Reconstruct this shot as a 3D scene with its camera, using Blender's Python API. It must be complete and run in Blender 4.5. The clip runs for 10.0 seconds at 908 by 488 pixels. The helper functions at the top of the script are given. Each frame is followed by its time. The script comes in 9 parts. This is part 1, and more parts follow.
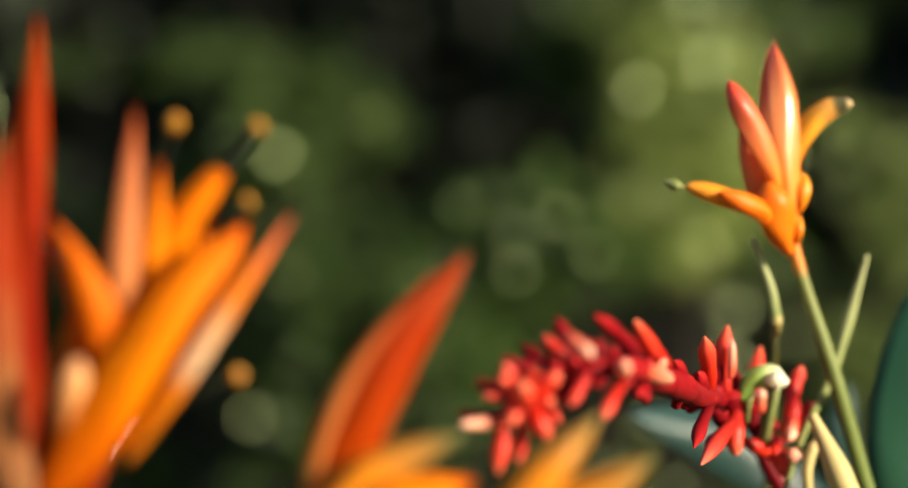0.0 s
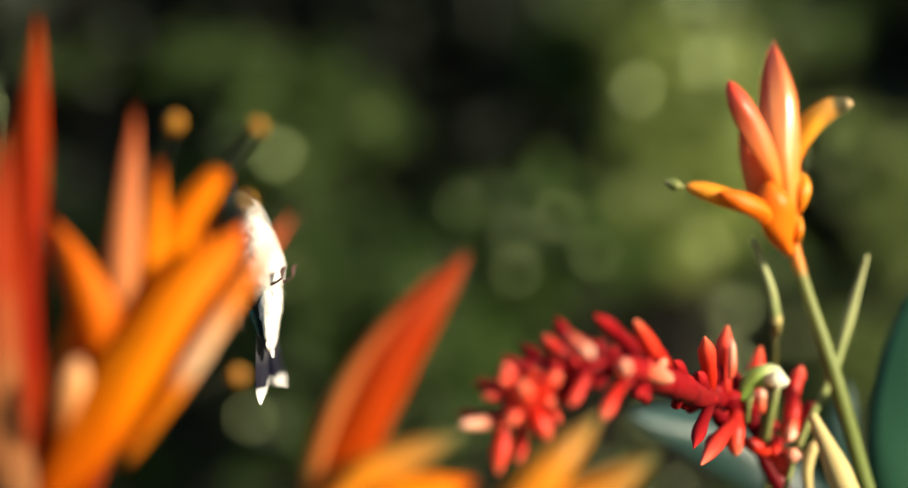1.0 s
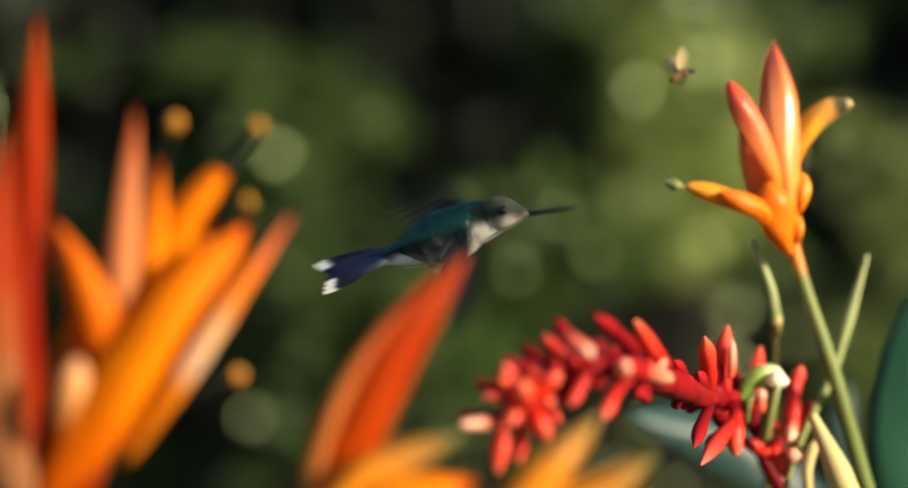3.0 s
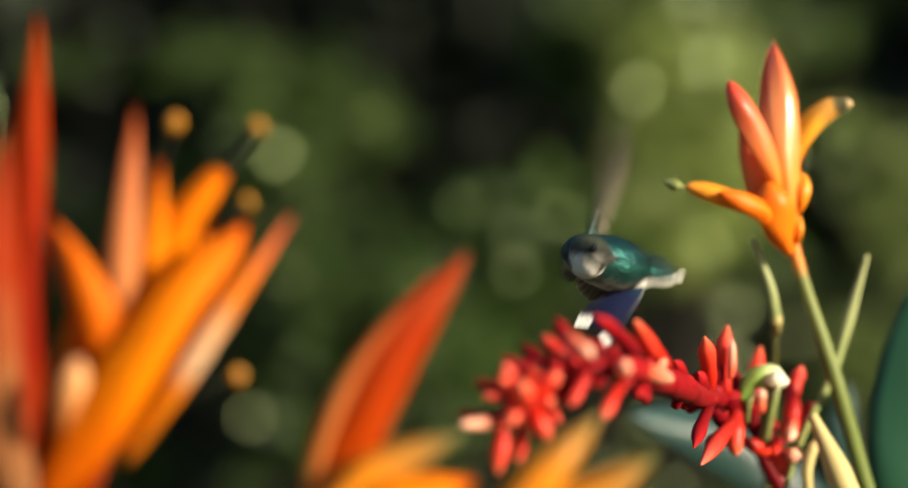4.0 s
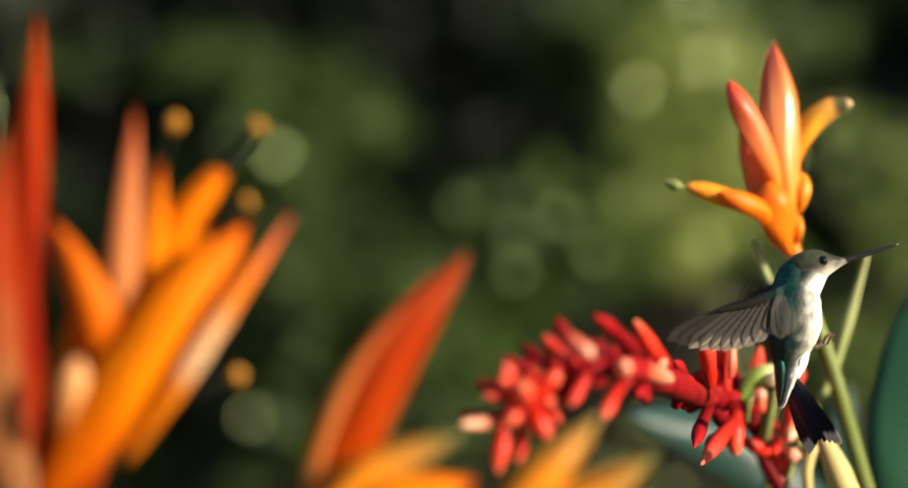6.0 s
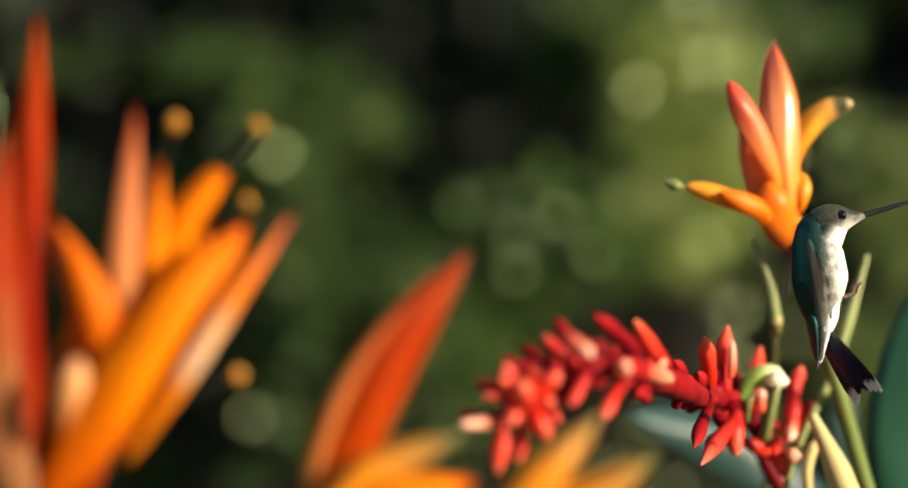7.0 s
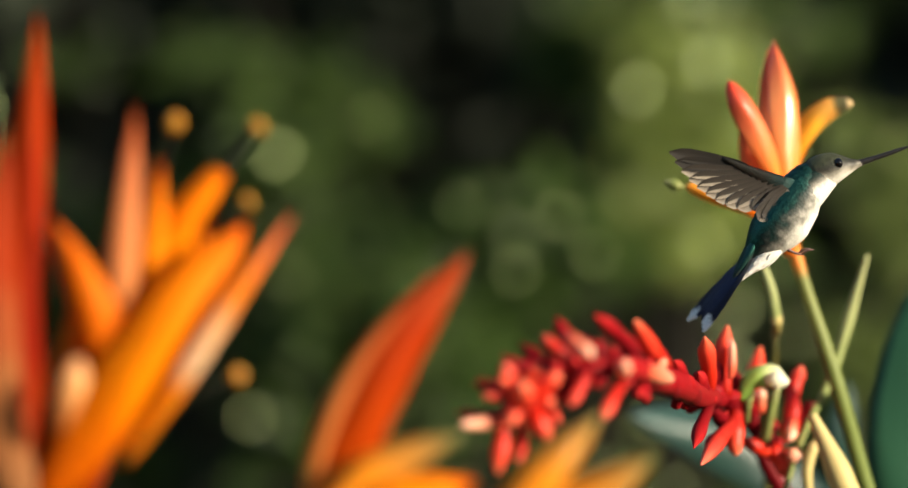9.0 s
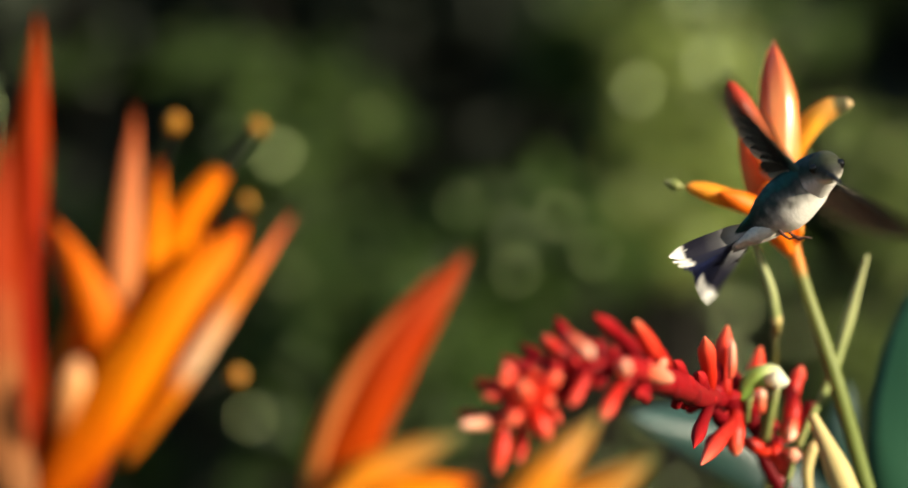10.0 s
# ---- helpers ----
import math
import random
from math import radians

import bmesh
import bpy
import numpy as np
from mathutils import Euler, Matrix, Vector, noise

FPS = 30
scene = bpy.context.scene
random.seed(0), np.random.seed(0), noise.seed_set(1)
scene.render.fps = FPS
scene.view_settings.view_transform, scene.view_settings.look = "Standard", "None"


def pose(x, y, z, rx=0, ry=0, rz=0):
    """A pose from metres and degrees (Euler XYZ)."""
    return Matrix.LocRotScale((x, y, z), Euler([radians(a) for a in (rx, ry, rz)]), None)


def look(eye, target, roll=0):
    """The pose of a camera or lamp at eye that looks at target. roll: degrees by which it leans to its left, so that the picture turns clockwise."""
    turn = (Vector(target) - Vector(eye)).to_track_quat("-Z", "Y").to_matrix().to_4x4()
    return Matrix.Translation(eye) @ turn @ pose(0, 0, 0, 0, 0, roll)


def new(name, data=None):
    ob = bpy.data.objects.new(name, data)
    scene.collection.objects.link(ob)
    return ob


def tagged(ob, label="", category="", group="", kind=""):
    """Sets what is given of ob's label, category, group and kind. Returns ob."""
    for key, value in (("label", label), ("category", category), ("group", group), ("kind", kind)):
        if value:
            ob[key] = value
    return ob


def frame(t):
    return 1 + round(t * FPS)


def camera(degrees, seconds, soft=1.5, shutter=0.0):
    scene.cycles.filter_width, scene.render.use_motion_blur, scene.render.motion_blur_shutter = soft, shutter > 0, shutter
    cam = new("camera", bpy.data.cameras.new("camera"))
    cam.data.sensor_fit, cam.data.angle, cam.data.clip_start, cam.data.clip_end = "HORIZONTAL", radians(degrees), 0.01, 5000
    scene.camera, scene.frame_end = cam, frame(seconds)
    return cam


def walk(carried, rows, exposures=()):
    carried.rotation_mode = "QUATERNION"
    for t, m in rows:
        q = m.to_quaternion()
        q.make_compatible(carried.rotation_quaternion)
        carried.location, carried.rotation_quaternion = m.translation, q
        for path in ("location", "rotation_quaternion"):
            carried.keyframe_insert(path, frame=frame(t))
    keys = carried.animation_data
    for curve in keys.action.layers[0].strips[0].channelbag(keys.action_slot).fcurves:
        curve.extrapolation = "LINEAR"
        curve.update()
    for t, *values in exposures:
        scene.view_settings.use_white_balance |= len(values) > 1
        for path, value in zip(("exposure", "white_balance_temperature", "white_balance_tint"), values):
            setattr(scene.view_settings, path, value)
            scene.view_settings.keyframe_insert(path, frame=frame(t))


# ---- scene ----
# The camera stands still on a tripod with a long lens, focused on the bird's lane.
cam = camera(14.0, 10.0, soft=1.6, shutter=0.9)
EYE = Vector((0.0, 0.0, 1.0))
walk(cam, [(0.0, look(EYE, (0, 1, 1.0))), (10.0, look(EYE, (0, 1, 1.0)))], [(0.0, 0.86, 6500, 10), (10.0, 0.86, 6500, 10)])
cam.data.dof.use_dof = True
cam.data.dof.focus_distance = 1.34
cam.data.dof.aperture_fstop = 4.9

# ---- light: a low warm sun from the right, clear sky ----
SUN_FROM = Vector((0.82, -0.47, 0.30)).normalized()
world = bpy.data.worlds.new("sky")
scene.world = world
world.use_nodes = True
wt = world.node_tree
sky = wt.nodes.new("ShaderNodeTexSky")
sky.sky_type = "NISHITA"
sky.sun_disc = False
sky.sun_elevation = math.asin(SUN_FROM.z)
sky.sun_rotation = math.atan2(SUN_FROM.x, SUN_FROM.y)
wt.links.new(sky.outputs[0], wt.nodes["Background"].inputs[0])
wt.nodes["Background"].inputs[1].default_value = 0.080
sun = new("sun", bpy.data.lights.new("sun", "SUN"))
sun.data.energy, sun.data.angle, sun.data.color = 5.0, radians(0.5), (1.0, 0.88, 0.68)
sun.matrix_world = look(SUN_FROM * 20, (0, 0, 0))


# ---- materials ----
def nodes(name):
    m = bpy.data.materials.new(name)
    m.use_nodes = True
    t = m.node_tree
    return m, t, t.nodes["Principled BSDF"], t.nodes["Material Output"]


def ramp(t, fac, stops):
    r = t.nodes.new("ShaderNodeValToRGB")
    el = r.color_ramp.elements
    while len(el) < len(stops):
        el.new(0.5)
    for e, (p, c) in zip(el, stops):
        e.position, e.color = p, (*c, 1)
    t.links.new(fac, r.inputs[0])
    return r.outputs[0]


def noise_tex(t, vec, scale, detail=3.0):
    n = t.nodes.new("ShaderNodeTexNoise")
    n.inputs["Scale"].default_value, n.inputs["Detail"].default_value = scale, detail
    if vec is not None:
        t.links.new(vec, n.inputs["Vector"])
    return n.outputs["Fac"]


def math_node(t, op, a, b):
    n = t.nodes.new("ShaderNodeMath")
    n.operation = op
    for i, v in enumerate((a, b)):
        if isinstance(v, (int, float)):
            n.inputs[i].default_value = v
        else:
            t.links.new(v, n.inputs[i])
    return n.outputs[0]


def mix_rgb(t, fac, a, b, mode="MIX"):
    n = t.nodes.new("ShaderNodeMix")
    n.data_type, n.blend_type = "RGBA", mode
    for i, v in ((0, fac), (6, a), (7, b)):
        if isinstance(v, (int, float)):
            n.inputs[i].default_value = v
        elif isinstance(v, tuple):
            n.inputs[i].default_value = (*v, 1)
        else:
            t.links.new(v, n.inputs[i])
    return n.outputs[2]


def bump(t, bsdf, height, strength, distance):
    b = t.nodes.new("ShaderNodeBump")
    b.inputs["Strength"].default_value, b.inputs["Distance"].default_value = strength, distance
    t.links.new(height, b.inputs["Height"])
    t.links.new(b.outputs[0], bsdf.inputs["Normal"])


def translucent(t, bsdf, out, color, amount):
    tr = t.nodes.new("ShaderNodeBsdfTranslucent")
    mx = t.nodes.new("ShaderNodeMixShader")
    mx.inputs[0].default_value = amount
    t.links.new(color, tr.inputs[0])
    t.links.new(bsdf.outputs[0], mx.inputs[1])
    t.links.new(tr.outputs[0], mx.inputs[2])
    t.links.new(mx.outputs[0], out.inputs[0])


def petal(name, stops, rough=0.38, thin=0.25, stripe=0.25, warp=0.12, spec=0.22, coat=0.0):
    """Waxy petal: colour runs from the base (0) to the tip (1), with fine long veins and blotches."""
    m, t, b, out = nodes(name)
    uv = t.nodes.new("ShaderNodeUVMap")
    sep = t.nodes.new("ShaderNodeSeparateXYZ")
    t.links.new(uv.outputs[0], sep.inputs[0])
    co = t.nodes.new("ShaderNodeTexCoord")
    big = noise_tex(t, co.outputs["Object"], 60, 2)
    u = math_node(t, "ADD", sep.outputs[0], math_node(t, "MULTIPLY", math_node(t, "SUBTRACT", big, 0.5), warp * 2))
    c = ramp(t, u, stops)
    mp = t.nodes.new("ShaderNodeMapping")
    mp.inputs["Scale"].default_value = (2.0, 34.0, 1.0)
    t.links.new(uv.outputs[0], mp.inputs[0])
    veins = noise_tex(t, mp.outputs[0], 1.0, 3)
    dark = math_node(t, "ADD", math_node(t, "MULTIPLY", veins, stripe * 2), 1 - stripe)
    g = t.nodes.new("ShaderNodeCombineColor")
    for i in range(3):
        t.links.new(dark, g.inputs[i])
    c = mix_rgb(t, 1.0, c, g.outputs[0], "MULTIPLY")
    t.links.new(c, b.inputs["Base Color"])
    b.inputs["Roughness"].default_value = rough
    b.inputs["Specular IOR Level"].default_value = spec
    b.inputs["Coat Weight"].default_value, b.inputs["Coat Roughness"].default_value = coat, 0.28
    bump(t, b, veins, 0.25, 0.0006)
    translucent(t, b, out, c, thin)
    return m


def foliage(name, low, high, rough=0.45, thin=0.3, spec=0.5, tint=None):
    """Leaves that differ one from another in shade."""
    m, t, b, out = nodes(name)
    geo = t.nodes.new("ShaderNodeNewGeometry")
    co = t.nodes.new("ShaderNodeTexCoord")
    c = ramp(t, geo.outputs["Random Per Island"], [(0, low), (1, high)])
    n = noise_tex(t, co.outputs["Object"], 45, 3)
    c = mix_rgb(t, 0.35, c, ramp(t, n, [(0.3, (0.25, 0.25, 0.2)), (0.7, (1, 1, 1))]), "MULTIPLY")
    t.links.new(c, b.inputs["Base Color"])
    b.inputs["Roughness"].default_value = rough
    b.inputs["Specular IOR Level"].default_value = spec
    if tint:
        b.inputs["Specular Tint"].default_value = (*tint, 1)
    bump(t, b, n, 0.3, 0.002)
    translucent(t, b, out, c, thin)
    return m


def by_height(name, stops, axis=2, scale=0.012, centre=0.0, wob=0.18, rough=0.6, metal=0.0, shiny=(0.5, 0.62), grain=1500):
    """Plumage: colour by height on the part, ragged at the borders, with fine scaly relief."""
    m, t, b, out = nodes(name)
    co = t.nodes.new("ShaderNodeTexCoord")
    sep = t.nodes.new("ShaderNodeSeparateXYZ")
    t.links.new(co.outputs["Object"], sep.inputs[0])
    n = noise_tex(t, co.outputs["Object"], 260, 4)
    h = math_node(t, "ADD", math_node(t, "DIVIDE", math_node(t, "SUBTRACT", sep.outputs[axis], centre), 2 * scale), 0.5)
    h = math_node(t, "ADD", h, math_node(t, "MULTIPLY", math_node(t, "SUBTRACT", n, 0.5), wob * 2))
    c = ramp(t, h, stops)
    vo = t.nodes.new("ShaderNodeTexVoronoi")
    vo.inputs["Scale"].default_value = grain
    t.links.new(co.outputs["Object"], vo.inputs["Vector"])
    c = mix_rgb(t, 0.28, c, ramp(t, vo.outputs["Distance"], [(0.0, (1, 1, 1)), (0.9, (0.35, 0.35, 0.35))]), "MULTIPLY")
    t.links.new(c, b.inputs["Base Color"])
    b.inputs["Roughness"].default_value, b.inputs["Specular IOR Level"].default_value = rough, 0.2
    if metal:
        lo, hi = shiny
        t.links.new(ramp(t, h, [(lo, (0, 0, 0)), (hi, (metal, metal, metal))]), b.inputs["Metallic"])
    bump(t, b, vo.outputs["Distance"], 0.25, 0.0004)
    return m


def plain(name, color, rough=0.5, grain=300, amount=0.3, spec=0.5):
    m, t, b, out = nodes(name)
    co = t.nodes.new("ShaderNodeTexCoord")
    n = noise_tex(t, co.outputs["Object"], grain, 4)
    c = mix_rgb(t, amount, color, ramp(t, n, [(0.3, (0.2, 0.2, 0.2)), (0.7, (1, 1, 1))]), "MULTIPLY")
    t.links.new(c, b.inputs["Base Color"])
    b.inputs["Roughness"].default_value = rough
    b.inputs["Specular IOR Level"].default_value = spec
    bump(t, b, n, 0.3, 0.001)
    return m


RED = petal("red_bract", [(0.0, (0.36, 0.055, 0.003)), (0.35, (0.22, 0.009, 0.001)), (0.7, (0.31, 0.020, 0.001)), (1.0, (0.38, 0.045, 0.002))], rough=0.55, spec=0.05, stripe=0.45)
REDO = petal("red_orange_bract", [(0.0, (0.54, 0.090, 0.004)), (0.4, (0.43, 0.046, 0.002)), (0.8, (0.35, 0.030, 0.003)), (1.0, (0.34, 0.050, 0.01))], spec=0.06, stripe=0.4)
ROSE = petal("rose_bract", [(0.0, (0.94, 0.26, 0.02)), (0.5, (0.90, 0.22, 0.08)), (0.75, (0.80, 0.10, 0.05)), (1.0, (0.72, 0.035, 0.010))], rough=0.36, thin=0.2, spec=0.5, stripe=0.18)
SALMON = petal("salmon_bract", [(0.0, (0.88, 0.22, 0.01)), (0.45, (0.90, 0.30, 0.11)), (0.75, (0.84, 0.20, 0.09)), (1.0, (0.70, 0.07, 0.03))], thin=0.3, stripe=0.3)
# Peach towards the base stands for a sunlit face, painted over the red.
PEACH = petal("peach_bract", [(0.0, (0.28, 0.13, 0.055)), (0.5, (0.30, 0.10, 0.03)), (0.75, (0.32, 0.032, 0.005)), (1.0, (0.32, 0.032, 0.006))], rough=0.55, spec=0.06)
# The pale band at mid-length is a sun highlight painted into the ramp.
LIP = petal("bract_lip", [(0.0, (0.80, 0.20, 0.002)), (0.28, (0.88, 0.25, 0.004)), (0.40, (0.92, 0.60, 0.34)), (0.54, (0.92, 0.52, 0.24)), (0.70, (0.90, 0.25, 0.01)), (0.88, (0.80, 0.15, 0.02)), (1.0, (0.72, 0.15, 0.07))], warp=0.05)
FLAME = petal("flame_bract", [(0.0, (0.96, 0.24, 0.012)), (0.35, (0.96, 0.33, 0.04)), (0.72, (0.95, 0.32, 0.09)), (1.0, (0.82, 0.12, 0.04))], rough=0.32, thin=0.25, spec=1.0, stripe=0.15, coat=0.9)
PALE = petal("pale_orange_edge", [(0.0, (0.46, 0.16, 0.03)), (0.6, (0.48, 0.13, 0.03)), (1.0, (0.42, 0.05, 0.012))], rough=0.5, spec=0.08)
BUDP = petal("peach_bud", [(0.0, (0.65, 0.16, 0.02)), (0.5, (0.82, 0.40, 0.14)), (1.0, (0.82, 0.40, 0.18))])
AMBER = petal("amber_sepal", [(0.0, (0.96, 0.26, 0.005)), (0.6, (0.96, 0.34, 0.015)), (1.0, (0.96, 0.36, 0.03))], rough=0.35, thin=0.2, spec=0.6)
AMBER2 = petal("deep_amber_bract", [(0.0, (0.92, 0.20, 0.006)), (0.6, (0.93, 0.21, 0.006)), (1.0, (0.88, 0.17, 0.01))], rough=0.4, thin=0.25, spec=0.3)
ORANGE = petal("orange_sepal", [(0.0, (0.42, 0.05, 0.001)), (0.28, (0.70, 0.135, 0.001)), (0.50, (0.92, 0.265, 0.001)), (0.85, (0.90, 0.225, 0.002)), (1.0, (0.62, 0.08, 0.002))], rough=0.5, thin=0.3, spec=0.08, stripe=0.35)
PEACHY = petal("peach_sepal", [(0.0, (0.78, 0.22, 0.02)), (0.4, (0.72, 0.27, 0.09)), (0.8, (0.64, 0.19, 0.07)), (1.0, (0.55, 0.10, 0.02))], rough=0.5, thin=0.35, spec=0.08, stripe=0.3)
ORANGED = petal("deep_orange_sepal", [(0.0, (0.34, 0.03, 0.002)), (0.45, (0.66, 0.11, 0.002)), (0.75, (0.84, 0.19, 0.003)), (1.0, (0.52, 0.06, 0.004))], rough=0.5, thin=0.35, spec=0.08, stripe=0.35)
TIPPED = petal("tipped_sepal", [(0.0, (0.80, 0.22, 0.012)), (0.5, (0.95, 0.46, 0.04)), (0.74, (0.92, 0.46, 0.10)), (0.80, (0.16, 0.14, 0.06)), (0.90, (0.10, 0.10, 0.05)), (0.95, (0.70, 0.50, 0.25))], warp=0.03)
TAN = petal("tan_sepal", [(0.0, (0.80, 0.26, 0.012)), (0.55, (0.84, 0.28, 0.012)), (0.85, (0.42, 0.22, 0.05)), (1.0, (0.16, 0.18, 0.06))], warp=0.06)
DARKTIP = plain("dark_sepal_tip", (0.010, 0.013, 0.007), 0.7, spec=0.1)
ORTIP = plain("orange_sepal_tip", (0.60, 0.26, 0.012), 0.4)
STEM = petal("green_stem", [(0.0, (0.11, 0.15, 0.03)), (0.6, (0.15, 0.19, 0.045)), (0.83, (0.20, 0.22, 0.06)), (0.875, (0.72, 0.24, 0.04)), (1.0, (0.80, 0.23, 0.03))], rough=0.42, thin=0.05, warp=0.02)
GREEN = petal("pale_green_stalk", [(0.0, (0.15, 0.14, 0.04)), (0.7, (0.24, 0.28, 0.085)), (1.0, (0.42, 0.43, 0.20))], rough=0.42, thin=0.08, stripe=0.35)
BENT = petal("bent_shoot_skin", [(0.0, (0.15, 0.14, 0.04)), (0.62, (0.16, 0.14, 0.04)), (0.70, (0.22, 0.17, 0.05)), (0.72, (0.24, 0.28, 0.085)), (1.0, (0.40, 0.42, 0.19))], rough=0.42, thin=0.08, stripe=0.35, warp=0.02)
STRAW = petal("straw_stem", [(0.0, (0.45, 0.36, 0.13)), (1.0, (0.60, 0.48, 0.20))], rough=0.5, thin=0.05, stripe=0.35)
# Red and pink buds: sunlight on the tips is painted into the ramps.
BUDRED = petal("ginger_bud", [(0.0, (0.26, 0.005, 0.004)), (0.35, (0.71, 0.026, 0.009)), (0.70, (0.87, 0.072, 0.034)), (0.9, (0.92, 0.14, 0.065)), (1.0, (0.92, 0.25, 0.13))], rough=0.40, thin=0.22, stripe=0.25, spec=0.25)
BUDMID = petal("pink_ginger_bud", [(0.0, (0.22, 0.005, 0.006)), (0.45, (0.62, 0.026, 0.016)), (0.75, (0.80, 0.080, 0.050)), (1.0, (0.86, 0.20, 0.12))], rough=0.42, thin=0.18, stripe=0.3, spec=0.2)
# Buds facing the sun: its light is painted in as a pale ramp.
BUDLIT = petal("sunlit_ginger_bud", [(0.0, (0.52, 0.030, 0.015)), (0.3, (0.85, 0.16, 0.08)), (0.65, (0.94, 0.40, 0.24)), (1.0, (0.94, 0.44, 0.30))], rough=0.3, thin=0.12, stripe=0.25, spec=0.6)
# Crimson for axis and inner buds, darkened in colour for their shade.
BUDSHADE = petal("shaded_ginger_bud", [(0.0, (0.09, 0.002, 0.005)), (0.6, (0.29, 0.006, 0.010)), (1.0, (0.50, 0.022, 0.020))], rough=0.5, thin=0.14, stripe=0.3, spec=0.1)
FLORET = petal("pale_floret", [(0.0, (0.14, 0.26, 0.04)), (0.5, (0.34, 0.48, 0.10)), (0.8, (0.70, 0.74, 0.36)), (1.0, (0.86, 0.84, 0.60))], rough=0.4, thin=0.3)
FLORET_TIP = petal("cream_floret", [(0.0, (0.66, 0.70, 0.34)), (0.5, (0.90, 0.87, 0.66)), (1.0, (0.90, 0.87, 0.66))], rough=0.4, thin=0.3)
LEAF_DARK = petal("dark_leaf", [(0.0, (0.020, 0.075, 0.038)), (1.0, (0.026, 0.095, 0.05))], rough=0.42, thin=0.12, stripe=0.2)
LEAF_BLUE = petal("bluish_leaf", [(0.0, (0.010, 0.030, 0.024)), (0.6, (0.018, 0.052, 0.042)), (1.0, (0.040, 0.085, 0.074))], rough=0.40, thin=0.15, stripe=0.3, spec=0.38)
# Shrub greens differ in hue; sunlight and shade are also put into them.
F_SUNLIT = foliage("sunlit_foliage", (0.16, 0.22, 0.048), (0.31, 0.38, 0.098), spec=0.2)
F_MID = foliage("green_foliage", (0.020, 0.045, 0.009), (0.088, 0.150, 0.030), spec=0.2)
F_SHADE = foliage("shade_green_foliage", (0.025, 0.050, 0.012), (0.084, 0.135, 0.030), spec=0.2)
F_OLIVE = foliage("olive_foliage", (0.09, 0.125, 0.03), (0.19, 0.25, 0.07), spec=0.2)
# Near-black leaf colours hold the deep shade behind the hedge.
F_DEEP_SHADE = foliage("deep_shade_foliage", (0.016, 0.022, 0.014), (0.034, 0.044, 0.028), rough=0.6, thin=0.15, spec=0.2)
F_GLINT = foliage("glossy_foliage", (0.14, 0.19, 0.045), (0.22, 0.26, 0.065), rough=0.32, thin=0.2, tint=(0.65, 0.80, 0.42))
BARK = plain("bark", (0.016, 0.014, 0.010), 0.85, 60, 0.6, 0.2)


def earth():
    m, t, b, out = nodes("earth")
    co = t.nodes.new("ShaderNodeTexCoord")
    n = noise_tex(t, co.outputs["Object"], 1.5, 6)
    g = noise_tex(t, co.outputs["Object"], 40, 6)
    c = ramp(t, n, [(0.35, (0.035, 0.025, 0.015)), (0.6, (0.04, 0.055, 0.015))])
    c = mix_rgb(t, 0.5, c, ramp(t, g, [(0.3, (0.4, 0.4, 0.4)), (0.7, (1, 1, 1))]), "MULTIPLY")
    t.links.new(c, b.inputs["Base Color"])
    b.inputs["Roughness"].default_value = 0.9
    bump(t, b, g, 0.6, 0.02)
    return m


EARTH = earth()
BODY = by_height("body_plumage", [(0.0, (0.79, 0.76, 0.68)), (0.18, (0.53, 0.505, 0.44)), (0.32, (0.21, 0.20, 0.17)), (0.43, (0.065, 0.070, 0.060)), (0.55, (0.016, 0.038, 0.033)), (0.72, (0.026, 0.105, 0.085)), (1.0, (0.020, 0.085, 0.082))], scale=0.0095, rough=0.42, wob=0.26, metal=0.85, shiny=(0.52, 0.68), grain=1000)
HEAD = by_height("head_plumage", [(0.0, (0.86, 0.83, 0.75)), (0.22, (0.70, 0.66, 0.57)), (0.36, (0.30, 0.275, 0.225)), (0.47, (0.085, 0.078, 0.062)), (0.55, (0.035, 0.034, 0.027)), (0.68, (0.045, 0.048, 0.034)), (0.82, (0.095, 0.102, 0.060)), (1.0, (0.155, 0.162, 0.090))], scale=0.0062, centre=0.0, wob=0.14, rough=0.45, metal=0.6, shiny=(0.66, 0.82), grain=2000)
NECK = by_height("neck_plumage", [(0.0, (0.88, 0.85, 0.77)), (0.36, (0.74, 0.70, 0.62)), (0.48, (0.26, 0.24, 0.20)), (0.57, (0.065, 0.068, 0.056)), (0.67, (0.020, 0.040, 0.033)), (1.0, (0.028, 0.066, 0.050))], scale=0.0080, wob=0.16, rough=0.45, metal=0.8, shiny=(0.60, 0.74), grain=1800)
BILL = plain("bill_horn", (0.018, 0.016, 0.015), 0.3, 500, 0.2)
EYE_M = plain("eye_black", (0.004, 0.004, 0.004), 0.08, 300, 0.0)
FOOT = plain("foot_skin", (0.12, 0.06, 0.05), 0.5)
RUMP = plain("white_down", (0.84, 0.81, 0.73), 0.9, 700, 0.35, 0.2)


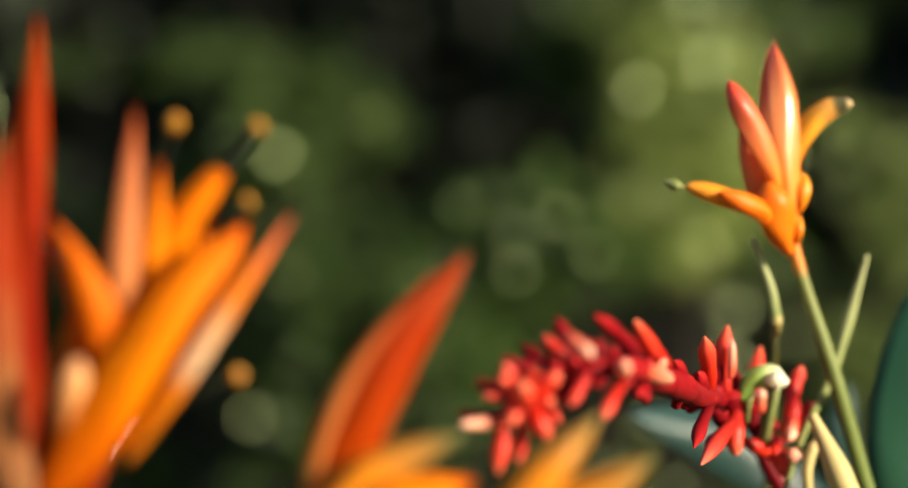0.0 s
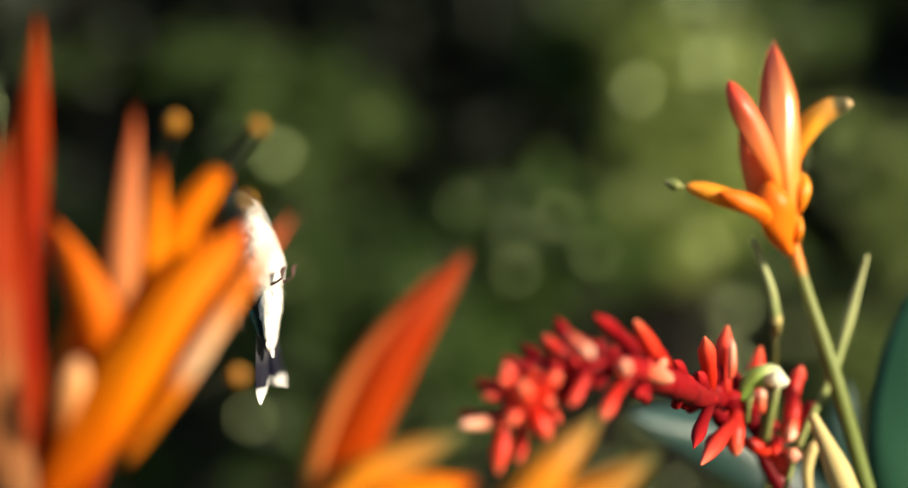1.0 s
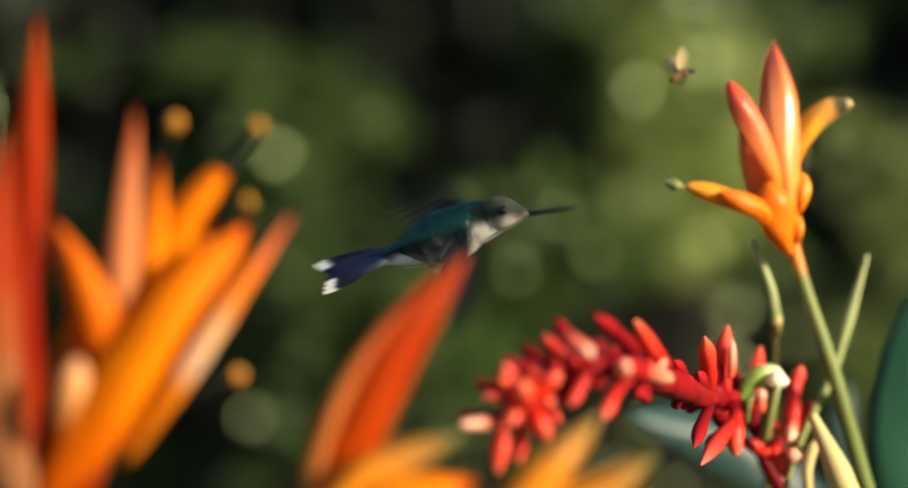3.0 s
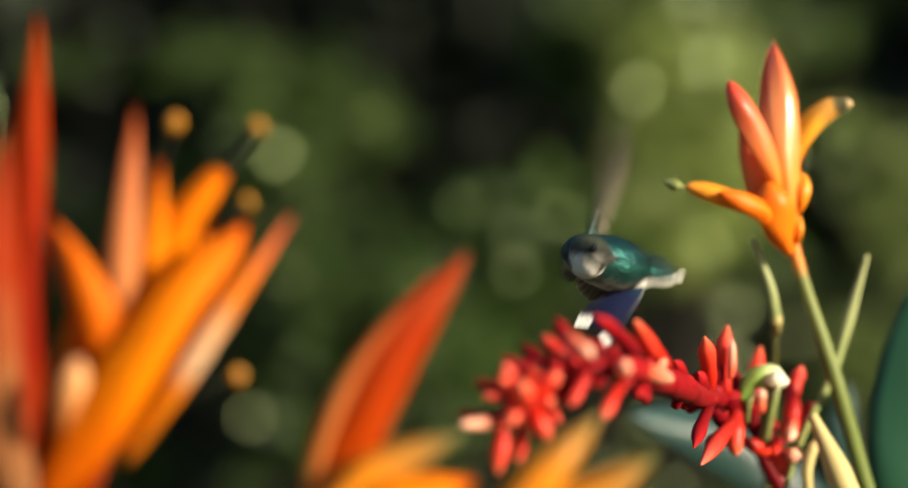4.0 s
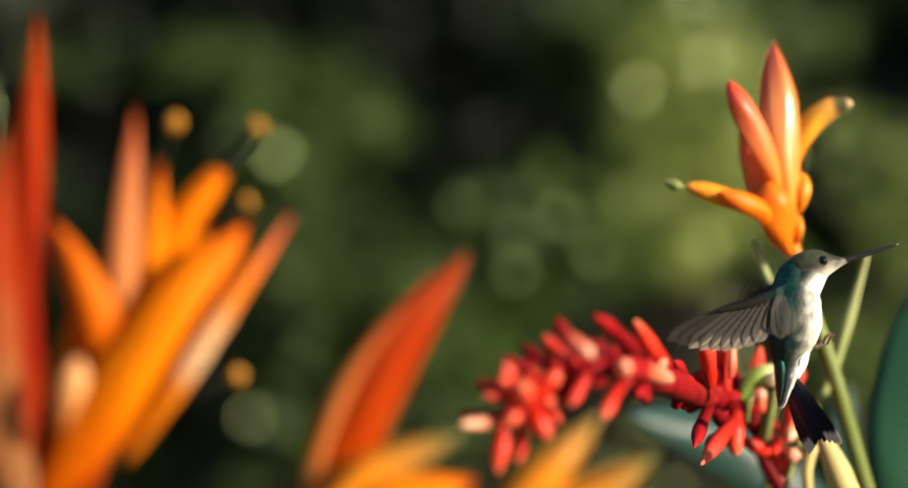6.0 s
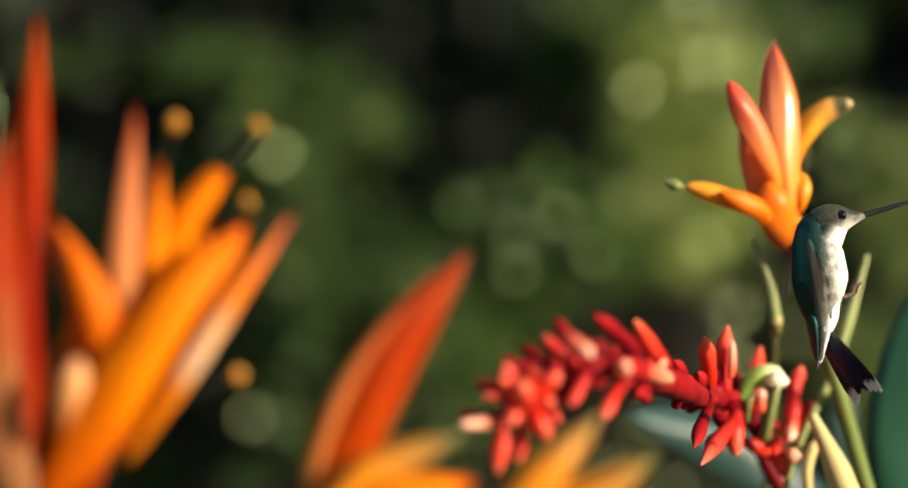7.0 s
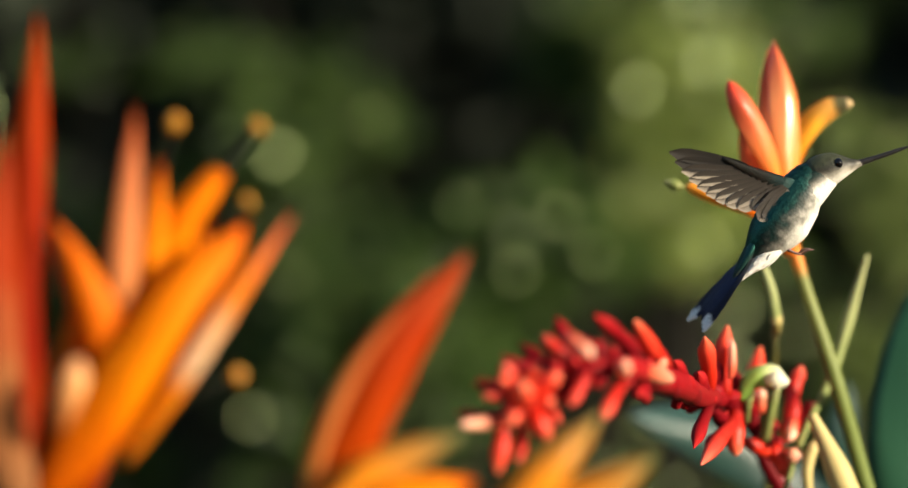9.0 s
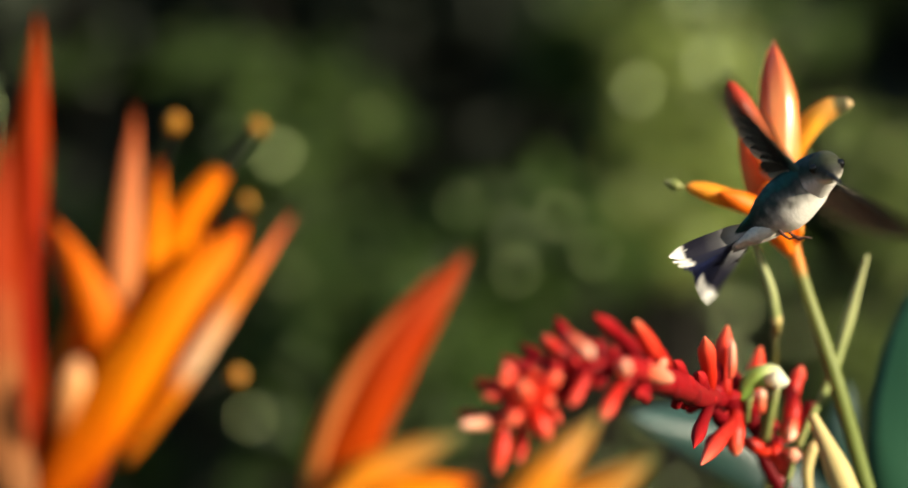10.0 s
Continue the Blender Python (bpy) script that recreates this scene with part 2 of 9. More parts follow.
def flight_feather():
    """Brown flight feather: dark towards its leading edge, paler and thinner behind the shaft."""
    m, t, b, out = nodes("flight_feather")
    uv = t.nodes.new("ShaderNodeUVMap")
    sep = t.nodes.new("ShaderNodeSeparateXYZ")
    t.links.new(uv.outputs[0], sep.inputs[0])
    mp = t.nodes.new("ShaderNodeMapping")
    mp.inputs["Scale"].default_value = (60.0, 6.0, 1.0)
    t.links.new(uv.outputs[0], mp.inputs[0])
    barbs = noise_tex(t, mp.outputs[0], 1.0, 3)
    v = math_node(t, "ADD", sep.outputs[1], math_node(t, "MULTIPLY", math_node(t, "SUBTRACT", barbs, 0.5), 0.25))
    c = ramp(t, v, [(0.0, (0.56, 0.48, 0.37)), (0.3, (0.36, 0.30, 0.23)), (0.5, (0.10, 0.083, 0.065)), (1.0, (0.06, 0.050, 0.042))])
    t.links.new(c, b.inputs["Base Color"])
    b.inputs["Roughness"].default_value = 0.5
    bump(t, b, barbs, 0.3, 0.0003)
    translucent(t, b, out, c, 0.45)
    return m


PRIMARY = flight_feather()
EDGE = petal("dark_wing_edge", [(0.0, (0.030, 0.028, 0.026)), (1.0, (0.040, 0.034, 0.028))], rough=0.5, thin=0.3, stripe=0.3)
COVERT = by_height("wing_covert", [(0.0, (0.03, 0.17, 0.15)), (0.5, (0.03, 0.08, 0.07)), (1.0, (0.05, 0.045, 0.035))], axis=0, scale=0.012, rough=0.4, metal=0.85, shiny=(0.7, 0.3))
TAIL_IN = petal("blue_tail_feather", [(0.0, (0.02, 0.07, 0.07)), (0.4, (0.012, 0.018, 0.06)), (1.0, (0.008, 0.010, 0.035))], rough=0.35, thin=0.08, stripe=0.3)
TAIL_OUT = petal("white_tipped_tail_feather", [(0.0, (0.40, 0.39, 0.36)), (0.2, (0.20, 0.20, 0.20)), (0.36, (0.05, 0.052, 0.075)), (0.6, (0.014, 0.016, 0.034)), (0.85, (0.008, 0.009, 0.024)), (0.90, (0.84, 0.83, 0.78)), (1.0, (0.86, 0.85, 0.80))], rough=0.5, thin=0.04, spec=0.15, stripe=0.3, warp=0.03)
TAIL_UNDER = petal("pale_tail_underside", [(0.0, (0.62, 0.60, 0.55)), (0.25, (0.30, 0.30, 0.29)), (0.42, (0.06, 0.06, 0.065)), (0.60, (0.014, 0.014, 0.024)), (0.82, (0.010, 0.010, 0.020)), (0.87, (0.80, 0.79, 0.74)), (1.0, (0.84, 0.83, 0.78))], rough=0.5, thin=0.04, spec=0.15, stripe=0.3, warp=0.03)
TAIL_UNDER_IN = petal("dark_tail_underside", [(0.0, (0.60, 0.59, 0.55)), (0.20, (0.07, 0.07, 0.08)), (0.40, (0.012, 0.014, 0.032)), (0.80, (0.009, 0.010, 0.024)), (0.86, (0.70, 0.69, 0.65)), (1.0, (0.80, 0.79, 0.74))], rough=0.5, thin=0.04, spec=0.15, stripe=0.3, warp=0.03)
BEE_M = by_height("bee_fur", [(0.0, (0.30, 0.17, 0.05)), (0.45, (0.05, 0.03, 0.015)), (0.6, (0.34, 0.2, 0.06)), (0.8, (0.05, 0.03, 0.015))], axis=0, scale=0.004, rough=0.7)
BEE_W = petal("bee_wing", [(0.0, (0.74, 0.58, 0.30)), (1.0, (0.78, 0.66, 0.42))], rough=0.3, thin=0.5)


# ---- mesh helpers ----
def part(name, mesh, material, parent=None, label=""):
    ob = new(name, mesh)
    mesh.materials.append(material)
    if parent is not None:
        ob.parent = parent
    return tagged(ob, label)


def mesh_from(name, verts, faces, uvs=None, smooth=True):
    me = bpy.data.meshes.new(name)
    me.from_pydata([tuple(v) for v in verts], [], faces)
    if uvs is not None:
        lay = me.uv_layers.new(name="UVMap")
        for loop in me.loops:
            lay.data[loop.index].uv = uvs[loop.vertex_index]
    if smooth:
        me.polygons.foreach_set("use_smooth", [True] * len(me.polygons))
    me.update()
    return me


def path(points, n):
    """A smooth line through the control points, with no overshoot where they lie unevenly."""
    pts = [Vector(p) for p in points]
    h = [max((b - a).length, 1e-6) for a, b in zip(pts, pts[1:])]
    tang = [(pts[1] - pts[0]) / h[0]]
    for i in range(1, len(pts) - 1):
        tang.append(((pts[i + 1] - pts[i]) / h[i] * h[i - 1] + (pts[i] - pts[i - 1]) / h[i - 1] * h[i]) / (h[i] + h[i - 1]))
    tang.append((pts[-1] - pts[-2]) / h[-1])
    out = []
    for i in range(n + 1):
        s = i / n * (len(pts) - 1)
        k = min(int(s), len(pts) - 2)
        f = s - k
        f2, f3 = f * f, f * f * f
        out.append(pts[k] * (2 * f3 - 3 * f2 + 1) + tang[k] * h[k] * (f3 - 2 * f2 + f) + pts[k + 1] * (3 * f2 - 2 * f3) + tang[k + 1] * h[k] * (f3 - f2))
    return out


def blade(points, width, face=(0, -1, 0), fold=0.35, thick=0.0012, belly=0.45, base=0.45, n=18, m=10, rag=0.03, seed=1, blunt=0.8, ridge=2.0):
    """A boat-shaped bract, sepal or leaf: half-width `width`, widest at `belly` of its length, folded along its keel."""
    rnd = random.Random(seed)
    line = path(points, n)
    verts, uvs, faces = [], [], []
    face = Vector(face)
    ring = 2 * m
    for i, p in enumerate(line):
        u = i / n
        tan = (line[min(i + 1, n)] - line[max(i - 1, 0)]).normalized()
        side = tan.cross(face).normalized()
        out = side.cross(tan).normalized()
        if u < belly:
            w = base + (1 - base) * math.sin(u / belly * math.pi / 2)
        else:
            w = math.cos((u - belly) / (1 - belly) * math.pi / 2) ** blunt
        w = max(w, 0.015) * width * (1 + rag * math.sin(7 * u + seed) + rag * 0.5 * rnd.uniform(-1, 1))
        th = thick * (0.35 + 0.65 * min(1, w / width))
        for layer in (0, 1):
            for j in range(m):
                v = j / (m - 1) * 2 - 1
                v = v if layer == 0 else -v
                depth = fold * w * (1 - abs(v) ** ridge) + 0.06 * w * math.sin(9 * u + 3 * v + seed)
                off = out * (depth + (th * (1 - v * v * 0.9) if layer == 0 else 0))
                verts.append(p + side * (w * v * (1 - 0.12 * fold)) + off)
                uvs.append((u, v * 0.5 + 0.5))
    for i in range(n):
        for j in range(ring):
            a, b = i * ring + j, i * ring + (j + 1) % ring
            faces.append((a, b, b + ring, a + ring))
    faces.append(tuple(range(ring))[::-1])
    faces.append(tuple(range(n * ring, n * ring + ring)))
    return mesh_from("blade", verts, faces, uvs)


def rod(points, radii, n=16, m=10, flat=1.0, wob=0.04, seed=1):
    """A round tapered shoot through the control points."""
    line = path(points, n)
    verts, uvs, faces = [], [], []
    ref = Vector((0.3, -1, 0.2))
    k = len(radii) - 1
    for i, p in enumerate(line):
        u = i / n
        tan = (line[min(i + 1, n)] - line[max(i - 1, 0)]).normalized()
        side = tan.cross(ref).normalized()
        out = side.cross(tan)
        s = min(int(u * k), k - 1)
        r = radii[s] + (radii[s + 1] - radii[s]) * (u * k - s)
        r *= 1 + wob * math.sin(11 * u + seed)
        for j in range(m):
            a = 2 * math.pi * j / m
            verts.append(p + side * (math.cos(a) * r) + out * (math.sin(a) * r * flat))
            uvs.append((u, j / m))
    for i in range(n):
        for j in range(m):
            a, b = i * m + j, i * m + (j + 1) % m
            faces.append((a, b, b + m, a + m))
    faces.append(tuple(range(m))[::-1])
    faces.append(tuple(range(n * m, n * m + m)))
    return mesh_from("rod", verts, faces, uvs)


def fine_rings(rings):
    rr = []
    for i in range(len(rings) - 1):
        a, b = rings[i], rings[i + 1]
        p, q = rings[max(i - 1, 0)], rings[min(i + 2, len(rings) - 1)]
        for f in (0, 1 / 3, 2 / 3):
            rr.append([0.5 * (2 * b0 + (c0 - a0) * f + (2 * a0 - 5 * b0 + 4 * c0 - d0) * f * f + (3 * b0 - a0 - 3 * c0 + d0) * f ** 3) for a0, b0, c0, d0 in zip(p, a, b, q)])
    rr.append(list(rings[-1]))
    return rr


def lathe(rings, m=20, fluff=0.0, seed=3):
    """A rounded body along x: rings of (x, half-width, half-height, centre height), in centimetres."""
    verts, uvs, faces = [], [], []
    rr = fine_rings(rings)
    for i, (x, w, h, z) in enumerate(rr):
        for j in range(m):
            a = 2 * math.pi * j / m
            k = 1 + fluff * noise.noise((x * 3, math.cos(a) * 2.5 + seed, math.sin(a) * 2.5))
            verts.append((x / 100, math.cos(a) * w * k / 100, (z + math.sin(a) * h * k) / 100))
            uvs.append((i / len(rr), j / m))
    for i in range(len(rr) - 1):
        for j in range(m):
            a, b = i * m + j, i * m + (j + 1) % m
            faces.append((a, a + m, b + m, b))
    faces.append(tuple(range(m)))
    faces.append(tuple(range((len(rr) - 1) * m, len(rr) * m))[::-1])
    return mesh_from("lathe", verts, faces, uvs)


def plumage(rings, count, length, width, lift, seed, x0, x1, arc=(0, 6.283)):
    """Small overlapping feathers that lie back along a rounded body."""
    rnd = random.Random(seed)
    rr = fine_rings(rings)
    verts, faces = [], []

    def at(x, a):
        for p, q in zip(rr, rr[1:]):
            if p[0] <= x <= q[0]:
                f = (x - p[0]) / max(q[0] - p[0], 1e-6)
                _, w, h, z = (u + (v - u) * f for u, v in zip(p, q))
                return Vector((x / 100, math.cos(a) * w / 100, (z + math.sin(a) * h) / 100))
        return None
    made = 0
    while made < count:
        x, a = rnd.uniform(x0, x1), rnd.uniform(*arc)
        root, back, turn = at(x, a), at(max(x - 0.12, rr[0][0]), a), at(x, a + 0.1)
        if root is None or back is None or turn is None:
            continue
        made += 1
        d = (back - root).normalized()
        sd = (turn - root).normalized()
        nr = sd.cross(d).normalized()
        if nr.dot(Vector((0, root.y, root.z - 0.0))) < 0:
            nr = -nr
        d = (d + nr * lift * rnd.uniform(0.2, 1.2) + sd * rnd.uniform(-0.2, 0.2)).normalized()
        L, w = length * rnd.uniform(0.7, 1.25), width * rnd.uniform(0.8, 1.2)
        k = len(verts)
        root = root + nr * 0.00005
        verts += [root, root + d * L * 0.55 + sd * w, root + d * L * 0.6 + nr * w * 0.12, root + d * L * 0.55 - sd * w, root + d * L * 0.9 + sd * w * 0.6, root + d * L - nr * w * 0.1, root + d * L * 0.9 - sd * w * 0.6]
        faces += [(k, k + 1, k + 2), (k, k + 2, k + 3), (k + 2, k + 1, k + 4), (k + 2, k + 4, k + 5), (k + 2, k + 5, k + 6), (k + 2, k + 6, k + 3)]
    return mesh_from("plumage", verts, faces)


def empty(name, at):
    ob = new(name)
    ob.location = at
    ob.empty_display_size = 0.02
    return ob


def put(ob, parent):
    """Keeps a part built in world metres in place under its thing."""
    ob.matrix_parent_inverse = Matrix.Translation(-Vector(parent.location))
    return ob


# ---- ground ----
def build_ground():
    n = 40
    verts, faces = [], []
    for i in range(n + 1):
        for j in range(n + 1):
            a, b = (i / n * 2 - 1), (j / n * 2 - 1)
            x, y = a * abs(a) ** 1.6 * 600, b * abs(b) ** 1.6 * 600
            far = math.hypot(x, y)
            verts.append((x, y, 0.0 if far < 0.5 else noise.noise((x * 0.4, y * 0.4, 0)) * 0.04 * min(1, far / 8)))
    for i in range(n):
        for j in range(n):
            a = i * (n + 1) + j
            faces.append((a, a + n + 1, a + n + 2, a + 1))
    g = part("ground", mesh_from("ground", verts, faces), EARTH)
    tagged(g, "dark garden soil with thin grass", "ground", kind="structure")


build_ground()


# ---- plants behind: leafy shrubs in many small leaves ----
def leaf_cloud(clumps, size, seed, density=1.0, turn=None):
    rnd = random.Random(seed)
    verts, faces = [], []
    for (c, r, count) in clumps:
        c = Vector(c)
        for _ in range(int(count * density)):
            d = Vector((rnd.gauss(0, 1), rnd.gauss(0, 1), rnd.gauss(0, 1)))
            d = d.normalized() * (r * rnd.random() ** 0.45)
            p = c + Vector((d.x, d.y * 0.9, d.z * 0.9))
            ax = Vector((rnd.gauss(0, 1), rnd.gauss(0, 1), rnd.gauss(-0.2, 0.7))).normalized()
            nr = (Vector((rnd.gauss(0, 0.8), rnd.gauss(0, 0.8), rnd.gauss(0.6, 0.6))))
            if turn is not None:
                nr = nr * 0.6 + turn
            sd = ax.cross(nr).normalized()
            nr = sd.cross(ax).normalized()
            L = size * rnd.uniform(0.6, 1.25)
            w = L * rnd.uniform(0.18, 0.28)
            k = len(verts)
            verts += [p, p + ax * L * 0.4 + sd * w - nr * L * 0.04, p + ax * L * 0.45 + nr * L * 0.05, p + ax * L * 0.4 - sd * w - nr * L * 0.04, p + ax * L - nr * L * 0.12]
            faces += [(k, k + 1, k + 2), (k, k + 2, k + 3), (k + 2, k + 1, k + 4), (k + 3, k + 2, k + 4)]
    return verts, faces


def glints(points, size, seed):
    """Small waxy leaves turned midway between sun and camera to fit its view, each slightly tilted."""
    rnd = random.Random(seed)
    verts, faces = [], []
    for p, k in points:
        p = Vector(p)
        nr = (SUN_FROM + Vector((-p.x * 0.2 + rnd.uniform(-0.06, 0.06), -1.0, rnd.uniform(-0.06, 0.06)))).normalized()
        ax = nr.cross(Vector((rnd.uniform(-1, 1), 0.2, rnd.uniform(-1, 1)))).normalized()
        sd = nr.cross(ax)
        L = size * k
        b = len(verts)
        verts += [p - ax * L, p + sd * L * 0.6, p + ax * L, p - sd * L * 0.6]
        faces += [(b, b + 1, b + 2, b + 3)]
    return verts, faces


def shrub(name, label, base, clumps, size, material, seed, turn=None, shine=(), category="shrub", group="shrubs behind the flowers"):
    s = empty(name, (base[0], base[1], 0.0))
    v, f = leaf_cloud(clumps, size, seed, turn=turn)
    tagged(put(part("crown", mesh_from("crown", v, f, smooth=False), material, s), s), kind="stuff")
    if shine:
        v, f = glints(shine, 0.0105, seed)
        put(part("glossy_leaves", mesh_from("glossy", v, f, smooth=False), F_GLINT, s, "small glossy leaves turned to glint at the camera"), s)
    b = Vector((base[0], base[1], 0.0))
    for i, (c, r, _) in enumerate(clumps):
        c = Vector(c)
        mid = b.lerp(c, 0.5) + Vector((0.03 * math.sin(i * 2.1), 0.06, 0.05))
        start = b + Vector((0.03 * math.cos(i), 0.03 * math.sin(i), 0))
        put(part("limb", rod([start, mid, c], [0.012, 0.009, 0.004], n=8, m=6), BARK, s), s)
    return tagged(s, label, category, group)


# Leaf lean: half to the sun, half to the camera's side.
SUN_VIEW_TURN = SUN_FROM * 0.5 + Vector((0, -0.5, 0.1))
shrub("sunlit_shrub", "yellow-green leafy shrub with sunlight in its leaf colour", (0.2902, 4.8000), [
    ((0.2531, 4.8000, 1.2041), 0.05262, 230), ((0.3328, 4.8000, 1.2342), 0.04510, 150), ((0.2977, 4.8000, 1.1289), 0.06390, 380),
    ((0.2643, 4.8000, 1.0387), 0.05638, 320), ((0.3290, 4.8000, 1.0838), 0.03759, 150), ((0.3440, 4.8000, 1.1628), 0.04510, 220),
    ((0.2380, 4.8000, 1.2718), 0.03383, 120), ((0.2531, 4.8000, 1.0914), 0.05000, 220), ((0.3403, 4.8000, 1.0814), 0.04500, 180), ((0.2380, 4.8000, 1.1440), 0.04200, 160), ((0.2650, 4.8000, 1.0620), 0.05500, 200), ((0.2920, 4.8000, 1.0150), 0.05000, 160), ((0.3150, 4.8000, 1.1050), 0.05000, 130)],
    0.05, F_SUNLIT, 11, SUN_VIEW_TURN, [((0.2191, 4.4000, 1.1836), 1.15), ((0.3018, 4.4000, 1.2181), 1.3), ((0.2729, 4.4000, 1.2491), 0.5), ((0.2419, 4.4000, 1.0631), 0.55)])
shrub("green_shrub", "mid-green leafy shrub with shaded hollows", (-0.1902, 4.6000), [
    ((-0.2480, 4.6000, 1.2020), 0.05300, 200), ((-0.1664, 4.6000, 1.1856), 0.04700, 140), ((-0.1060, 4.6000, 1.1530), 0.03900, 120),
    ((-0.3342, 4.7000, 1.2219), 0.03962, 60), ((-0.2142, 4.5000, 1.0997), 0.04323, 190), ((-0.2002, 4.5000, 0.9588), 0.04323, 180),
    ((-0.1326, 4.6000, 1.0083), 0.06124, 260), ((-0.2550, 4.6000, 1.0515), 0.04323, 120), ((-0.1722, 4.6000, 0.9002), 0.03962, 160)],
    0.05, F_SHADE, 12, SUN_VIEW_TURN, [((-0.2061, 4.3000, 1.1054), 1.15), ((-0.1960, 4.3000, 0.9593), 1.25), ((-0.0992, 4.4000, 1.1492), 0.5), ((-0.1337, 4.4000, 1.0010), 0.5)])
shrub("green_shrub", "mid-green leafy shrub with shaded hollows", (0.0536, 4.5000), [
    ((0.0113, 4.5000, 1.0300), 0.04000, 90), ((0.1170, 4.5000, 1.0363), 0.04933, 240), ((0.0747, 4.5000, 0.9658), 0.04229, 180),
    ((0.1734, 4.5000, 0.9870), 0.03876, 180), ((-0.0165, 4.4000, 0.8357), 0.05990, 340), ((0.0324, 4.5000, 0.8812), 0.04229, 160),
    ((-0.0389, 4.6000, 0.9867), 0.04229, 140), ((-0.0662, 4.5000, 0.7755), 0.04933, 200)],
    0.05, F_MID, 13, SUN_VIEW_TURN, [((0.1219, 4.3000, 1.0327), 0.68), ((0.1643, 4.3000, 0.9875), 0.62), ((0.0714, 4.3000, 0.9673), 0.66), ((0.0074, 4.3000, 1.0448), 0.42), ((0.0646, 4.3000, 1.0145), 0.45)])
shrub("olive_shrub", "olive-green shrub catching low sun", (0.5141, 4.4000), [
    ((0.5141, 4.4000, 1.0975), 0.05168, 240), ((0.4934, 4.4000, 0.8494), 0.04824, 280), ((0.5278, 4.4000, 0.9941), 0.03790, 120),
    ((0.4835, 4.5000, 1.1279), 0.02756, 70)],
    0.05, F_OLIVE, 14, SUN_VIEW_TURN, [((0.5125, 4.3000, 1.1121), 0.6)])
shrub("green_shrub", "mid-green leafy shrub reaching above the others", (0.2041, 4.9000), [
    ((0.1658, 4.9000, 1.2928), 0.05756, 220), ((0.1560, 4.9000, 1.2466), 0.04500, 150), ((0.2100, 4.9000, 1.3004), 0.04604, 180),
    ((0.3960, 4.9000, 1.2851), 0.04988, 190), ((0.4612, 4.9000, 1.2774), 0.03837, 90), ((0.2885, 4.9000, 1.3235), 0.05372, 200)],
    0.05, F_SHADE, 15, SUN_VIEW_TURN)
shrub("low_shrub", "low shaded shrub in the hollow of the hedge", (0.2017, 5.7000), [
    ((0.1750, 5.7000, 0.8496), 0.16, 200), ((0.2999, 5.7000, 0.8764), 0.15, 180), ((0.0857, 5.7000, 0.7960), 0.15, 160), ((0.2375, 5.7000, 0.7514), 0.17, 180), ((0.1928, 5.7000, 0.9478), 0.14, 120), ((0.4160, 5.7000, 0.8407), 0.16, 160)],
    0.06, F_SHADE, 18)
shrub("tall_shrub", "tall shrub deep in the hedge's hollow, shade in its colour", (0.0631, 6.1000), [
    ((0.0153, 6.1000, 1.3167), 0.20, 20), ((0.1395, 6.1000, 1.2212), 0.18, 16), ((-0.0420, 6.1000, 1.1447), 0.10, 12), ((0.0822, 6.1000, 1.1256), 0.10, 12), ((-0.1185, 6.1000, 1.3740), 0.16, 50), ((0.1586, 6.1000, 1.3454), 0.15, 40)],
    0.07, F_DEEP_SHADE, 19)
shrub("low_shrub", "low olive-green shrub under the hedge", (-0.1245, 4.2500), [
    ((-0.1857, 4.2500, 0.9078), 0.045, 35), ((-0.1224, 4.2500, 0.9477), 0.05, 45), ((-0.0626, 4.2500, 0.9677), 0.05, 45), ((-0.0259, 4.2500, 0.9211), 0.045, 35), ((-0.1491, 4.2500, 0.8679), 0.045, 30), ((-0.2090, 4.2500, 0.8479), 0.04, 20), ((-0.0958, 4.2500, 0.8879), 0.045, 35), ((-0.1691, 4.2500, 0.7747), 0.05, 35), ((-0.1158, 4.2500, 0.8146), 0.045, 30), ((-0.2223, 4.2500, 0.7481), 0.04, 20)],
    0.05, F_SHADE, 21, SUN_VIEW_TURN)
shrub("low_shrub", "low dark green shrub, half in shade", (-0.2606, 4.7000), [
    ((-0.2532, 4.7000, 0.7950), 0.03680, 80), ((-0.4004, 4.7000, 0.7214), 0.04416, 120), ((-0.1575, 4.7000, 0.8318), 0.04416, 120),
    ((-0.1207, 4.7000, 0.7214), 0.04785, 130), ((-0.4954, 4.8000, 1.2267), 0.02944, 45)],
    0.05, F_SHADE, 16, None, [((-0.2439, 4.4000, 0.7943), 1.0)])


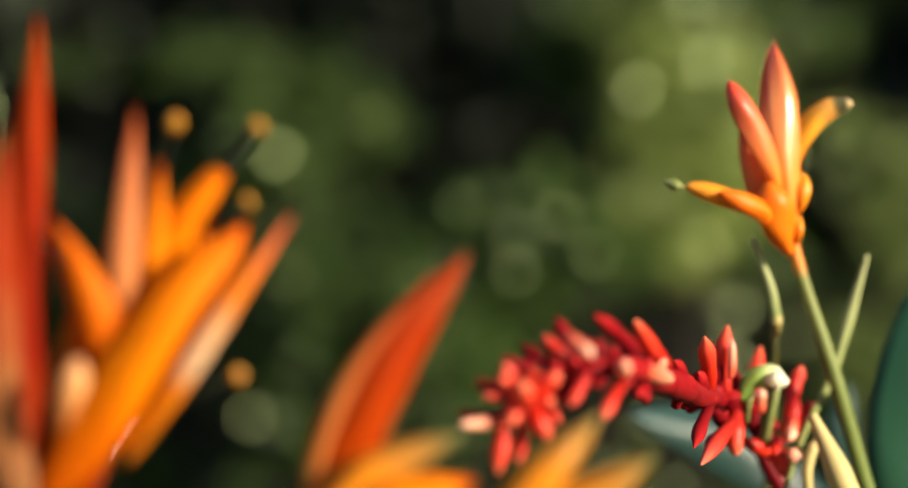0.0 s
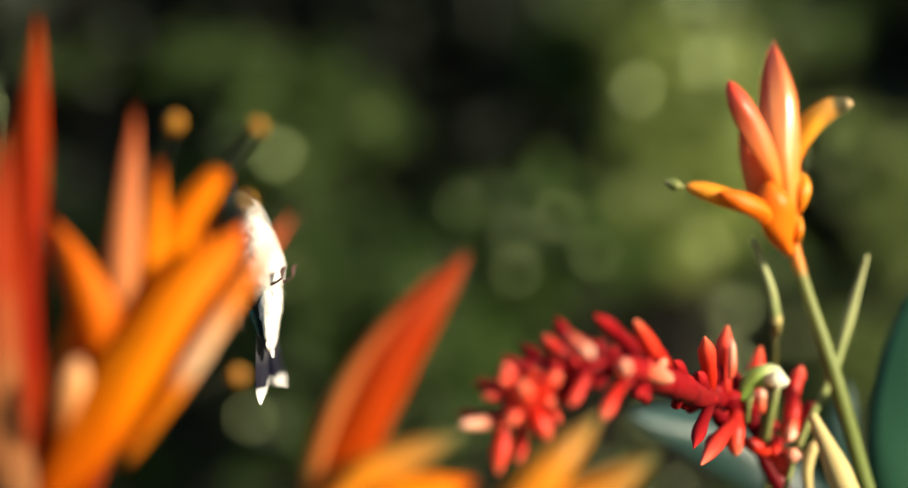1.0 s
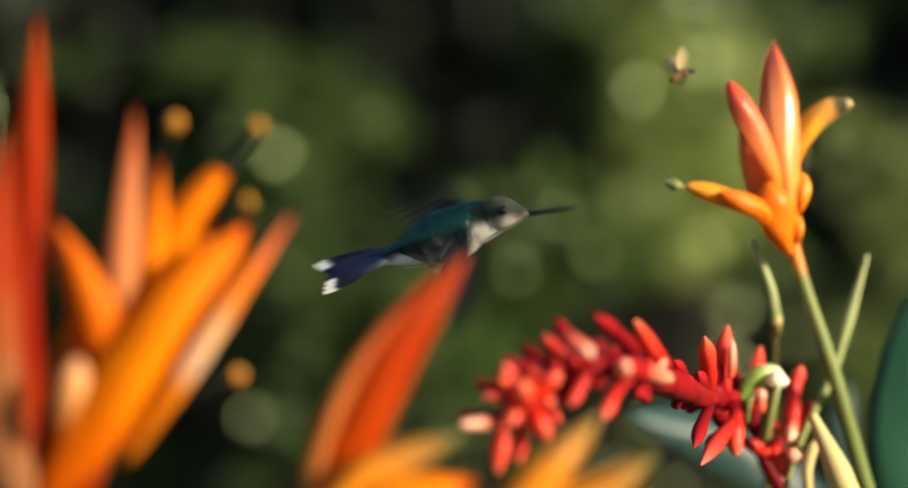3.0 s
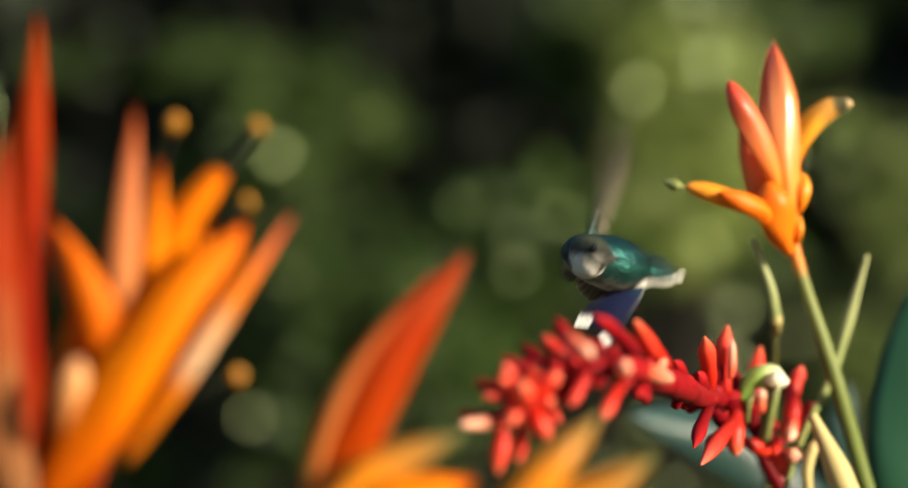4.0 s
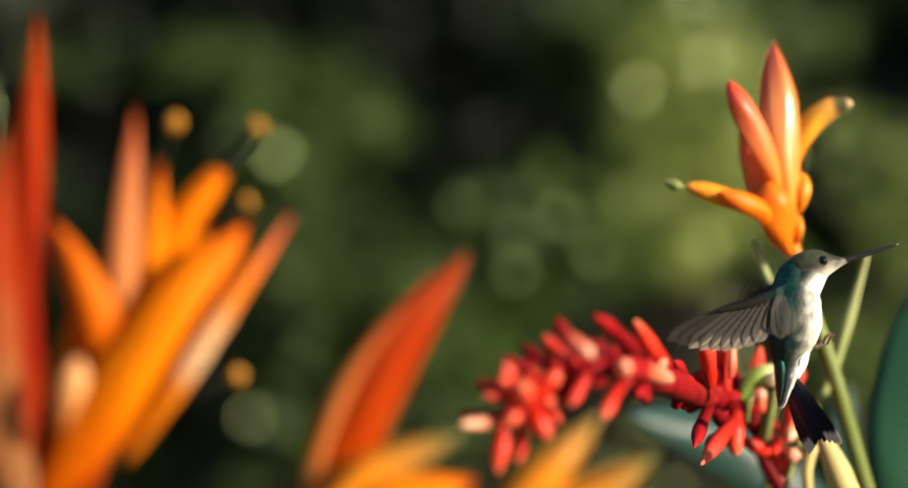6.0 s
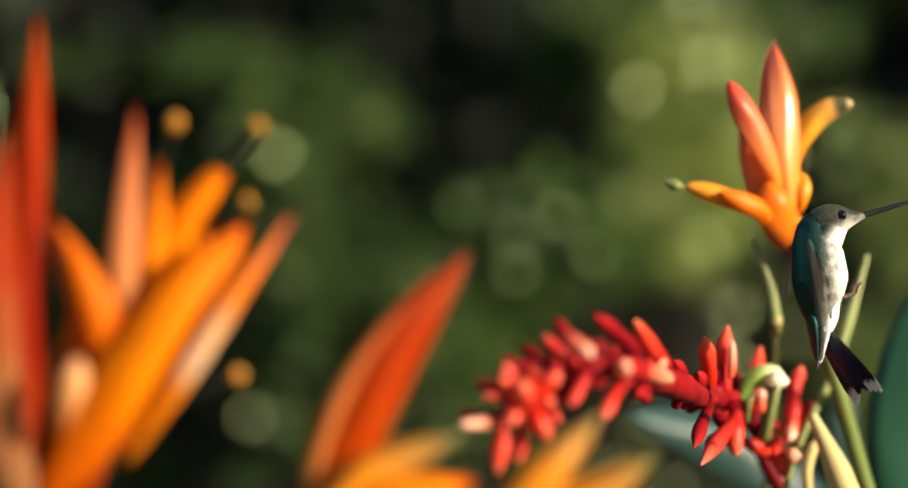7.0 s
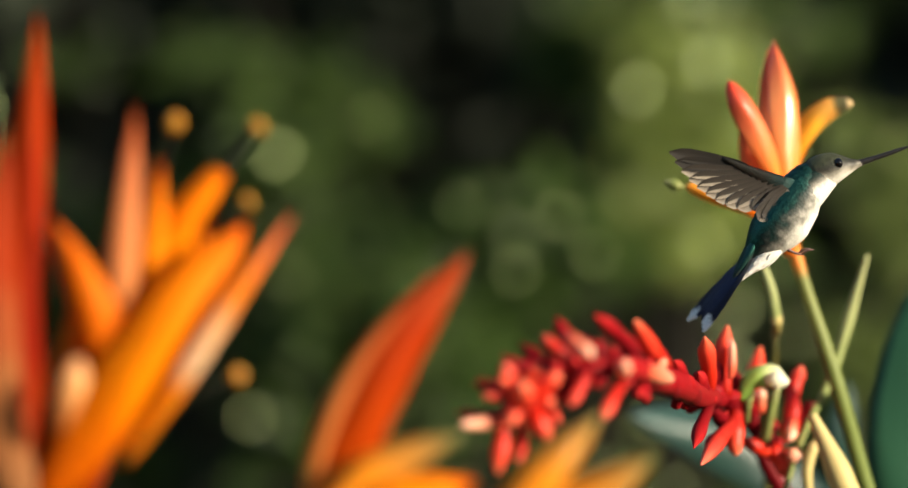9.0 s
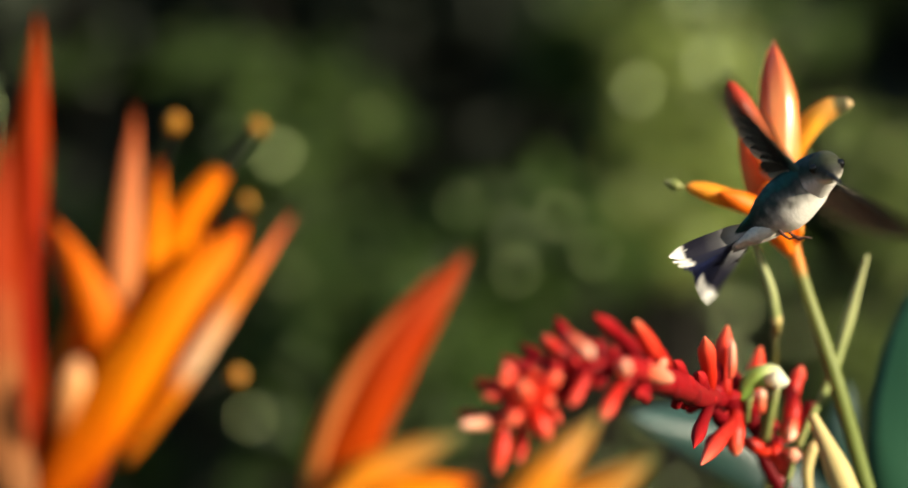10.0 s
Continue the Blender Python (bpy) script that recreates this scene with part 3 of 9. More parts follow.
def leafy_hedge():
    """A loose hedge behind the shrubs; its hollows, showing dark trees, are placed to fit the camera's view."""
    rnd = random.Random(71)
    hollows = [((-0.0116, 5.3000, 1.1382), 0.16), ((-0.3768, 5.3000, 1.3250), 0.14), ((-0.1859, 5.3000, 1.3167), 0.10), ((-0.6010, 5.3000, 1.3001), 0.12), ((0.0050, 5.3000, 1.2669), 0.25), ((-0.0531, 5.3000, 1.1216), 0.12), ((0.1212, 5.3000, 1.1922), 0.19), ((-0.4930, 5.3000, 1.3001), 0.16), ((-0.3021, 5.3000, 1.3416), 0.12), ((-0.4017, 5.3000, 0.7190), 0.16),
               ((-0.1112, 5.3000, 1.3333), 0.15), ((0.5362, 5.3000, 1.2254), 0.13), ((0.5113, 5.3000, 0.8601), 0.07), ((-0.5263, 5.3000, 1.1424), 0.07), ((0.5528, 5.3000, 1.0344), 0.07),
               ((0.1627, 5.3000, 0.8601), 0.11), ((0.0548, 5.3000, 1.1092), 0.13), ((0.2789, 5.3000, 0.8850), 0.09), ((-0.1195, 5.3000, 0.9182), 0.07), ((-0.1859, 5.3000, 0.7356), 0.08)]
    clumps = []
    for i in range(230):
        x, z = rnd.uniform(-1.25, 1.25), rnd.uniform(0.15, 1.75)
        c = Vector((x, 5.3 + rnd.uniform(-0.12, 0.15), z))
        gap = min((Vector((c.x, 0, c.z)) - Vector((q[0], 0, q[2]))).length - r for q, r in hollows)
        if gap > 0.02 and not (z > 1.28 and x < 0.12):
            clumps.append((c, 0.085, 46))
    s = empty("leafy_hedge", (0, 5.3, 0))
    v, f = leaf_cloud(clumps, 0.06, 72, turn=Vector((0.25, -0.8, 0.2)))
    tagged(put(part("crown", mesh_from("crown", v, f, smooth=False), F_MID, s), s), kind="stuff")
    # Glint leaves kept out of the areas that look dark from the camera.
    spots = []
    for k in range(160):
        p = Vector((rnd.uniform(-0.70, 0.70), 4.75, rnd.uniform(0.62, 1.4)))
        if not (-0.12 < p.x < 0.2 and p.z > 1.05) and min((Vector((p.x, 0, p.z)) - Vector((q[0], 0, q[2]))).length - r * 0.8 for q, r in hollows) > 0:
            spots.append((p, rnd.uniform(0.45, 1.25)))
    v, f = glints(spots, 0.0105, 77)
    put(part("glossy_leaves", mesh_from("glossy", v, f, smooth=False), F_GLINT, s, "small glossy leaves turned to glint at the camera"), s)
    for k in (0, 1, 2, 3, 5, 6, 7, 8):
        x = -1.1 + 0.275 * k
        put(part("limb", rod([(x, 5.42, -0.02), (x + 0.05, 5.4, 0.8), (x - 0.03, 5.4, 1.5)], [0.018, 0.012, 0.005], n=8, m=6), BARK, s), s)
    tagged(s, "loose green hedge with deep dark hollows", "hedge")


leafy_hedge()


def tree_belt():
    """The dark belt of trees behind the view, and unseen trees added on the right to shade it."""
    rnd = random.Random(31)
    spots = [(x, 7.4 + 0.4 * math.sin(x * 2.3)) for x in (-3.2, -2.3, -1.4, -0.5, 0.4, 1.3, 2.2)]
    spots += [(x + 0.4, 8.6 + 0.3 * math.sin(x * 3.1)) for x in (-3.6, -2.5, -1.4, -0.3, 0.8, 1.9, 3.0)]
    # Out of view: added only to keep the sun off the belt.
    spots += [(3.0, 6.6), (3.3, 5.7), (3.5, 4.9), (2.5, 5.5), (2.4, 6.4)]
    for i, (x, y) in enumerate(spots):
        s = empty("garden_tree", (x, y, 0))
        top = 3.9 + rnd.uniform(-0.3, 0.4)
        clumps = []
        for k in range(16):
            h = 0.25 + (top - 0.5) * k / 15
            clumps.append(((x + rnd.uniform(-0.35, 0.35), y + rnd.uniform(-0.25, 0.35), h), 0.52, 130))
        v, f = leaf_cloud(clumps, 0.17, 40 + i)
        tagged(put(part("crown", mesh_from("crown", v, f, smooth=False), F_DEEP_SHADE, s), s), kind="stuff")
        put(part("trunk", rod([(x, y, 0), (x + 0.05, y, 1.6), (x, y, top - 0.4)], [0.09, 0.07, 0.03], n=10, m=8), BARK, s), s)
        for k in (4, 8, 12):
            c = Vector(clumps[k][0])
            put(part("limb", rod([(x, y, c.z - 0.4), (x + (c.x - x) * 0.5, y, c.z - 0.2), c], [0.03, 0.02, 0.008], n=6, m=6), BARK, s), s)
        tagged(s, "leafy tree with shade in its colour, right row unseen", "tree", "trees behind the garden")


tree_belt()


def leaf_backdrop():
    """An added bumpy bank of leaves all round that hides the sky, shade put into its colour."""
    verts, faces = [], []
    n, m = 180, 26
    for i in range(n + 1):
        a = 2 * math.pi * i / n
        for j in range(m + 1):
            v = j / m
            r = 11.5 - 1.5 * math.sin(v * 2.6) + 0.5 * noise.noise((math.cos(a) * 9, math.sin(a) * 9, v * 5)) + 0.2 * noise.noise((math.cos(a) * 40, math.sin(a) * 40, v * 20))
            top = 5.0 if math.sin(a) > 0.35 else 1.6
            verts.append((math.cos(a) * r, math.sin(a) * r, -0.05 + v * top * (1 + 0.15 * noise.noise((math.cos(a) * 14, math.sin(a) * 14, 3)))))
    for i in range(n):
        for j in range(m):
            a = i * (m + 1) + j
            faces.append((a, a + 1, a + m + 2, a + m + 1))
    w = part("backdrop", mesh_from("backdrop", verts, faces), F_DEEP_SHADE)
    tagged(w, "added leafy backdrop with shade in its colour", "woods", kind="structure")


leaf_backdrop()


# ---- heliconias ----
def flower_head(name, label, root, group="heliconias"):
    """A heliconia: an Empty on the ground below its flower head."""
    h = empty(name, (root[0], root[1], 0.0))
    tagged(h, label, "flower", group)
    return h


def left_heliconia():
    h = flower_head("heliconia", "orange and red heliconia flower head on a tall green stem", (-0.1168, 1.0300, 0.9228))
    add = lambda name, mesh, mat, label="": put(part(name, mesh, mat, h, label), h)
    base = (-0.1152, 1.0300, 0.9180)
    add("stem", rod([(base[0] - 0.01, 1.03, -0.02), (base[0] - 0.006, 1.03, 0.5), base], [0.007, 0.006, 0.006], n=24), STEM)
    add("bract", blade([base, (-0.1210, 1.0250, 0.9649), (-0.1187, 1.0300, 1.0148), (-0.1164, 1.0350, 1.0643)], 0.00807, (0.45, -1, 0), 0.5, seed=2, belly=0.4, base=0.6), RED, "tall dark red bract")
    add("bract", blade([base, (-0.1238, 1.0150, 0.9462), (-0.1254, 1.0150, 0.9843), (-0.1236, 1.0200, 1.0322)], 0.00839, (0.75, -1, 0), 0.5, seed=3, base=0.7), PEACH, "red bract with sunlight painted peach on its lower part")
    add("sepal", blade([(-0.1062, 1.0440, 0.9289), (-0.0974, 1.0340, 0.9565), (-0.0996, 1.0220, 0.9826), (-0.1110, 1.0220, 1.0074)], 0.00807, (-0.2, -1, 0.2), 0.55, seed=4, base=0.5), ORANGED)
    add("sepal", blade([(-0.0962, 1.0400, 0.9660), (-0.0925, 1.0240, 0.9870), (-0.0896, 1.0190, 1.0130), (-0.0880, 1.0200, 1.0378)], 0.00490, (0.45, -1, 0.1), 0.3, seed=5, belly=0.35), PEACHY, "salmon sepal")
    add("sepal", blade([(-0.0840, 1.0320, 0.9680), (-0.0846, 1.0320, 0.9860), (-0.0832, 1.0320, 1.0051), (-0.0818, 1.0320, 1.0237)], 0.00419, (0.5, -1, 0), 0.5, seed=6), ORANGE)
    add("sepal", blade([(-0.0880, 1.0350, 0.9600), (-0.0850, 1.0350, 0.9840), (-0.0758, 1.0350, 1.0051), (-0.0609, 1.0350, 1.0265)], 0.00678, (0.3, -1, -0.2), 0.55, seed=7, belly=0.55), ORANGE)
    add("sepal", blade([(-0.0950, 1.0400, 0.9420), (-0.0806, 1.0400, 0.9762), (-0.0739, 1.0400, 0.9970), (-0.0642, 1.0450, 1.0081)], 0.00548, (-0.3, -1, 0.4), 0.4, seed=8, belly=0.55), ORANGED)
    add("bract", blade([(-0.1195, 1.0250, 0.9190), (-0.0992, 1.0200, 0.9498), (-0.0776, 1.0200, 0.9782), (-0.0576, 1.0250, 1.0059)], 0.01100, (0.25, -1, 0.15), 0.36, seed=9, belly=0.60, base=0.25), ORANGE, "broad orange bract")
    add("bract", blade([(-0.0911, 1.0220, 0.9394), (-0.0741, 1.0160, 0.9640), (-0.0608, 1.0160, 0.9843), (-0.0451, 1.0250, 1.0079)], 0.00371, (0.7, -0.8, -0.5), 0.6, seed=10, belly=0.45, base=0.5), LIP, "salmon bract lip with a painted sun highlight")
    add("bract", blade([(-0.1140, 1.0250, 0.9300), (-0.1012, 1.0250, 0.9460), (-0.0878, 1.0250, 0.9552), (-0.0735, 1.0300, 0.9618)], 0.00580, (0.2, -1, -0.2), 0.5, seed=11, belly=0.6, base=0.3), ORANGED)
    add("sepal", blade([(-0.1051, 1.0420, 0.9284), (-0.0969, 1.0420, 0.9546), (-0.0933, 1.0420, 0.9758), (-0.0953, 1.0420, 0.9970)], 0.00581, (0.1, -1, 0.2), 0.5, seed=13, base=0.6), ORANGED)
    add("bud", rod([(-0.1082, 1.0080, 0.9500), (-0.1046, 1.0020, 0.9580), (-0.1027, 1.0020, 0.9643), (-0.1022, 1.0040, 0.9686)], [0.00242, 0.00371, 0.00387, 0.00129], n=12, m=14), BUDP, "pale peach bud")
    add("bract", blade([(-0.1179, 1.0400, 0.9221), (-0.1122, 1.0400, 0.9449), (-0.1092, 1.0500, 0.9674), (-0.1043, 1.0500, 0.9920)], 0.00581, (0, -1, 0), 0.4, seed=12, base=0.8), ORANGED)
    tips = [((-0.0862, 1.0450, 1.0130), (-0.0824, 1.0400, 1.0240), (-0.0790, 1.0350, 1.0318)), ((-0.0655, 1.0350, 1.0205), (-0.0602, 1.0350, 1.0270), (-0.0560, 1.0350, 1.0318)),
            ((-0.0675, 1.0350, 1.0022), (-0.0625, 1.0300, 1.0083), (-0.0584, 1.0300, 1.0112)), ((-0.0800, 1.0350, 0.9550), (-0.0705, 1.0300, 0.9596), (-0.0624, 1.0300, 0.9626))]
    for a, b, c in tips:
        add("sepal_tip", rod([a, b, c], [0.00230, 0.00200, 0.00110], n=8, m=10), DARKTIP, "dark green sepal tip")
        c2 = Vector(c) + (Vector(c) - Vector(b)) * 0.5
        add("stigma", rod([c, (Vector(c) + c2) / 2, c2], [0.00145, 0.00242, 0.00145], n=6, m=10), ORTIP, "bright orange tip")


def middle_heliconia():
    h = flower_head("heliconia", "red heliconia bract over low orange sepals", (-0.0233, 1.0350, 0.9078))
    add = lambda name, mesh, mat, label="": put(part(name, mesh, mat, h, label), h)
    base = (-0.0363, 1.0350, 0.9127)
    add("stem", rod([(base[0], 1.035, -0.02), (base[0], 1.035, 0.5), base], [0.007, 0.006, 0.006], n=24), STEM)
    add("bract", blade([base, (-0.0321, 1.0300, 0.9389), (-0.0192, 1.0300, 0.9664), (0.0039, 1.0350, 0.9973)], 0.01044, (0.25, -1, 0.15), 0.5, seed=21, belly=0.5, base=0.6), REDO, "upright red-orange bract")
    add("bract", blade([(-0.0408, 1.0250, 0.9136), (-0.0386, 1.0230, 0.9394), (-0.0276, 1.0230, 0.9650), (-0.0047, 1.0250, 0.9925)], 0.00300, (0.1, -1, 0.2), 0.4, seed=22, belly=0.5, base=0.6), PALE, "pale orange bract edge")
    add("sepal", blade([(-0.0388, 1.0150, 0.9160), (-0.0308, 1.0150, 0.9311), (-0.0165, 1.0150, 0.9398), (0.0025, 1.0150, 0.9478)], 0.00640, (0.2, -1, 0.4), 0.5, seed=23, belly=0.5, base=0.6), TAN, "orange sepal with a tan tip")
    add("sepal", blade([(-0.0356, 1.0150, 0.9144), (-0.0228, 1.0100, 0.9259), (-0.0085, 1.0100, 0.9314), (0.0073, 1.0150, 0.9347)], 0.00673, (0.1, -1, 0.3), 0.5, seed=24, belly=0.5, base=0.6), ORANGE)
    add("sepal", blade([(-0.0022, 1.0150, 0.9096), (0.0159, 1.0050, 0.9270), (0.0277, 1.0050, 0.9404), (0.0407, 1.0150, 0.9538)], 0.00640, (0.2, -1, 0.3), 0.5, seed=25, belly=0.45, base=0.6), TAN, "orange sepal with a greenish tip")
    add("sepal", blade([(0.0057, 1.0150, 0.9096), (0.0264, 1.0150, 0.9239), (0.0399, 1.0150, 0.9319), (0.0558, 1.0150, 0.9422)], 0.00707, (0.2, -1, 0.2), 0.5, seed=26, belly=0.45, base=0.6), TAN, "deep orange sepal with a brown tip")


def right_heliconia():
    h = flower_head("heliconia", "slender orange heliconia on a leaning green stem", (0.1787, 1.4700, 0.8668))
    add = lambda name, mesh, mat, label="": put(part(name, mesh, mat, h, label), h)
    b0 = (0.1799, 1.4800, 0.8543)
    add("stem", rod([(b0[0] + 0.12, 1.480, -0.02), (b0[0] + 0.05, 1.480, 0.5), b0, (0.1631, 1.4750, 0.9079), (0.1510, 1.4700, 0.9485), (0.1384, 1.4700, 0.9865), (0.1321, 1.4700, 1.0084)], [0.0045, 0.0042, 0.00331, 0.00309, 0.00287, 0.00265, 0.00287], n=60, m=14), STEM, "green stem turning orange at the top")
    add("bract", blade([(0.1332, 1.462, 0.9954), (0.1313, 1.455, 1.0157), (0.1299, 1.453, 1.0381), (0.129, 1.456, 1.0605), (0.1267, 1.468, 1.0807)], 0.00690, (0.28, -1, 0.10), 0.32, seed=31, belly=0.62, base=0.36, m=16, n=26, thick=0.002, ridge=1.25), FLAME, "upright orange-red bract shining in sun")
    add("bract", blade([(0.1294, 1.472, 1.0097), (0.1274, 1.472, 1.0303), (0.1267, 1.472, 1.0488), (0.1258, 1.472, 1.0653), (0.1256, 1.472, 1.0782)], 0.00620, (-0.05, -1, 0), 0.30, seed=32, belly=0.4, base=0.5, m=14, n=24, ridge=1.4), SALMON)
    add("bract", blade([(0.1272, 1.452, 1.0218), (0.1226, 1.444, 1.0323), (0.1162, 1.44, 1.0453), (0.1109, 1.438, 1.0553), (0.1068, 1.44, 1.0637)], 0.00560, (0.20, -1, 0.15), 0.36, seed=33, belly=0.55, base=0.5, blunt=0.6, m=14, n=24, ridge=1.4), ROSE, "leaning rose-red bract")
    add("bract", blade([(0.127, 1.462, 1.0066), (0.1214, 1.456, 1.0193), (0.118, 1.452, 1.0314), (0.1158, 1.45, 1.043), (0.114, 1.45, 1.0532)], 0.00600, (0.05, -1, 0), 0.30, seed=34, belly=0.40, base=0.8, m=14), SALMON)
    add("sepal", blade([(0.1337, 1.47, 1.0303), (0.1375, 1.47, 1.0411), (0.143, 1.469, 1.0493), (0.1505, 1.467, 1.0543), (0.1582, 1.465, 1.056)], 0.00520, (0.30, -1, 0.0), 0.4, seed=35, belly=0.45, base=0.55, blunt=0.4, m=12), TIPPED, "yellow-orange sepal with a dark tip")
    add("sepal", blade([(0.1265, 1.456, 1.0056), (0.1194, 1.444, 1.0131), (0.1109, 1.438, 1.017), (0.1027, 1.436, 1.02)], 0.00430, (0.2, -1, 0.1), 0.4, seed=36, belly=0.40, base=0.8, blunt=0.5), AMBER2)
    add("sepal", blade([(0.1197, 1.448, 1.0121), (0.1092, 1.442, 1.0168), (0.0994, 1.44, 1.0201), (0.0899, 1.44, 1.0228)], 0.00420, (0.25, -1, 0.1), 0.4, seed=40, belly=0.5, base=0.6, blunt=0.5), AMBER)
    add("sepal_tip", rod([(0.0909, 1.44, 1.0224), (0.0884, 1.44, 1.0224), (0.0853, 1.44, 1.0234), (0.082, 1.44, 1.0244)], [0.00080, 0.00110, 0.00230, 0.00190, 0.0006], n=14), GREEN, "pale sepal tip")
    add("sepal", blade([(0.1332, 1.46, 1.0117), (0.1362, 1.456, 1.0168), (0.1375, 1.456, 1.0229), (0.1342, 1.462, 1.0291)], 0.00380, (0.6, -1, 0), 0.7, seed=37, belly=0.55, base=0.5), AMBER, "small curled sepal")
    add("sepal", blade([(0.134, 1.46, 1.0005), (0.1356, 1.457, 1.0056), (0.1356, 1.46, 1.0117)], 0.00240, (0.6, -1, 0), 0.7, seed=43, belly=0.5, base=0.6), AMBER, "small curled sepal")
    add("bract", blade([(0.132, 1.46, 0.9964), (0.128, 1.452, 1.0066), (0.1248, 1.448, 1.0167), (0.1231, 1.45, 1.0268)], 0.00820, (0.15, -1, 0), 0.35, seed=38, belly=0.55, base=0.22), AMBER2, "deep orange bract base")


def stalk(name, label, pts, radii, mat, n=40, node=None):
    h = empty(name, (pts[0][0], pts[0][1], 0))
    put(part("shoot", rod(pts, radii, n=n, m=12), mat, h), h)
    if node:
        for p, r in node:
            p = Vector(p)
            put(part("node", rod([p + Vector((0, 0, -0.002)), p, p + Vector((0, 0, 0.002))], [r * 0.95, r * 1.25, r * 0.95], n=6, m=12), STRAW, h, "pale ring on the shoot"), h)
    tagged(h, label, "stalk", "shoots among the flowers")


def stalks():
    stalk("shoot_stalk", "pale green bent shoot with a bare end", [(0.1208, 1.467, -0.02), (0.1208, 1.467, 0.5), (0.1300, 1.5300, 0.9016), (0.1315, 1.5187, 0.9532), (0.1295, 1.4986, 0.9625), (0.1278, 1.4690, 0.9703), (0.1262, 1.4683, 0.9800), (0.1183, 1.4670, 1.0022)],
          [0.003, 0.0026, 0.0020, 0.00150, 0.00170, 0.00215, 0.00235, 0.00111], BENT, 70, [((0.1280, 1.4690, 0.9700), 0.00200)])
    stalk("shoot_stalk", "tapering green shoot crossing the stem", [(0.1254, 1.447, -0.02), (0.1254, 1.447, 0.5), (0.1287, 1.4470, 0.9006), (0.1390, 1.4650, 0.9258), (0.1520, 1.4840, 0.9481), (0.1591, 1.4900, 0.9700), (0.1666, 1.4900, 0.9957)],
          [0.003, 0.0022, 0.00133, 0.00133, 0.00178, 0.00267, 0.00089], GREEN, 60)
    stalk("shoot_stalk", "thick straw-yellow stalk among the shoots", [(0.1691, 1.437, -0.02), (0.1691, 1.437, 0.5), (0.1589, 1.4370, 0.8856), (0.1486, 1.4350, 0.9127), (0.1391, 1.4370, 0.9339)],
          [0.006, 0.0055, 0.00534, 0.00511, 0.00178], STRAW, 50)
    stalk("shoot_stalk", "thin straw-brown stalk beside the shoots", [(0.1461, 1.432, -0.02), (0.1461, 1.432, 0.5), (0.1394, 1.4540, 0.9016), (0.1389, 1.4536, 0.9120), (0.1411, 1.4545, 0.9195), (0.1428, 1.4550, 0.9228)],
          [0.003, 0.0026, 0.00200, 0.00220, 0.00240, 0.00133], STRAW, 50)


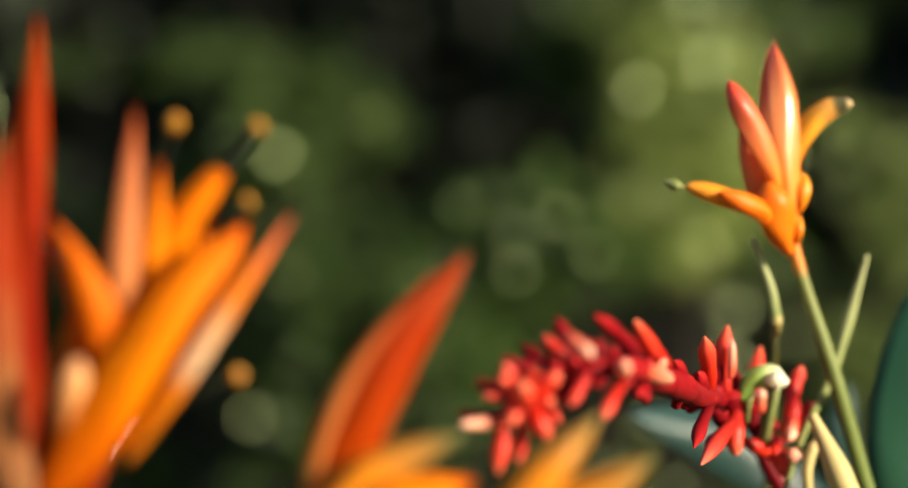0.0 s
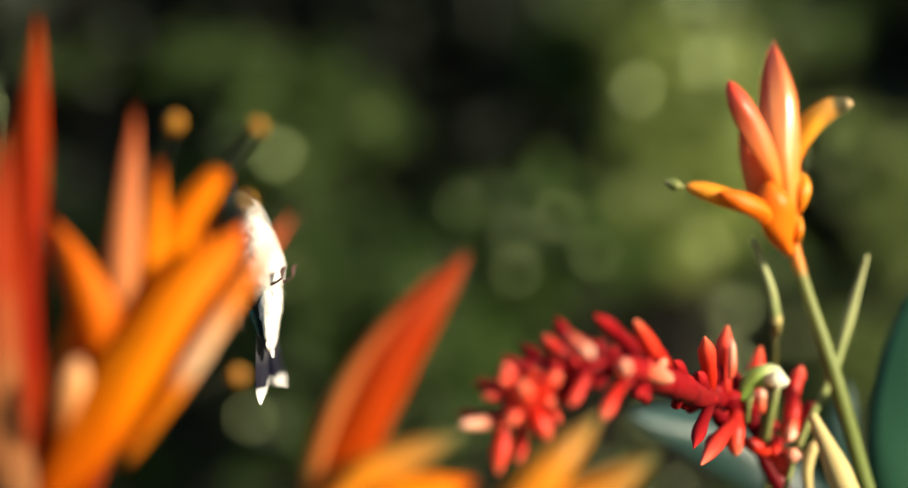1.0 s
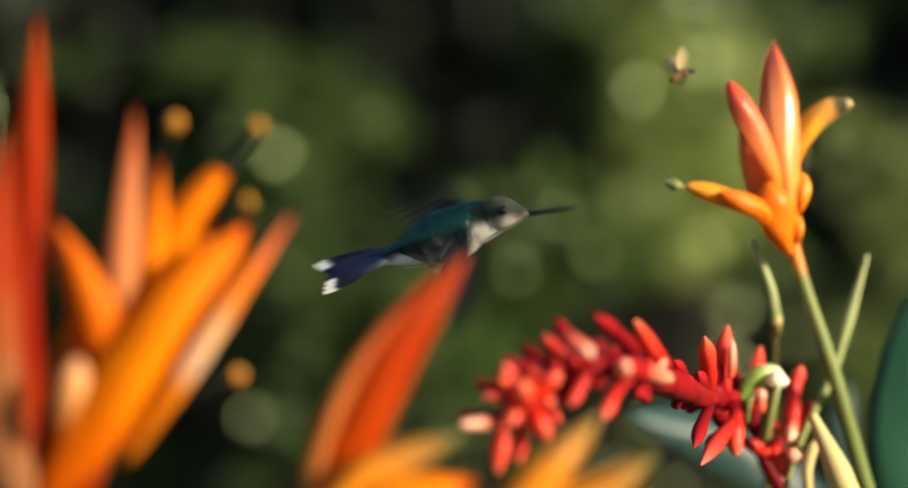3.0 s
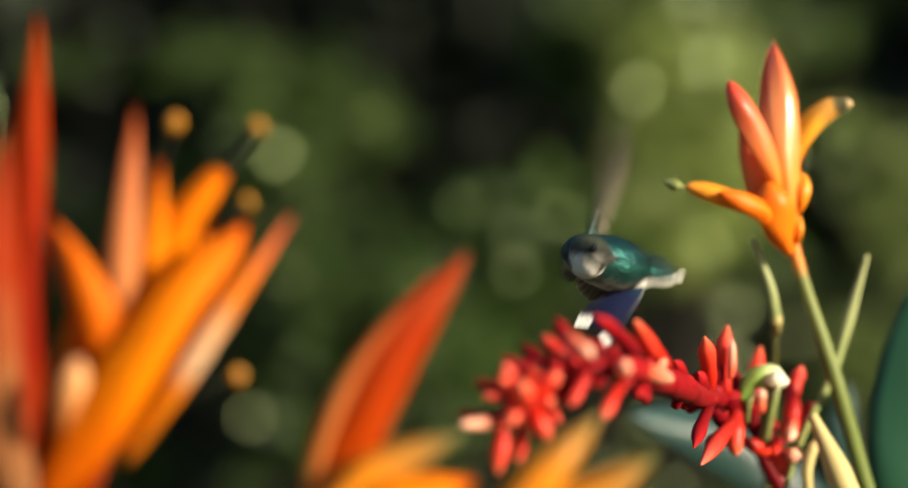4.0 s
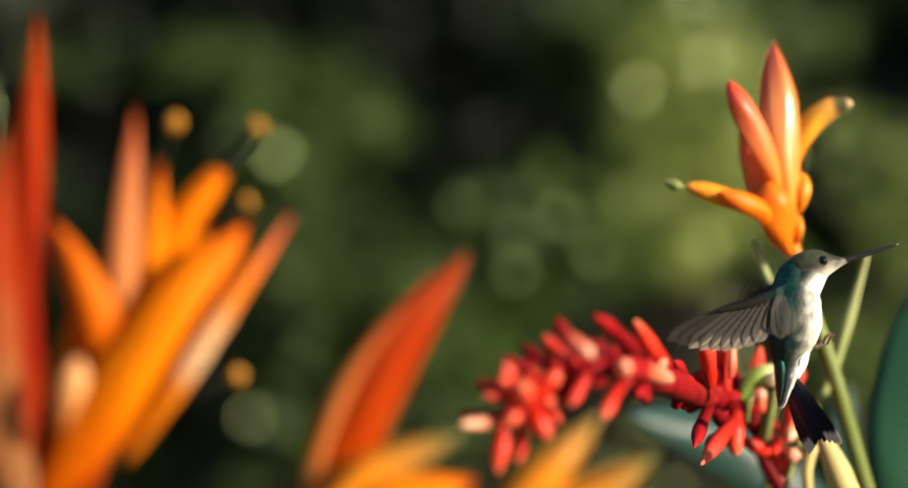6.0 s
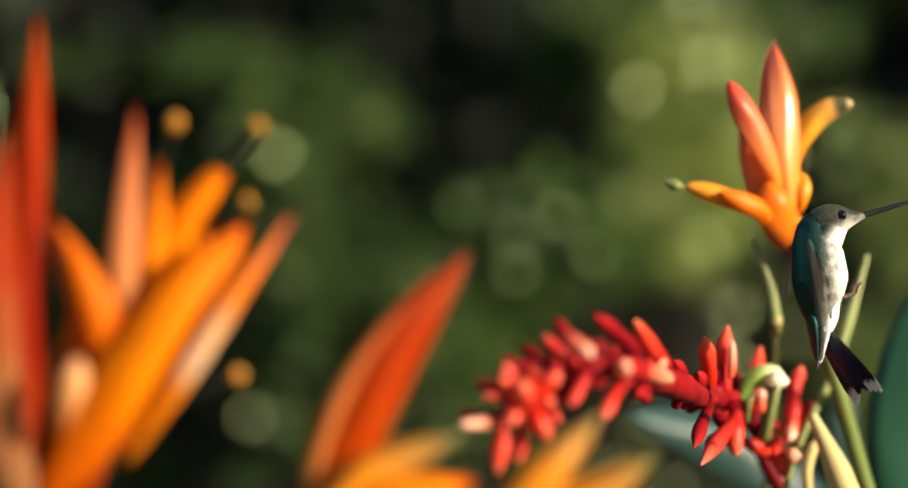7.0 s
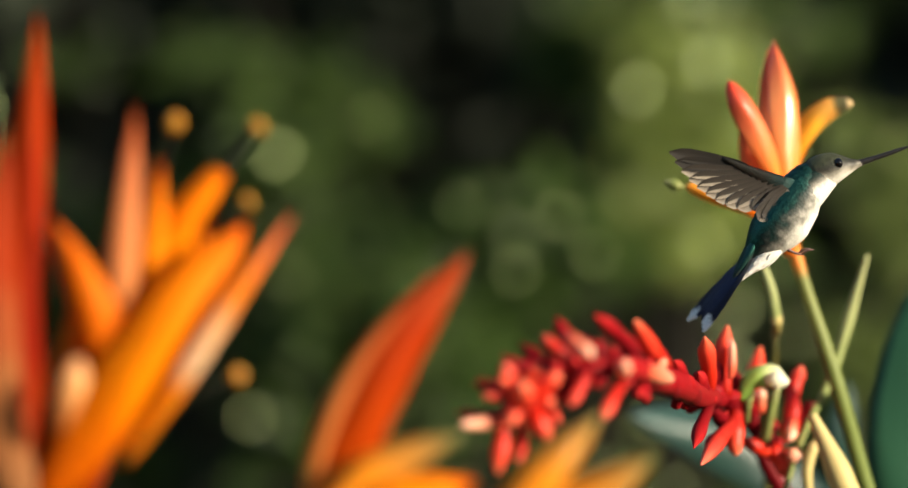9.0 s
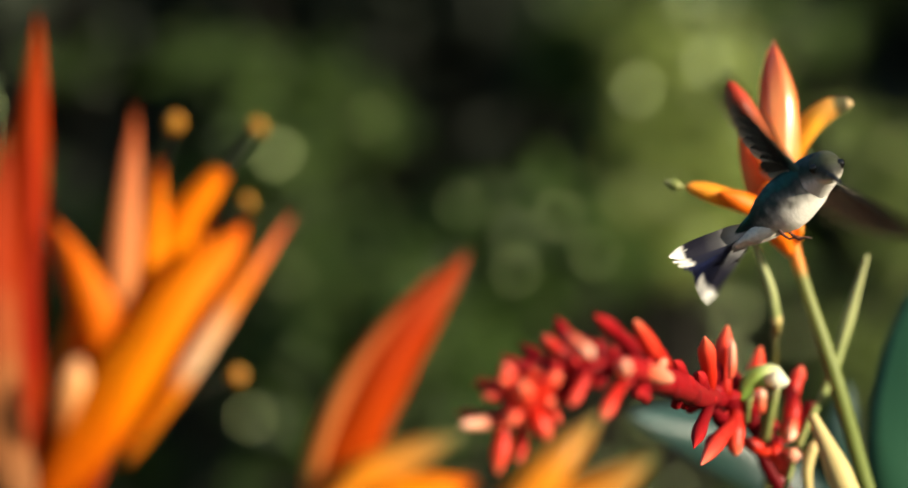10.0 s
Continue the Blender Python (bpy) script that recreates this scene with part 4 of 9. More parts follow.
def ginger():
    """A nodding spike of red ginger: waxy buds along a thick curved axis that ends in a star of open buds."""
    h = empty("red_ginger", (0.1424, 1.43, 0))
    tagged(h, "nodding spike of red ginger with waxy buds, sunlit tips painted pink", "flower")
    add = lambda name, mesh, mat, label="": put(part(name, mesh, mat, h, label), h)
    axis = [(0.1239, 1.4866, 0.916), (0.1211, 1.4874, 0.9274), (0.1089, 1.4519, 0.9366), (0.0885, 1.3535, 0.9448), (0.078, 1.2906, 0.9507), (0.0631, 1.226, 0.9563), (0.0472, 1.1658, 0.9607), (0.0358, 1.1594, 0.9598), (0.0275, 1.1542, 0.9555), (0.02, 1.1492, 0.9506)]
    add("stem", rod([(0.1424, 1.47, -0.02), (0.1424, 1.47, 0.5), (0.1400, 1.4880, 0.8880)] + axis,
                     [0.005, 0.0045, 0.0040, 0.0030, 0.0028, 0.0034, 0.0044, 0.0046, 0.0040, 0.0034, 0.0028, 0.0024, 0.0016], n=110, m=12, wob=0.10), BUDSHADE, "dark crimson curved axis")
    dark = [((0.0383, 1.1544, 0.9637), (0.0321, 1.1599, 0.9769), 0.00215), ((0.0581, 1.1973, 0.9639), (0.0444, 1.1647, 0.9777), 0.00229),
        ((0.0321, 1.1579, 0.961), (0.0209, 1.1635, 0.9685), 0.00188), ((0.0252, 1.1493, 0.9598), (0.015, 1.1512, 0.9651), 0.00186),
        ((0.062, 1.2214, 0.9623), (0.0511, 1.1764, 0.9732), 0.00194), ((0.0152, 1.1453, 0.954), (0.006, 1.1457, 0.957), 0.00195),
        ((0.0159, 1.1476, 0.9473), (0.0005, 1.1455, 0.9479), 0.00167), ((0.0481, 1.1691, 0.9625), (0.041, 1.1811, 0.9712), 0.00181),
        ((0.0739, 1.2704, 0.9559), (0.0669, 1.2385, 0.9658), 0.00223), ((0.0193, 1.1529, 0.9578), (0.0105, 1.1534, 0.9556), 0.00159),
        ((0.0401, 1.1551, 0.9577), (0.0334, 1.1525, 0.9512), 0.00215), ((0.0475, 1.1541, 0.9592), (0.043, 1.1523, 0.9556), 0.00233),
        ((0.0645, 1.2232, 0.9544), (0.0594, 1.2002, 0.9507), 0.00216), ((0.0267, 1.1519, 0.9527), (0.0342, 1.1548, 0.9525), 0.00205),
        ((0.02, 1.1472, 0.9514), (0.0115, 1.1439, 0.9442), 0.00222), ((0.1015, 1.4266, 0.9414), (0.1013, 1.4259, 0.956), 0.00266),
        ((0.1117, 1.4516, 0.9375), (0.1103, 1.4477, 0.9498), 0.00270), ((0.1193, 1.4712, 0.9244), (0.1188, 1.4709, 0.9377), 0.00314),
        ((0.0728, 1.2628, 0.9538), (0.0718, 1.2582, 0.962), 0.00267), ((0.0822, 1.3082, 0.9496), (0.0765, 1.2827, 0.9596), 0.00241),
        ((0.0975, 1.4015, 0.9397), (0.0861, 1.3277, 0.9267), 0.00253), ((0.1022, 1.4238, 0.9269), (0.0957, 1.3947, 0.9239), 0.00263),
        ((0.098, 1.4095, 0.9375), (0.108, 1.4399, 0.926), 0.00278), ((0.1218, 1.4722, 0.9244), (0.1316, 1.4763, 0.9204), 0.00294),
        ((0.1268, 1.4763, 0.9242), (0.1278, 1.4767, 0.9298), 0.00263), ((0.0876, 1.3395, 0.9441), (0.0795, 1.2848, 0.9534), 0.00367),
        ((0.0978, 1.4055, 0.9386), (0.0991, 1.4117, 0.9456), 0.00421), ((0.1065, 1.4327, 0.9365), (0.106, 1.4311, 0.9439), 0.00428),
        ((0.0759, 1.2727, 0.9485), (0.071, 1.2519, 0.9566), 0.00332), ((0.1183, 1.4649, 0.9313), (0.1142, 1.4536, 0.9393), 0.00322),
        ((0.1124, 1.4488, 0.9284), (0.1048, 1.4278, 0.9349), 0.00286), ((0.0923, 1.371, 0.9436), (0.0892, 1.3514, 0.9531), 0.00288),
        ((0.0303, 1.1473, 0.9565), (0.0273, 1.1462, 0.9602), 0.00260), ((0.0378, 1.1503, 0.9579), (0.043, 1.1523, 0.9608), 0.00261),
        ((0.049, 1.1546, 0.9585), (0.0475, 1.1541, 0.9637), 0.00261), ((0.0625, 1.214, 0.954), (0.0604, 1.2048, 0.9605), 0.00274)]
    mid = [((0.0356, 1.1514, 0.9649), (0.0276, 1.1522, 0.9717), 0.00196), ((0.0421, 1.152, 0.9608), (0.0359, 1.1436, 0.9497), 0.00214),
        ((0.054, 1.1748, 0.9562), (0.0463, 1.1457, 0.9457), 0.00225), ((0.0192, 1.1429, 0.9538), (0.0152, 1.1334, 0.9635), 0.00239),
        ((0.0199, 1.1422, 0.9472), (0.02, 1.1393, 0.932), 0.00185), ((0.0281, 1.1485, 0.9528), (0.033, 1.1504, 0.9439), 0.00186),
        ((0.02, 1.1452, 0.9515), (0.0085, 1.1407, 0.9531), 0.00185), ((0.1346, 1.4833, 0.9352), (0.1402, 1.4876, 0.9511), 0.00307),
        ((0.1346, 1.468, 0.9397), (0.1315, 1.459, 0.9215), 0.00353), ((0.1436, 1.483, 0.9367), (0.1393, 1.4814, 0.9229), 0.00289),
        ((0.1113, 1.4412, 0.9334), (0.0903, 1.3512, 0.9193), 0.00298)]
    red = [((0.0734, 1.2624, 0.9586), (0.0588, 1.2005, 0.9752), 0.00279), ((0.0213, 1.1398, 0.951), (0.0205, 1.1137, 0.9571), 0.00410),
        ((0.022, 1.1381, 0.9532), (0.0325, 1.1344, 0.9603), 0.00285), ((0.0207, 1.1435, 0.9537), (0.0264, 1.1399, 0.9632), 0.00240),
        ((0.0178, 1.1464, 0.9529), (0.0191, 1.1449, 0.964), 0.00204), ((0.0169, 1.1401, 0.9473), (0.0132, 1.1346, 0.9293), 0.00258),
        ((0.0235, 1.1367, 0.9511), (0.0293, 1.1331, 0.9403), 0.00303), ((0.0198, 1.1352, 0.9533), (0.0167, 1.1261, 0.945), 0.00302),
        ((0.025, 1.1393, 0.9517), (0.0307, 1.1356, 0.9511), 0.00230), ((0.0183, 1.1346, 0.9555), (0.0142, 1.123, 0.9589), 0.00201),
        ((0.0958, 1.3896, 0.9442), (0.0928, 1.3689, 0.9657), 0.00327), ((0.1052, 1.4288, 0.9413), (0.1057, 1.4287, 0.9688), 0.00325),
        ((0.1176, 1.4677, 0.9359), (0.1223, 1.4744, 0.9593), 0.00314), ((0.1091, 1.4303, 0.9357), (0.1087, 1.423, 0.9185), 0.00386),
        ((0.1136, 1.452, 0.9226), (0.1286, 1.4635, 0.9159), 0.00280), ((0.1227, 1.461, 0.9221), (0.1319, 1.4591, 0.9077), 0.00343)]
    pale = [((0.0344, 1.1371, 0.9722), (0.0428, 1.1305, 0.9654), 0.00232), ((0.0535, 1.1725, 0.9578), (0.0524, 1.1434, 0.9631), 0.00245),
        ((0.0571, 1.1799, 0.9598), (0.0745, 1.2536, 0.9539), 0.00266), ((0.0666, 1.2325, 0.9549), (0.0712, 1.2435, 0.9613), 0.00192),
        ((0.0165, 1.1379, 0.9445), (0.0019, 1.1241, 0.945), 0.00184), ((0.1063, 1.4226, 0.9479), (0.1069, 1.4225, 0.9634), 0.00171),
        ((0.1217, 1.4664, 0.9331), (0.1216, 1.4605, 0.9428), 0.00227), ((0.1339, 1.46, 0.9306), (0.1315, 1.4493, 0.9228), 0.00236),
        ((0.13, 1.4583, 0.9176), (0.1362, 1.4533, 0.9165), 0.00278)]
    k = 0
    # The bud tones run from painted shade to painted sunlight.
    for row, mat, tip in ((dark, BUDSHADE, 0.30), (mid, BUDMID, 0.45), (red, BUDRED, 0.5), (pale, BUDLIT, 0.55)):
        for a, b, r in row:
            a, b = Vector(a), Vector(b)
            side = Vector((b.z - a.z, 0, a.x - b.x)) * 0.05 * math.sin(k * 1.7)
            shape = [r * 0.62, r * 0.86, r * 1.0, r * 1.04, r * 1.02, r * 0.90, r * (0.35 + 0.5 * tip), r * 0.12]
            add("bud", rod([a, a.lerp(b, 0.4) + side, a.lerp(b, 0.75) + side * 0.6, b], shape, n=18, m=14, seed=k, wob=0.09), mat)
            k += 1
    line = path(axis[1:], 60)
    rnd = random.Random(9)
    for i in range(54):
        q = line[int(4 + i / 54 * 52)]
        d = Vector((rnd.uniform(-1.0, 0.3), rnd.uniform(-0.9, 0.3), rnd.uniform(-0.7, 1.0))).normalized()
        ln = rnd.uniform(0.007, 0.012)
        add("bract_scale", rod([q, q + d * ln * 0.6, q + d * ln * 0.9, q + d * ln], [0.0018, 0.0022, 0.0019, 0.0004], n=8, m=8, seed=i), BUDSHADE)
    add("floret", blade([(0.1112, 1.4360, 0.9392), (0.1157, 1.4370, 0.9468), (0.1210, 1.4380, 0.9491), (0.1280, 1.4400, 0.9503)], 0.0046, (0.05, -1, 0.35), 0.35, seed=41, belly=0.5, base=0.25, blunt=0.35), FLORET, "pale green-white floret")
    add("floret", blade([(0.1206, 1.4340, 0.9465), (0.1250, 1.4330, 0.9473), (0.1300, 1.4360, 0.9464)], 0.0036, (0.2, -1, 0.1), 0.4, seed=42, belly=0.5, base=0.5, blunt=0.6), FLORET_TIP, "cream floret lip")
    add("floret_stalk", rod([(0.1145, 1.4499, 0.9302), (0.1149, 1.4431, 0.9379), (0.1167, 1.4449, 0.9453)], [0.0013, 0.0015, 0.0018], n=10), GREEN, "olive-green floret stalk")
    add("floret_stalk", rod([(0.1224, 1.457, 0.9223), (0.124, 1.4519, 0.9329), (0.1267, 1.4473, 0.9452)], [0.0024, 0.0021, 0.0017], n=10), GREEN, "olive-green floret stalk")


def leaves():
    h = empty("heliconia_leaf", (0.2118, 1.58, 0))
    b = (0.2118, 1.5800, 0.8445)
    put(part("leaf_stalk", rod([(b[0], 1.58, -0.02), (b[0], 1.58, 0.5), b], [0.006, 0.005, 0.004], n=20), STEM, h), h)
    put(part("leaf_blade", blade([b, (0.2042, 1.5800, 0.8915), (0.2016, 1.5800, 0.9360), (0.2080, 1.6000, 0.9954)], 0.02846, (0.15, -1, 0.1), 0.25, seed=51, belly=0.45, base=0.5, n=26), LEAF_DARK, h, "broad dark green blade"), h)
    tagged(h, "broad upright dark green heliconia leaf", "leaf", "leaves among the flowers")
    h = empty("ginger_leaf", (0.1908, 1.75, 0))
    b = (0.1908, 1.7500, 0.8524)
    put(part("leaf_stalk", rod([(b[0], 1.75, -0.02), (b[0], 1.75, 0.5), b], [0.005, 0.004, 0.003], n=20), STEM, h), h)
    put(part("leaf_blade", blade([b, (0.1551, 1.7500, 0.8880), (0.1188, 1.7400, 0.9091), (0.0811, 1.7200, 0.9209)], 0.01644, (0.25, -1, 0.4), 0.3, seed=52, belly=0.5, base=0.5, n=26), LEAF_BLUE, h, "bluish green glossy blade"), h)
    tagged(h, "bluish green glossy leaf below the red ginger", "leaf", "leaves among the flowers")
    h = empty("ginger_leaf", (0.1849, 1.80, 0))
    b = (0.1849, 1.8000, 0.8482)
    put(part("leaf_stalk", rod([(b[0], 1.80, -0.02), (b[0], 1.80, 0.5), b], [0.005, 0.004, 0.003], n=20), STEM, h), h)
    put(part("leaf_blade", blade([b, (0.1849, 1.8000, 0.8792), (0.1867, 1.7900, 0.9079), (0.1909, 1.7900, 0.9331)], 0.00958, (0.2, -1, 0.4), 0.3, seed=53, belly=0.5, base=0.5, n=20), LEAF_BLUE, h, "bluish green glossy blade"), h)
    tagged(h, "small bluish green leaf behind the stems", "leaf", "leaves among the flowers")


left_heliconia()
middle_heliconia()
right_heliconia()
stalks()
ginger()
leaves()


# ---- hummingbird ----
def vane(length, width, curve=0.0, tip=0.25, n=10):
    """One feather along x: a cambered vane with a raised shaft."""
    verts, uvs, faces = [], [], []
    m = 5
    for i in range(n + 1):
        u = i / n
        w = width * (0.45 + 0.55 * min(1, u / 0.3)) * (1 if u < 1 - tip else math.sqrt(max(0.02, 1 - ((u - 1 + tip) / tip) ** 2)))
        for j in range(m):
            v = j / (m - 1) * 2 - 1
            y = w * v + curve * u * u
            verts.append((u * length, y, 0.0006 * (1 - v * v) * (1 - 0.4 * u) + (0.00025 if j == m // 2 else 0)))
            uvs.append((u, v * 0.5 + 0.5))
    for i in range(n):
        for j in range(m - 1):
            a = i * m + j
            faces.append((a, a + m, a + m + 1, a + 1))
    k = len(verts)
    verts += [(x, y, z - 0.00025) for x, y, z in verts]
    uvs += uvs[:k]
    faces += [tuple(q + k for q in reversed(f)) for f in faces[:]]
    return mesh_from("vane", verts, faces, uvs)


def bird_wing(bird, name):
    """A wing along its own x, leading edge towards y."""
    w = new(name)
    w.empty_display_size = 0.01
    w.parent = bird
    part("wing_coverts", mesh_from("arm", *coverts()), COVERT, w, "green scaly wing coverts")
    for i in range(10):
        s = i / 9
        f = part("flight_feather", vane(0.014 + 0.0205 * s ** 0.75, 0.0027 + 0.0004 * (1 - s), -0.0030 * s), EDGE if i > 7 else PRIMARY, w)
        f.matrix_basis = pose(0.004 + 0.009 * s, -0.0010 + 0.0014 * s, 0.0002 * i - 0.001, 0, 0, -56 + 54 * s ** 0.8)
    for i in range(4):
        f = part("inner_feather", vane(0.0135 + 0.0006 * i, 0.0036, 0.0), PRIMARY, w)
        f.matrix_basis = pose(0.0005 + 0.001 * i, -0.001, -0.0012 - 0.0002 * i, 0, 0, -92 + 7 * i)
    return w


def coverts():
    verts, faces, uvs = [], [], []
    n, m = 10, 10
    for i in range(n + 1):
        u = i / n
        r = 0.0040 * (1 - 0.93 * u ** 0.8)
        for j in range(m):
            a = 2 * math.pi * j / m
            verts.append((-0.003 + 0.032 * u, math.cos(a) * r * 1.25 - 0.0012 * (1 - u) + 0.001 * u, math.sin(a) * r * 0.42))
            uvs.append((u, j / m))
    for i in range(n):
        for j in range(m):
            a, b = i * m + j, i * m + (j + 1) % m
            faces.append((a, b, b + m, a + m))
    faces.append(tuple(range(m))[::-1])
    faces.append(tuple(range(n * m, n * m + m)))
    return verts, faces, uvs


def build_bird():
    bird = new("hummingbird")
    bird.empty_display_size = 0.02
    tagged(bird, "green-backed hummingbird with whitish breast and white-tipped dark tail, hovering", "bird")
    trunk = [(-2.2, .16, .14, .10), (-1.8, .48, .42, .03), (-1.1, .84, .82, -.08), (-.4, .98, 1.0, -.12), (.2, .94, .97, -.10), (.8, .84, .88, -.05), (1.3, .71, .74, .0), (1.75, .50, .52, .04), (2.0, .25, .26, .06)]
    part("body", lathe(trunk, 26, 0.05), BODY, bird, "green back and whitish underside")
    part("body_feathers", plumage(trunk, 620, 0.0036, 0.0008, 0.004, 5, -1.9, 1.9, (0.1, 3.04)), BODY, bird, "fine overlapping body feathers")
    under = [(-3.4, .10, .05, -.02), (-3.0, .36, .10, -.10), (-2.5, .46, .18, -.20), (-1.9, .54, .36, -.34), (-1.2, .56, .34, -.46), (-.7, .2, .12, -.58)]
    part("rump_down", lathe(under, 16, 0.10, 8), RUMP, bird, "fluffy white down under the tail")
    part("down_tufts", plumage(under, 36, 0.0045, 0.0009, 0.02, 6, -3.2, -.9), RUMP, bird, "loose white tufts")
    over = [(-3.3, .10, .04, .10), (-2.9, .40, .09, .13), (-2.4, .54, .15, .17), (-1.9, .56, .20, .22), (-1.4, .40, .16, .34), (-1.1, .10, .06, .42)]
    part("upper_tail_coverts", lathe(over, 16, 0.05, 12), BODY, bird, "green feathers over the tail base")
    head = new("head")
    head.parent = bird
    head.empty_display_size = 0.01
    throat = [(-.70, .30, .30, -.02), (-.40, .60, .62, -.03), (.0, .74, .78, -.04), (.35, .73, .78, -.04), (.68, .67, .71, -.03), (1.0, .60, .64, 0), (1.3, .50, .53, .0), (1.5, .24, .24, 0)]
    neck = part("neck", lathe(throat, 22, 0.03, 9), NECK, bird, "smooth neck, dark nape and white throat")
    skull = [(-.12, .28, .30, -.02), (.08, .50, .54, -.02), (.38, .60, .63, -.02), (.74, .61, .61, .0), (1.06, .55, .52, .0), (1.38, .37, .34, -.04), (1.66, .22, .20, -.08), (1.92, .12, .11, -.10)]
    part("skull", lathe(skull, 24, 0.04), HEAD, head, "dark-masked head with pale throat")
    part("head_feathers", plumage(skull, 260, 0.0020, 0.0007, 0.004, 7, .1, 1.45, (0.3, 2.84)), HEAD, head, "short dense head feathers")
    part("bill", rod([(0.0172, 0, -0.0009), (0.028, 0, -0.0007), (0.0392, 0, -0.0002)], [0.0013, 0.0010, 0.0008, 0.0004], n=14, m=10), BILL, head, "long thin black bill")
    for s in (1, -1):
        e = part("eye", lathe([(-.15, .02, .02, 0), (-.12, .13, .13, 0), (0, .19, .19, 0), (.12, .13, .13, 0), (.15, .02, .02, 0)], 14), EYE_M, head, "glossy black eye")
        e.matrix_basis = pose(0.0108, 0.0047 * s, 0.0015)
    tail = new("tail")
    tail.parent = bird
    tail.empty_display_size = 0.01
    feathers = []
    for i in range(10):
        s = i / 4.5 - 1
        f = part("tail_feather", vane(0.0345 - 0.006 * (1 - abs(s)), 0.0036, 0.0012 * s, 0.40), TAIL_OUT if abs(s) > 0.5 else TAIL_IN, tail)
        f.data.materials.append(TAIL_UNDER if abs(s) > 0.9 else TAIL_UNDER_IN if abs(s) > 0.5 else TAIL_IN)
        half = len(f.data.polygons) // 2
        for q in f.data.polygons[half:]:
            q.material_index = 1
        feathers.append((s, f, pose(0, 0.0005 * s, 0.0003 * (4.5 - abs(i - 4.5)))))
    for s in (1, -1):
        f = new("foot")
        f.parent = bird
        f.matrix_basis = pose(-0.0105, 0.0035 * s, -0.0090)
        part("leg", rod([(0, 0, 0.002), (0.0005, 0, -0.002), (0.0015, 0, -0.0045)], [0.0009, 0.0005, 0.0004], n=6, m=6), FOOT, f)
        for k in (-1, 0, 1):
            part("toe", rod([(0.0015, 0, -0.0045), (0.004, 0.0009 * k, -0.0052), (0.0055, 0.0013 * k, -0.0068)], [0.0004, 0.0004, 0.00015], n=6, m=6), FOOT, f)
    return bird, head, neck, tail, feathers, bird_wing(bird, "wing"), bird_wing(bird, "wing")


def build_bee():
    bee = new("bee")
    bee.empty_display_size = 0.005
    tagged(bee, "small brown bee in flight with blurred wings", "bee")
    part("body", lathe([[v * 1.3 for v in ring] for ring in [(-.42, .02, .02, -.04), (-.33, .12, .11, -.03), (-.15, .17, .16, 0), (-.02, .10, .10, .02), (.08, .16, .16, .03), (.20, .13, .13, .03), (.26, .06, .06, .02), (.33, .11, .10, .0), (.42, .04, .04, -.02)]], 12, 0.1), BEE_M, bee, "banded furry body")
    wings = []
    for s in (1, -1):
        w = part("wing", vane(0.0112, 0.0026, 0.0008, 0.4), BEE_W, bee, "clear tan wing")
        w.matrix_basis = pose(0.0008, 0.001 * s, 0.0018, 0, -20, 95 * s)
        wings.append((s, w))
    for k in range(6):
        s = 1 if k % 2 else -1
        x = 0.0015 - 0.0012 * (k // 2)
        part("leg", rod([(x, 0.0008 * s, -0.001), (x - 0.0008, 0.0018 * s, -0.0022), (x - 0.002, 0.002 * s, -0.0035)], [0.00025, 0.0002, 0.00012], n=5, m=5), BILL, bee)
    return bee, wings


BIRD, BIRD_HEAD, BIRD_NECK, BIRD_TAIL, TAIL_FEATHERS, WING_L, WING_R = build_bird()
BEE, BEE_WINGS = build_bee()


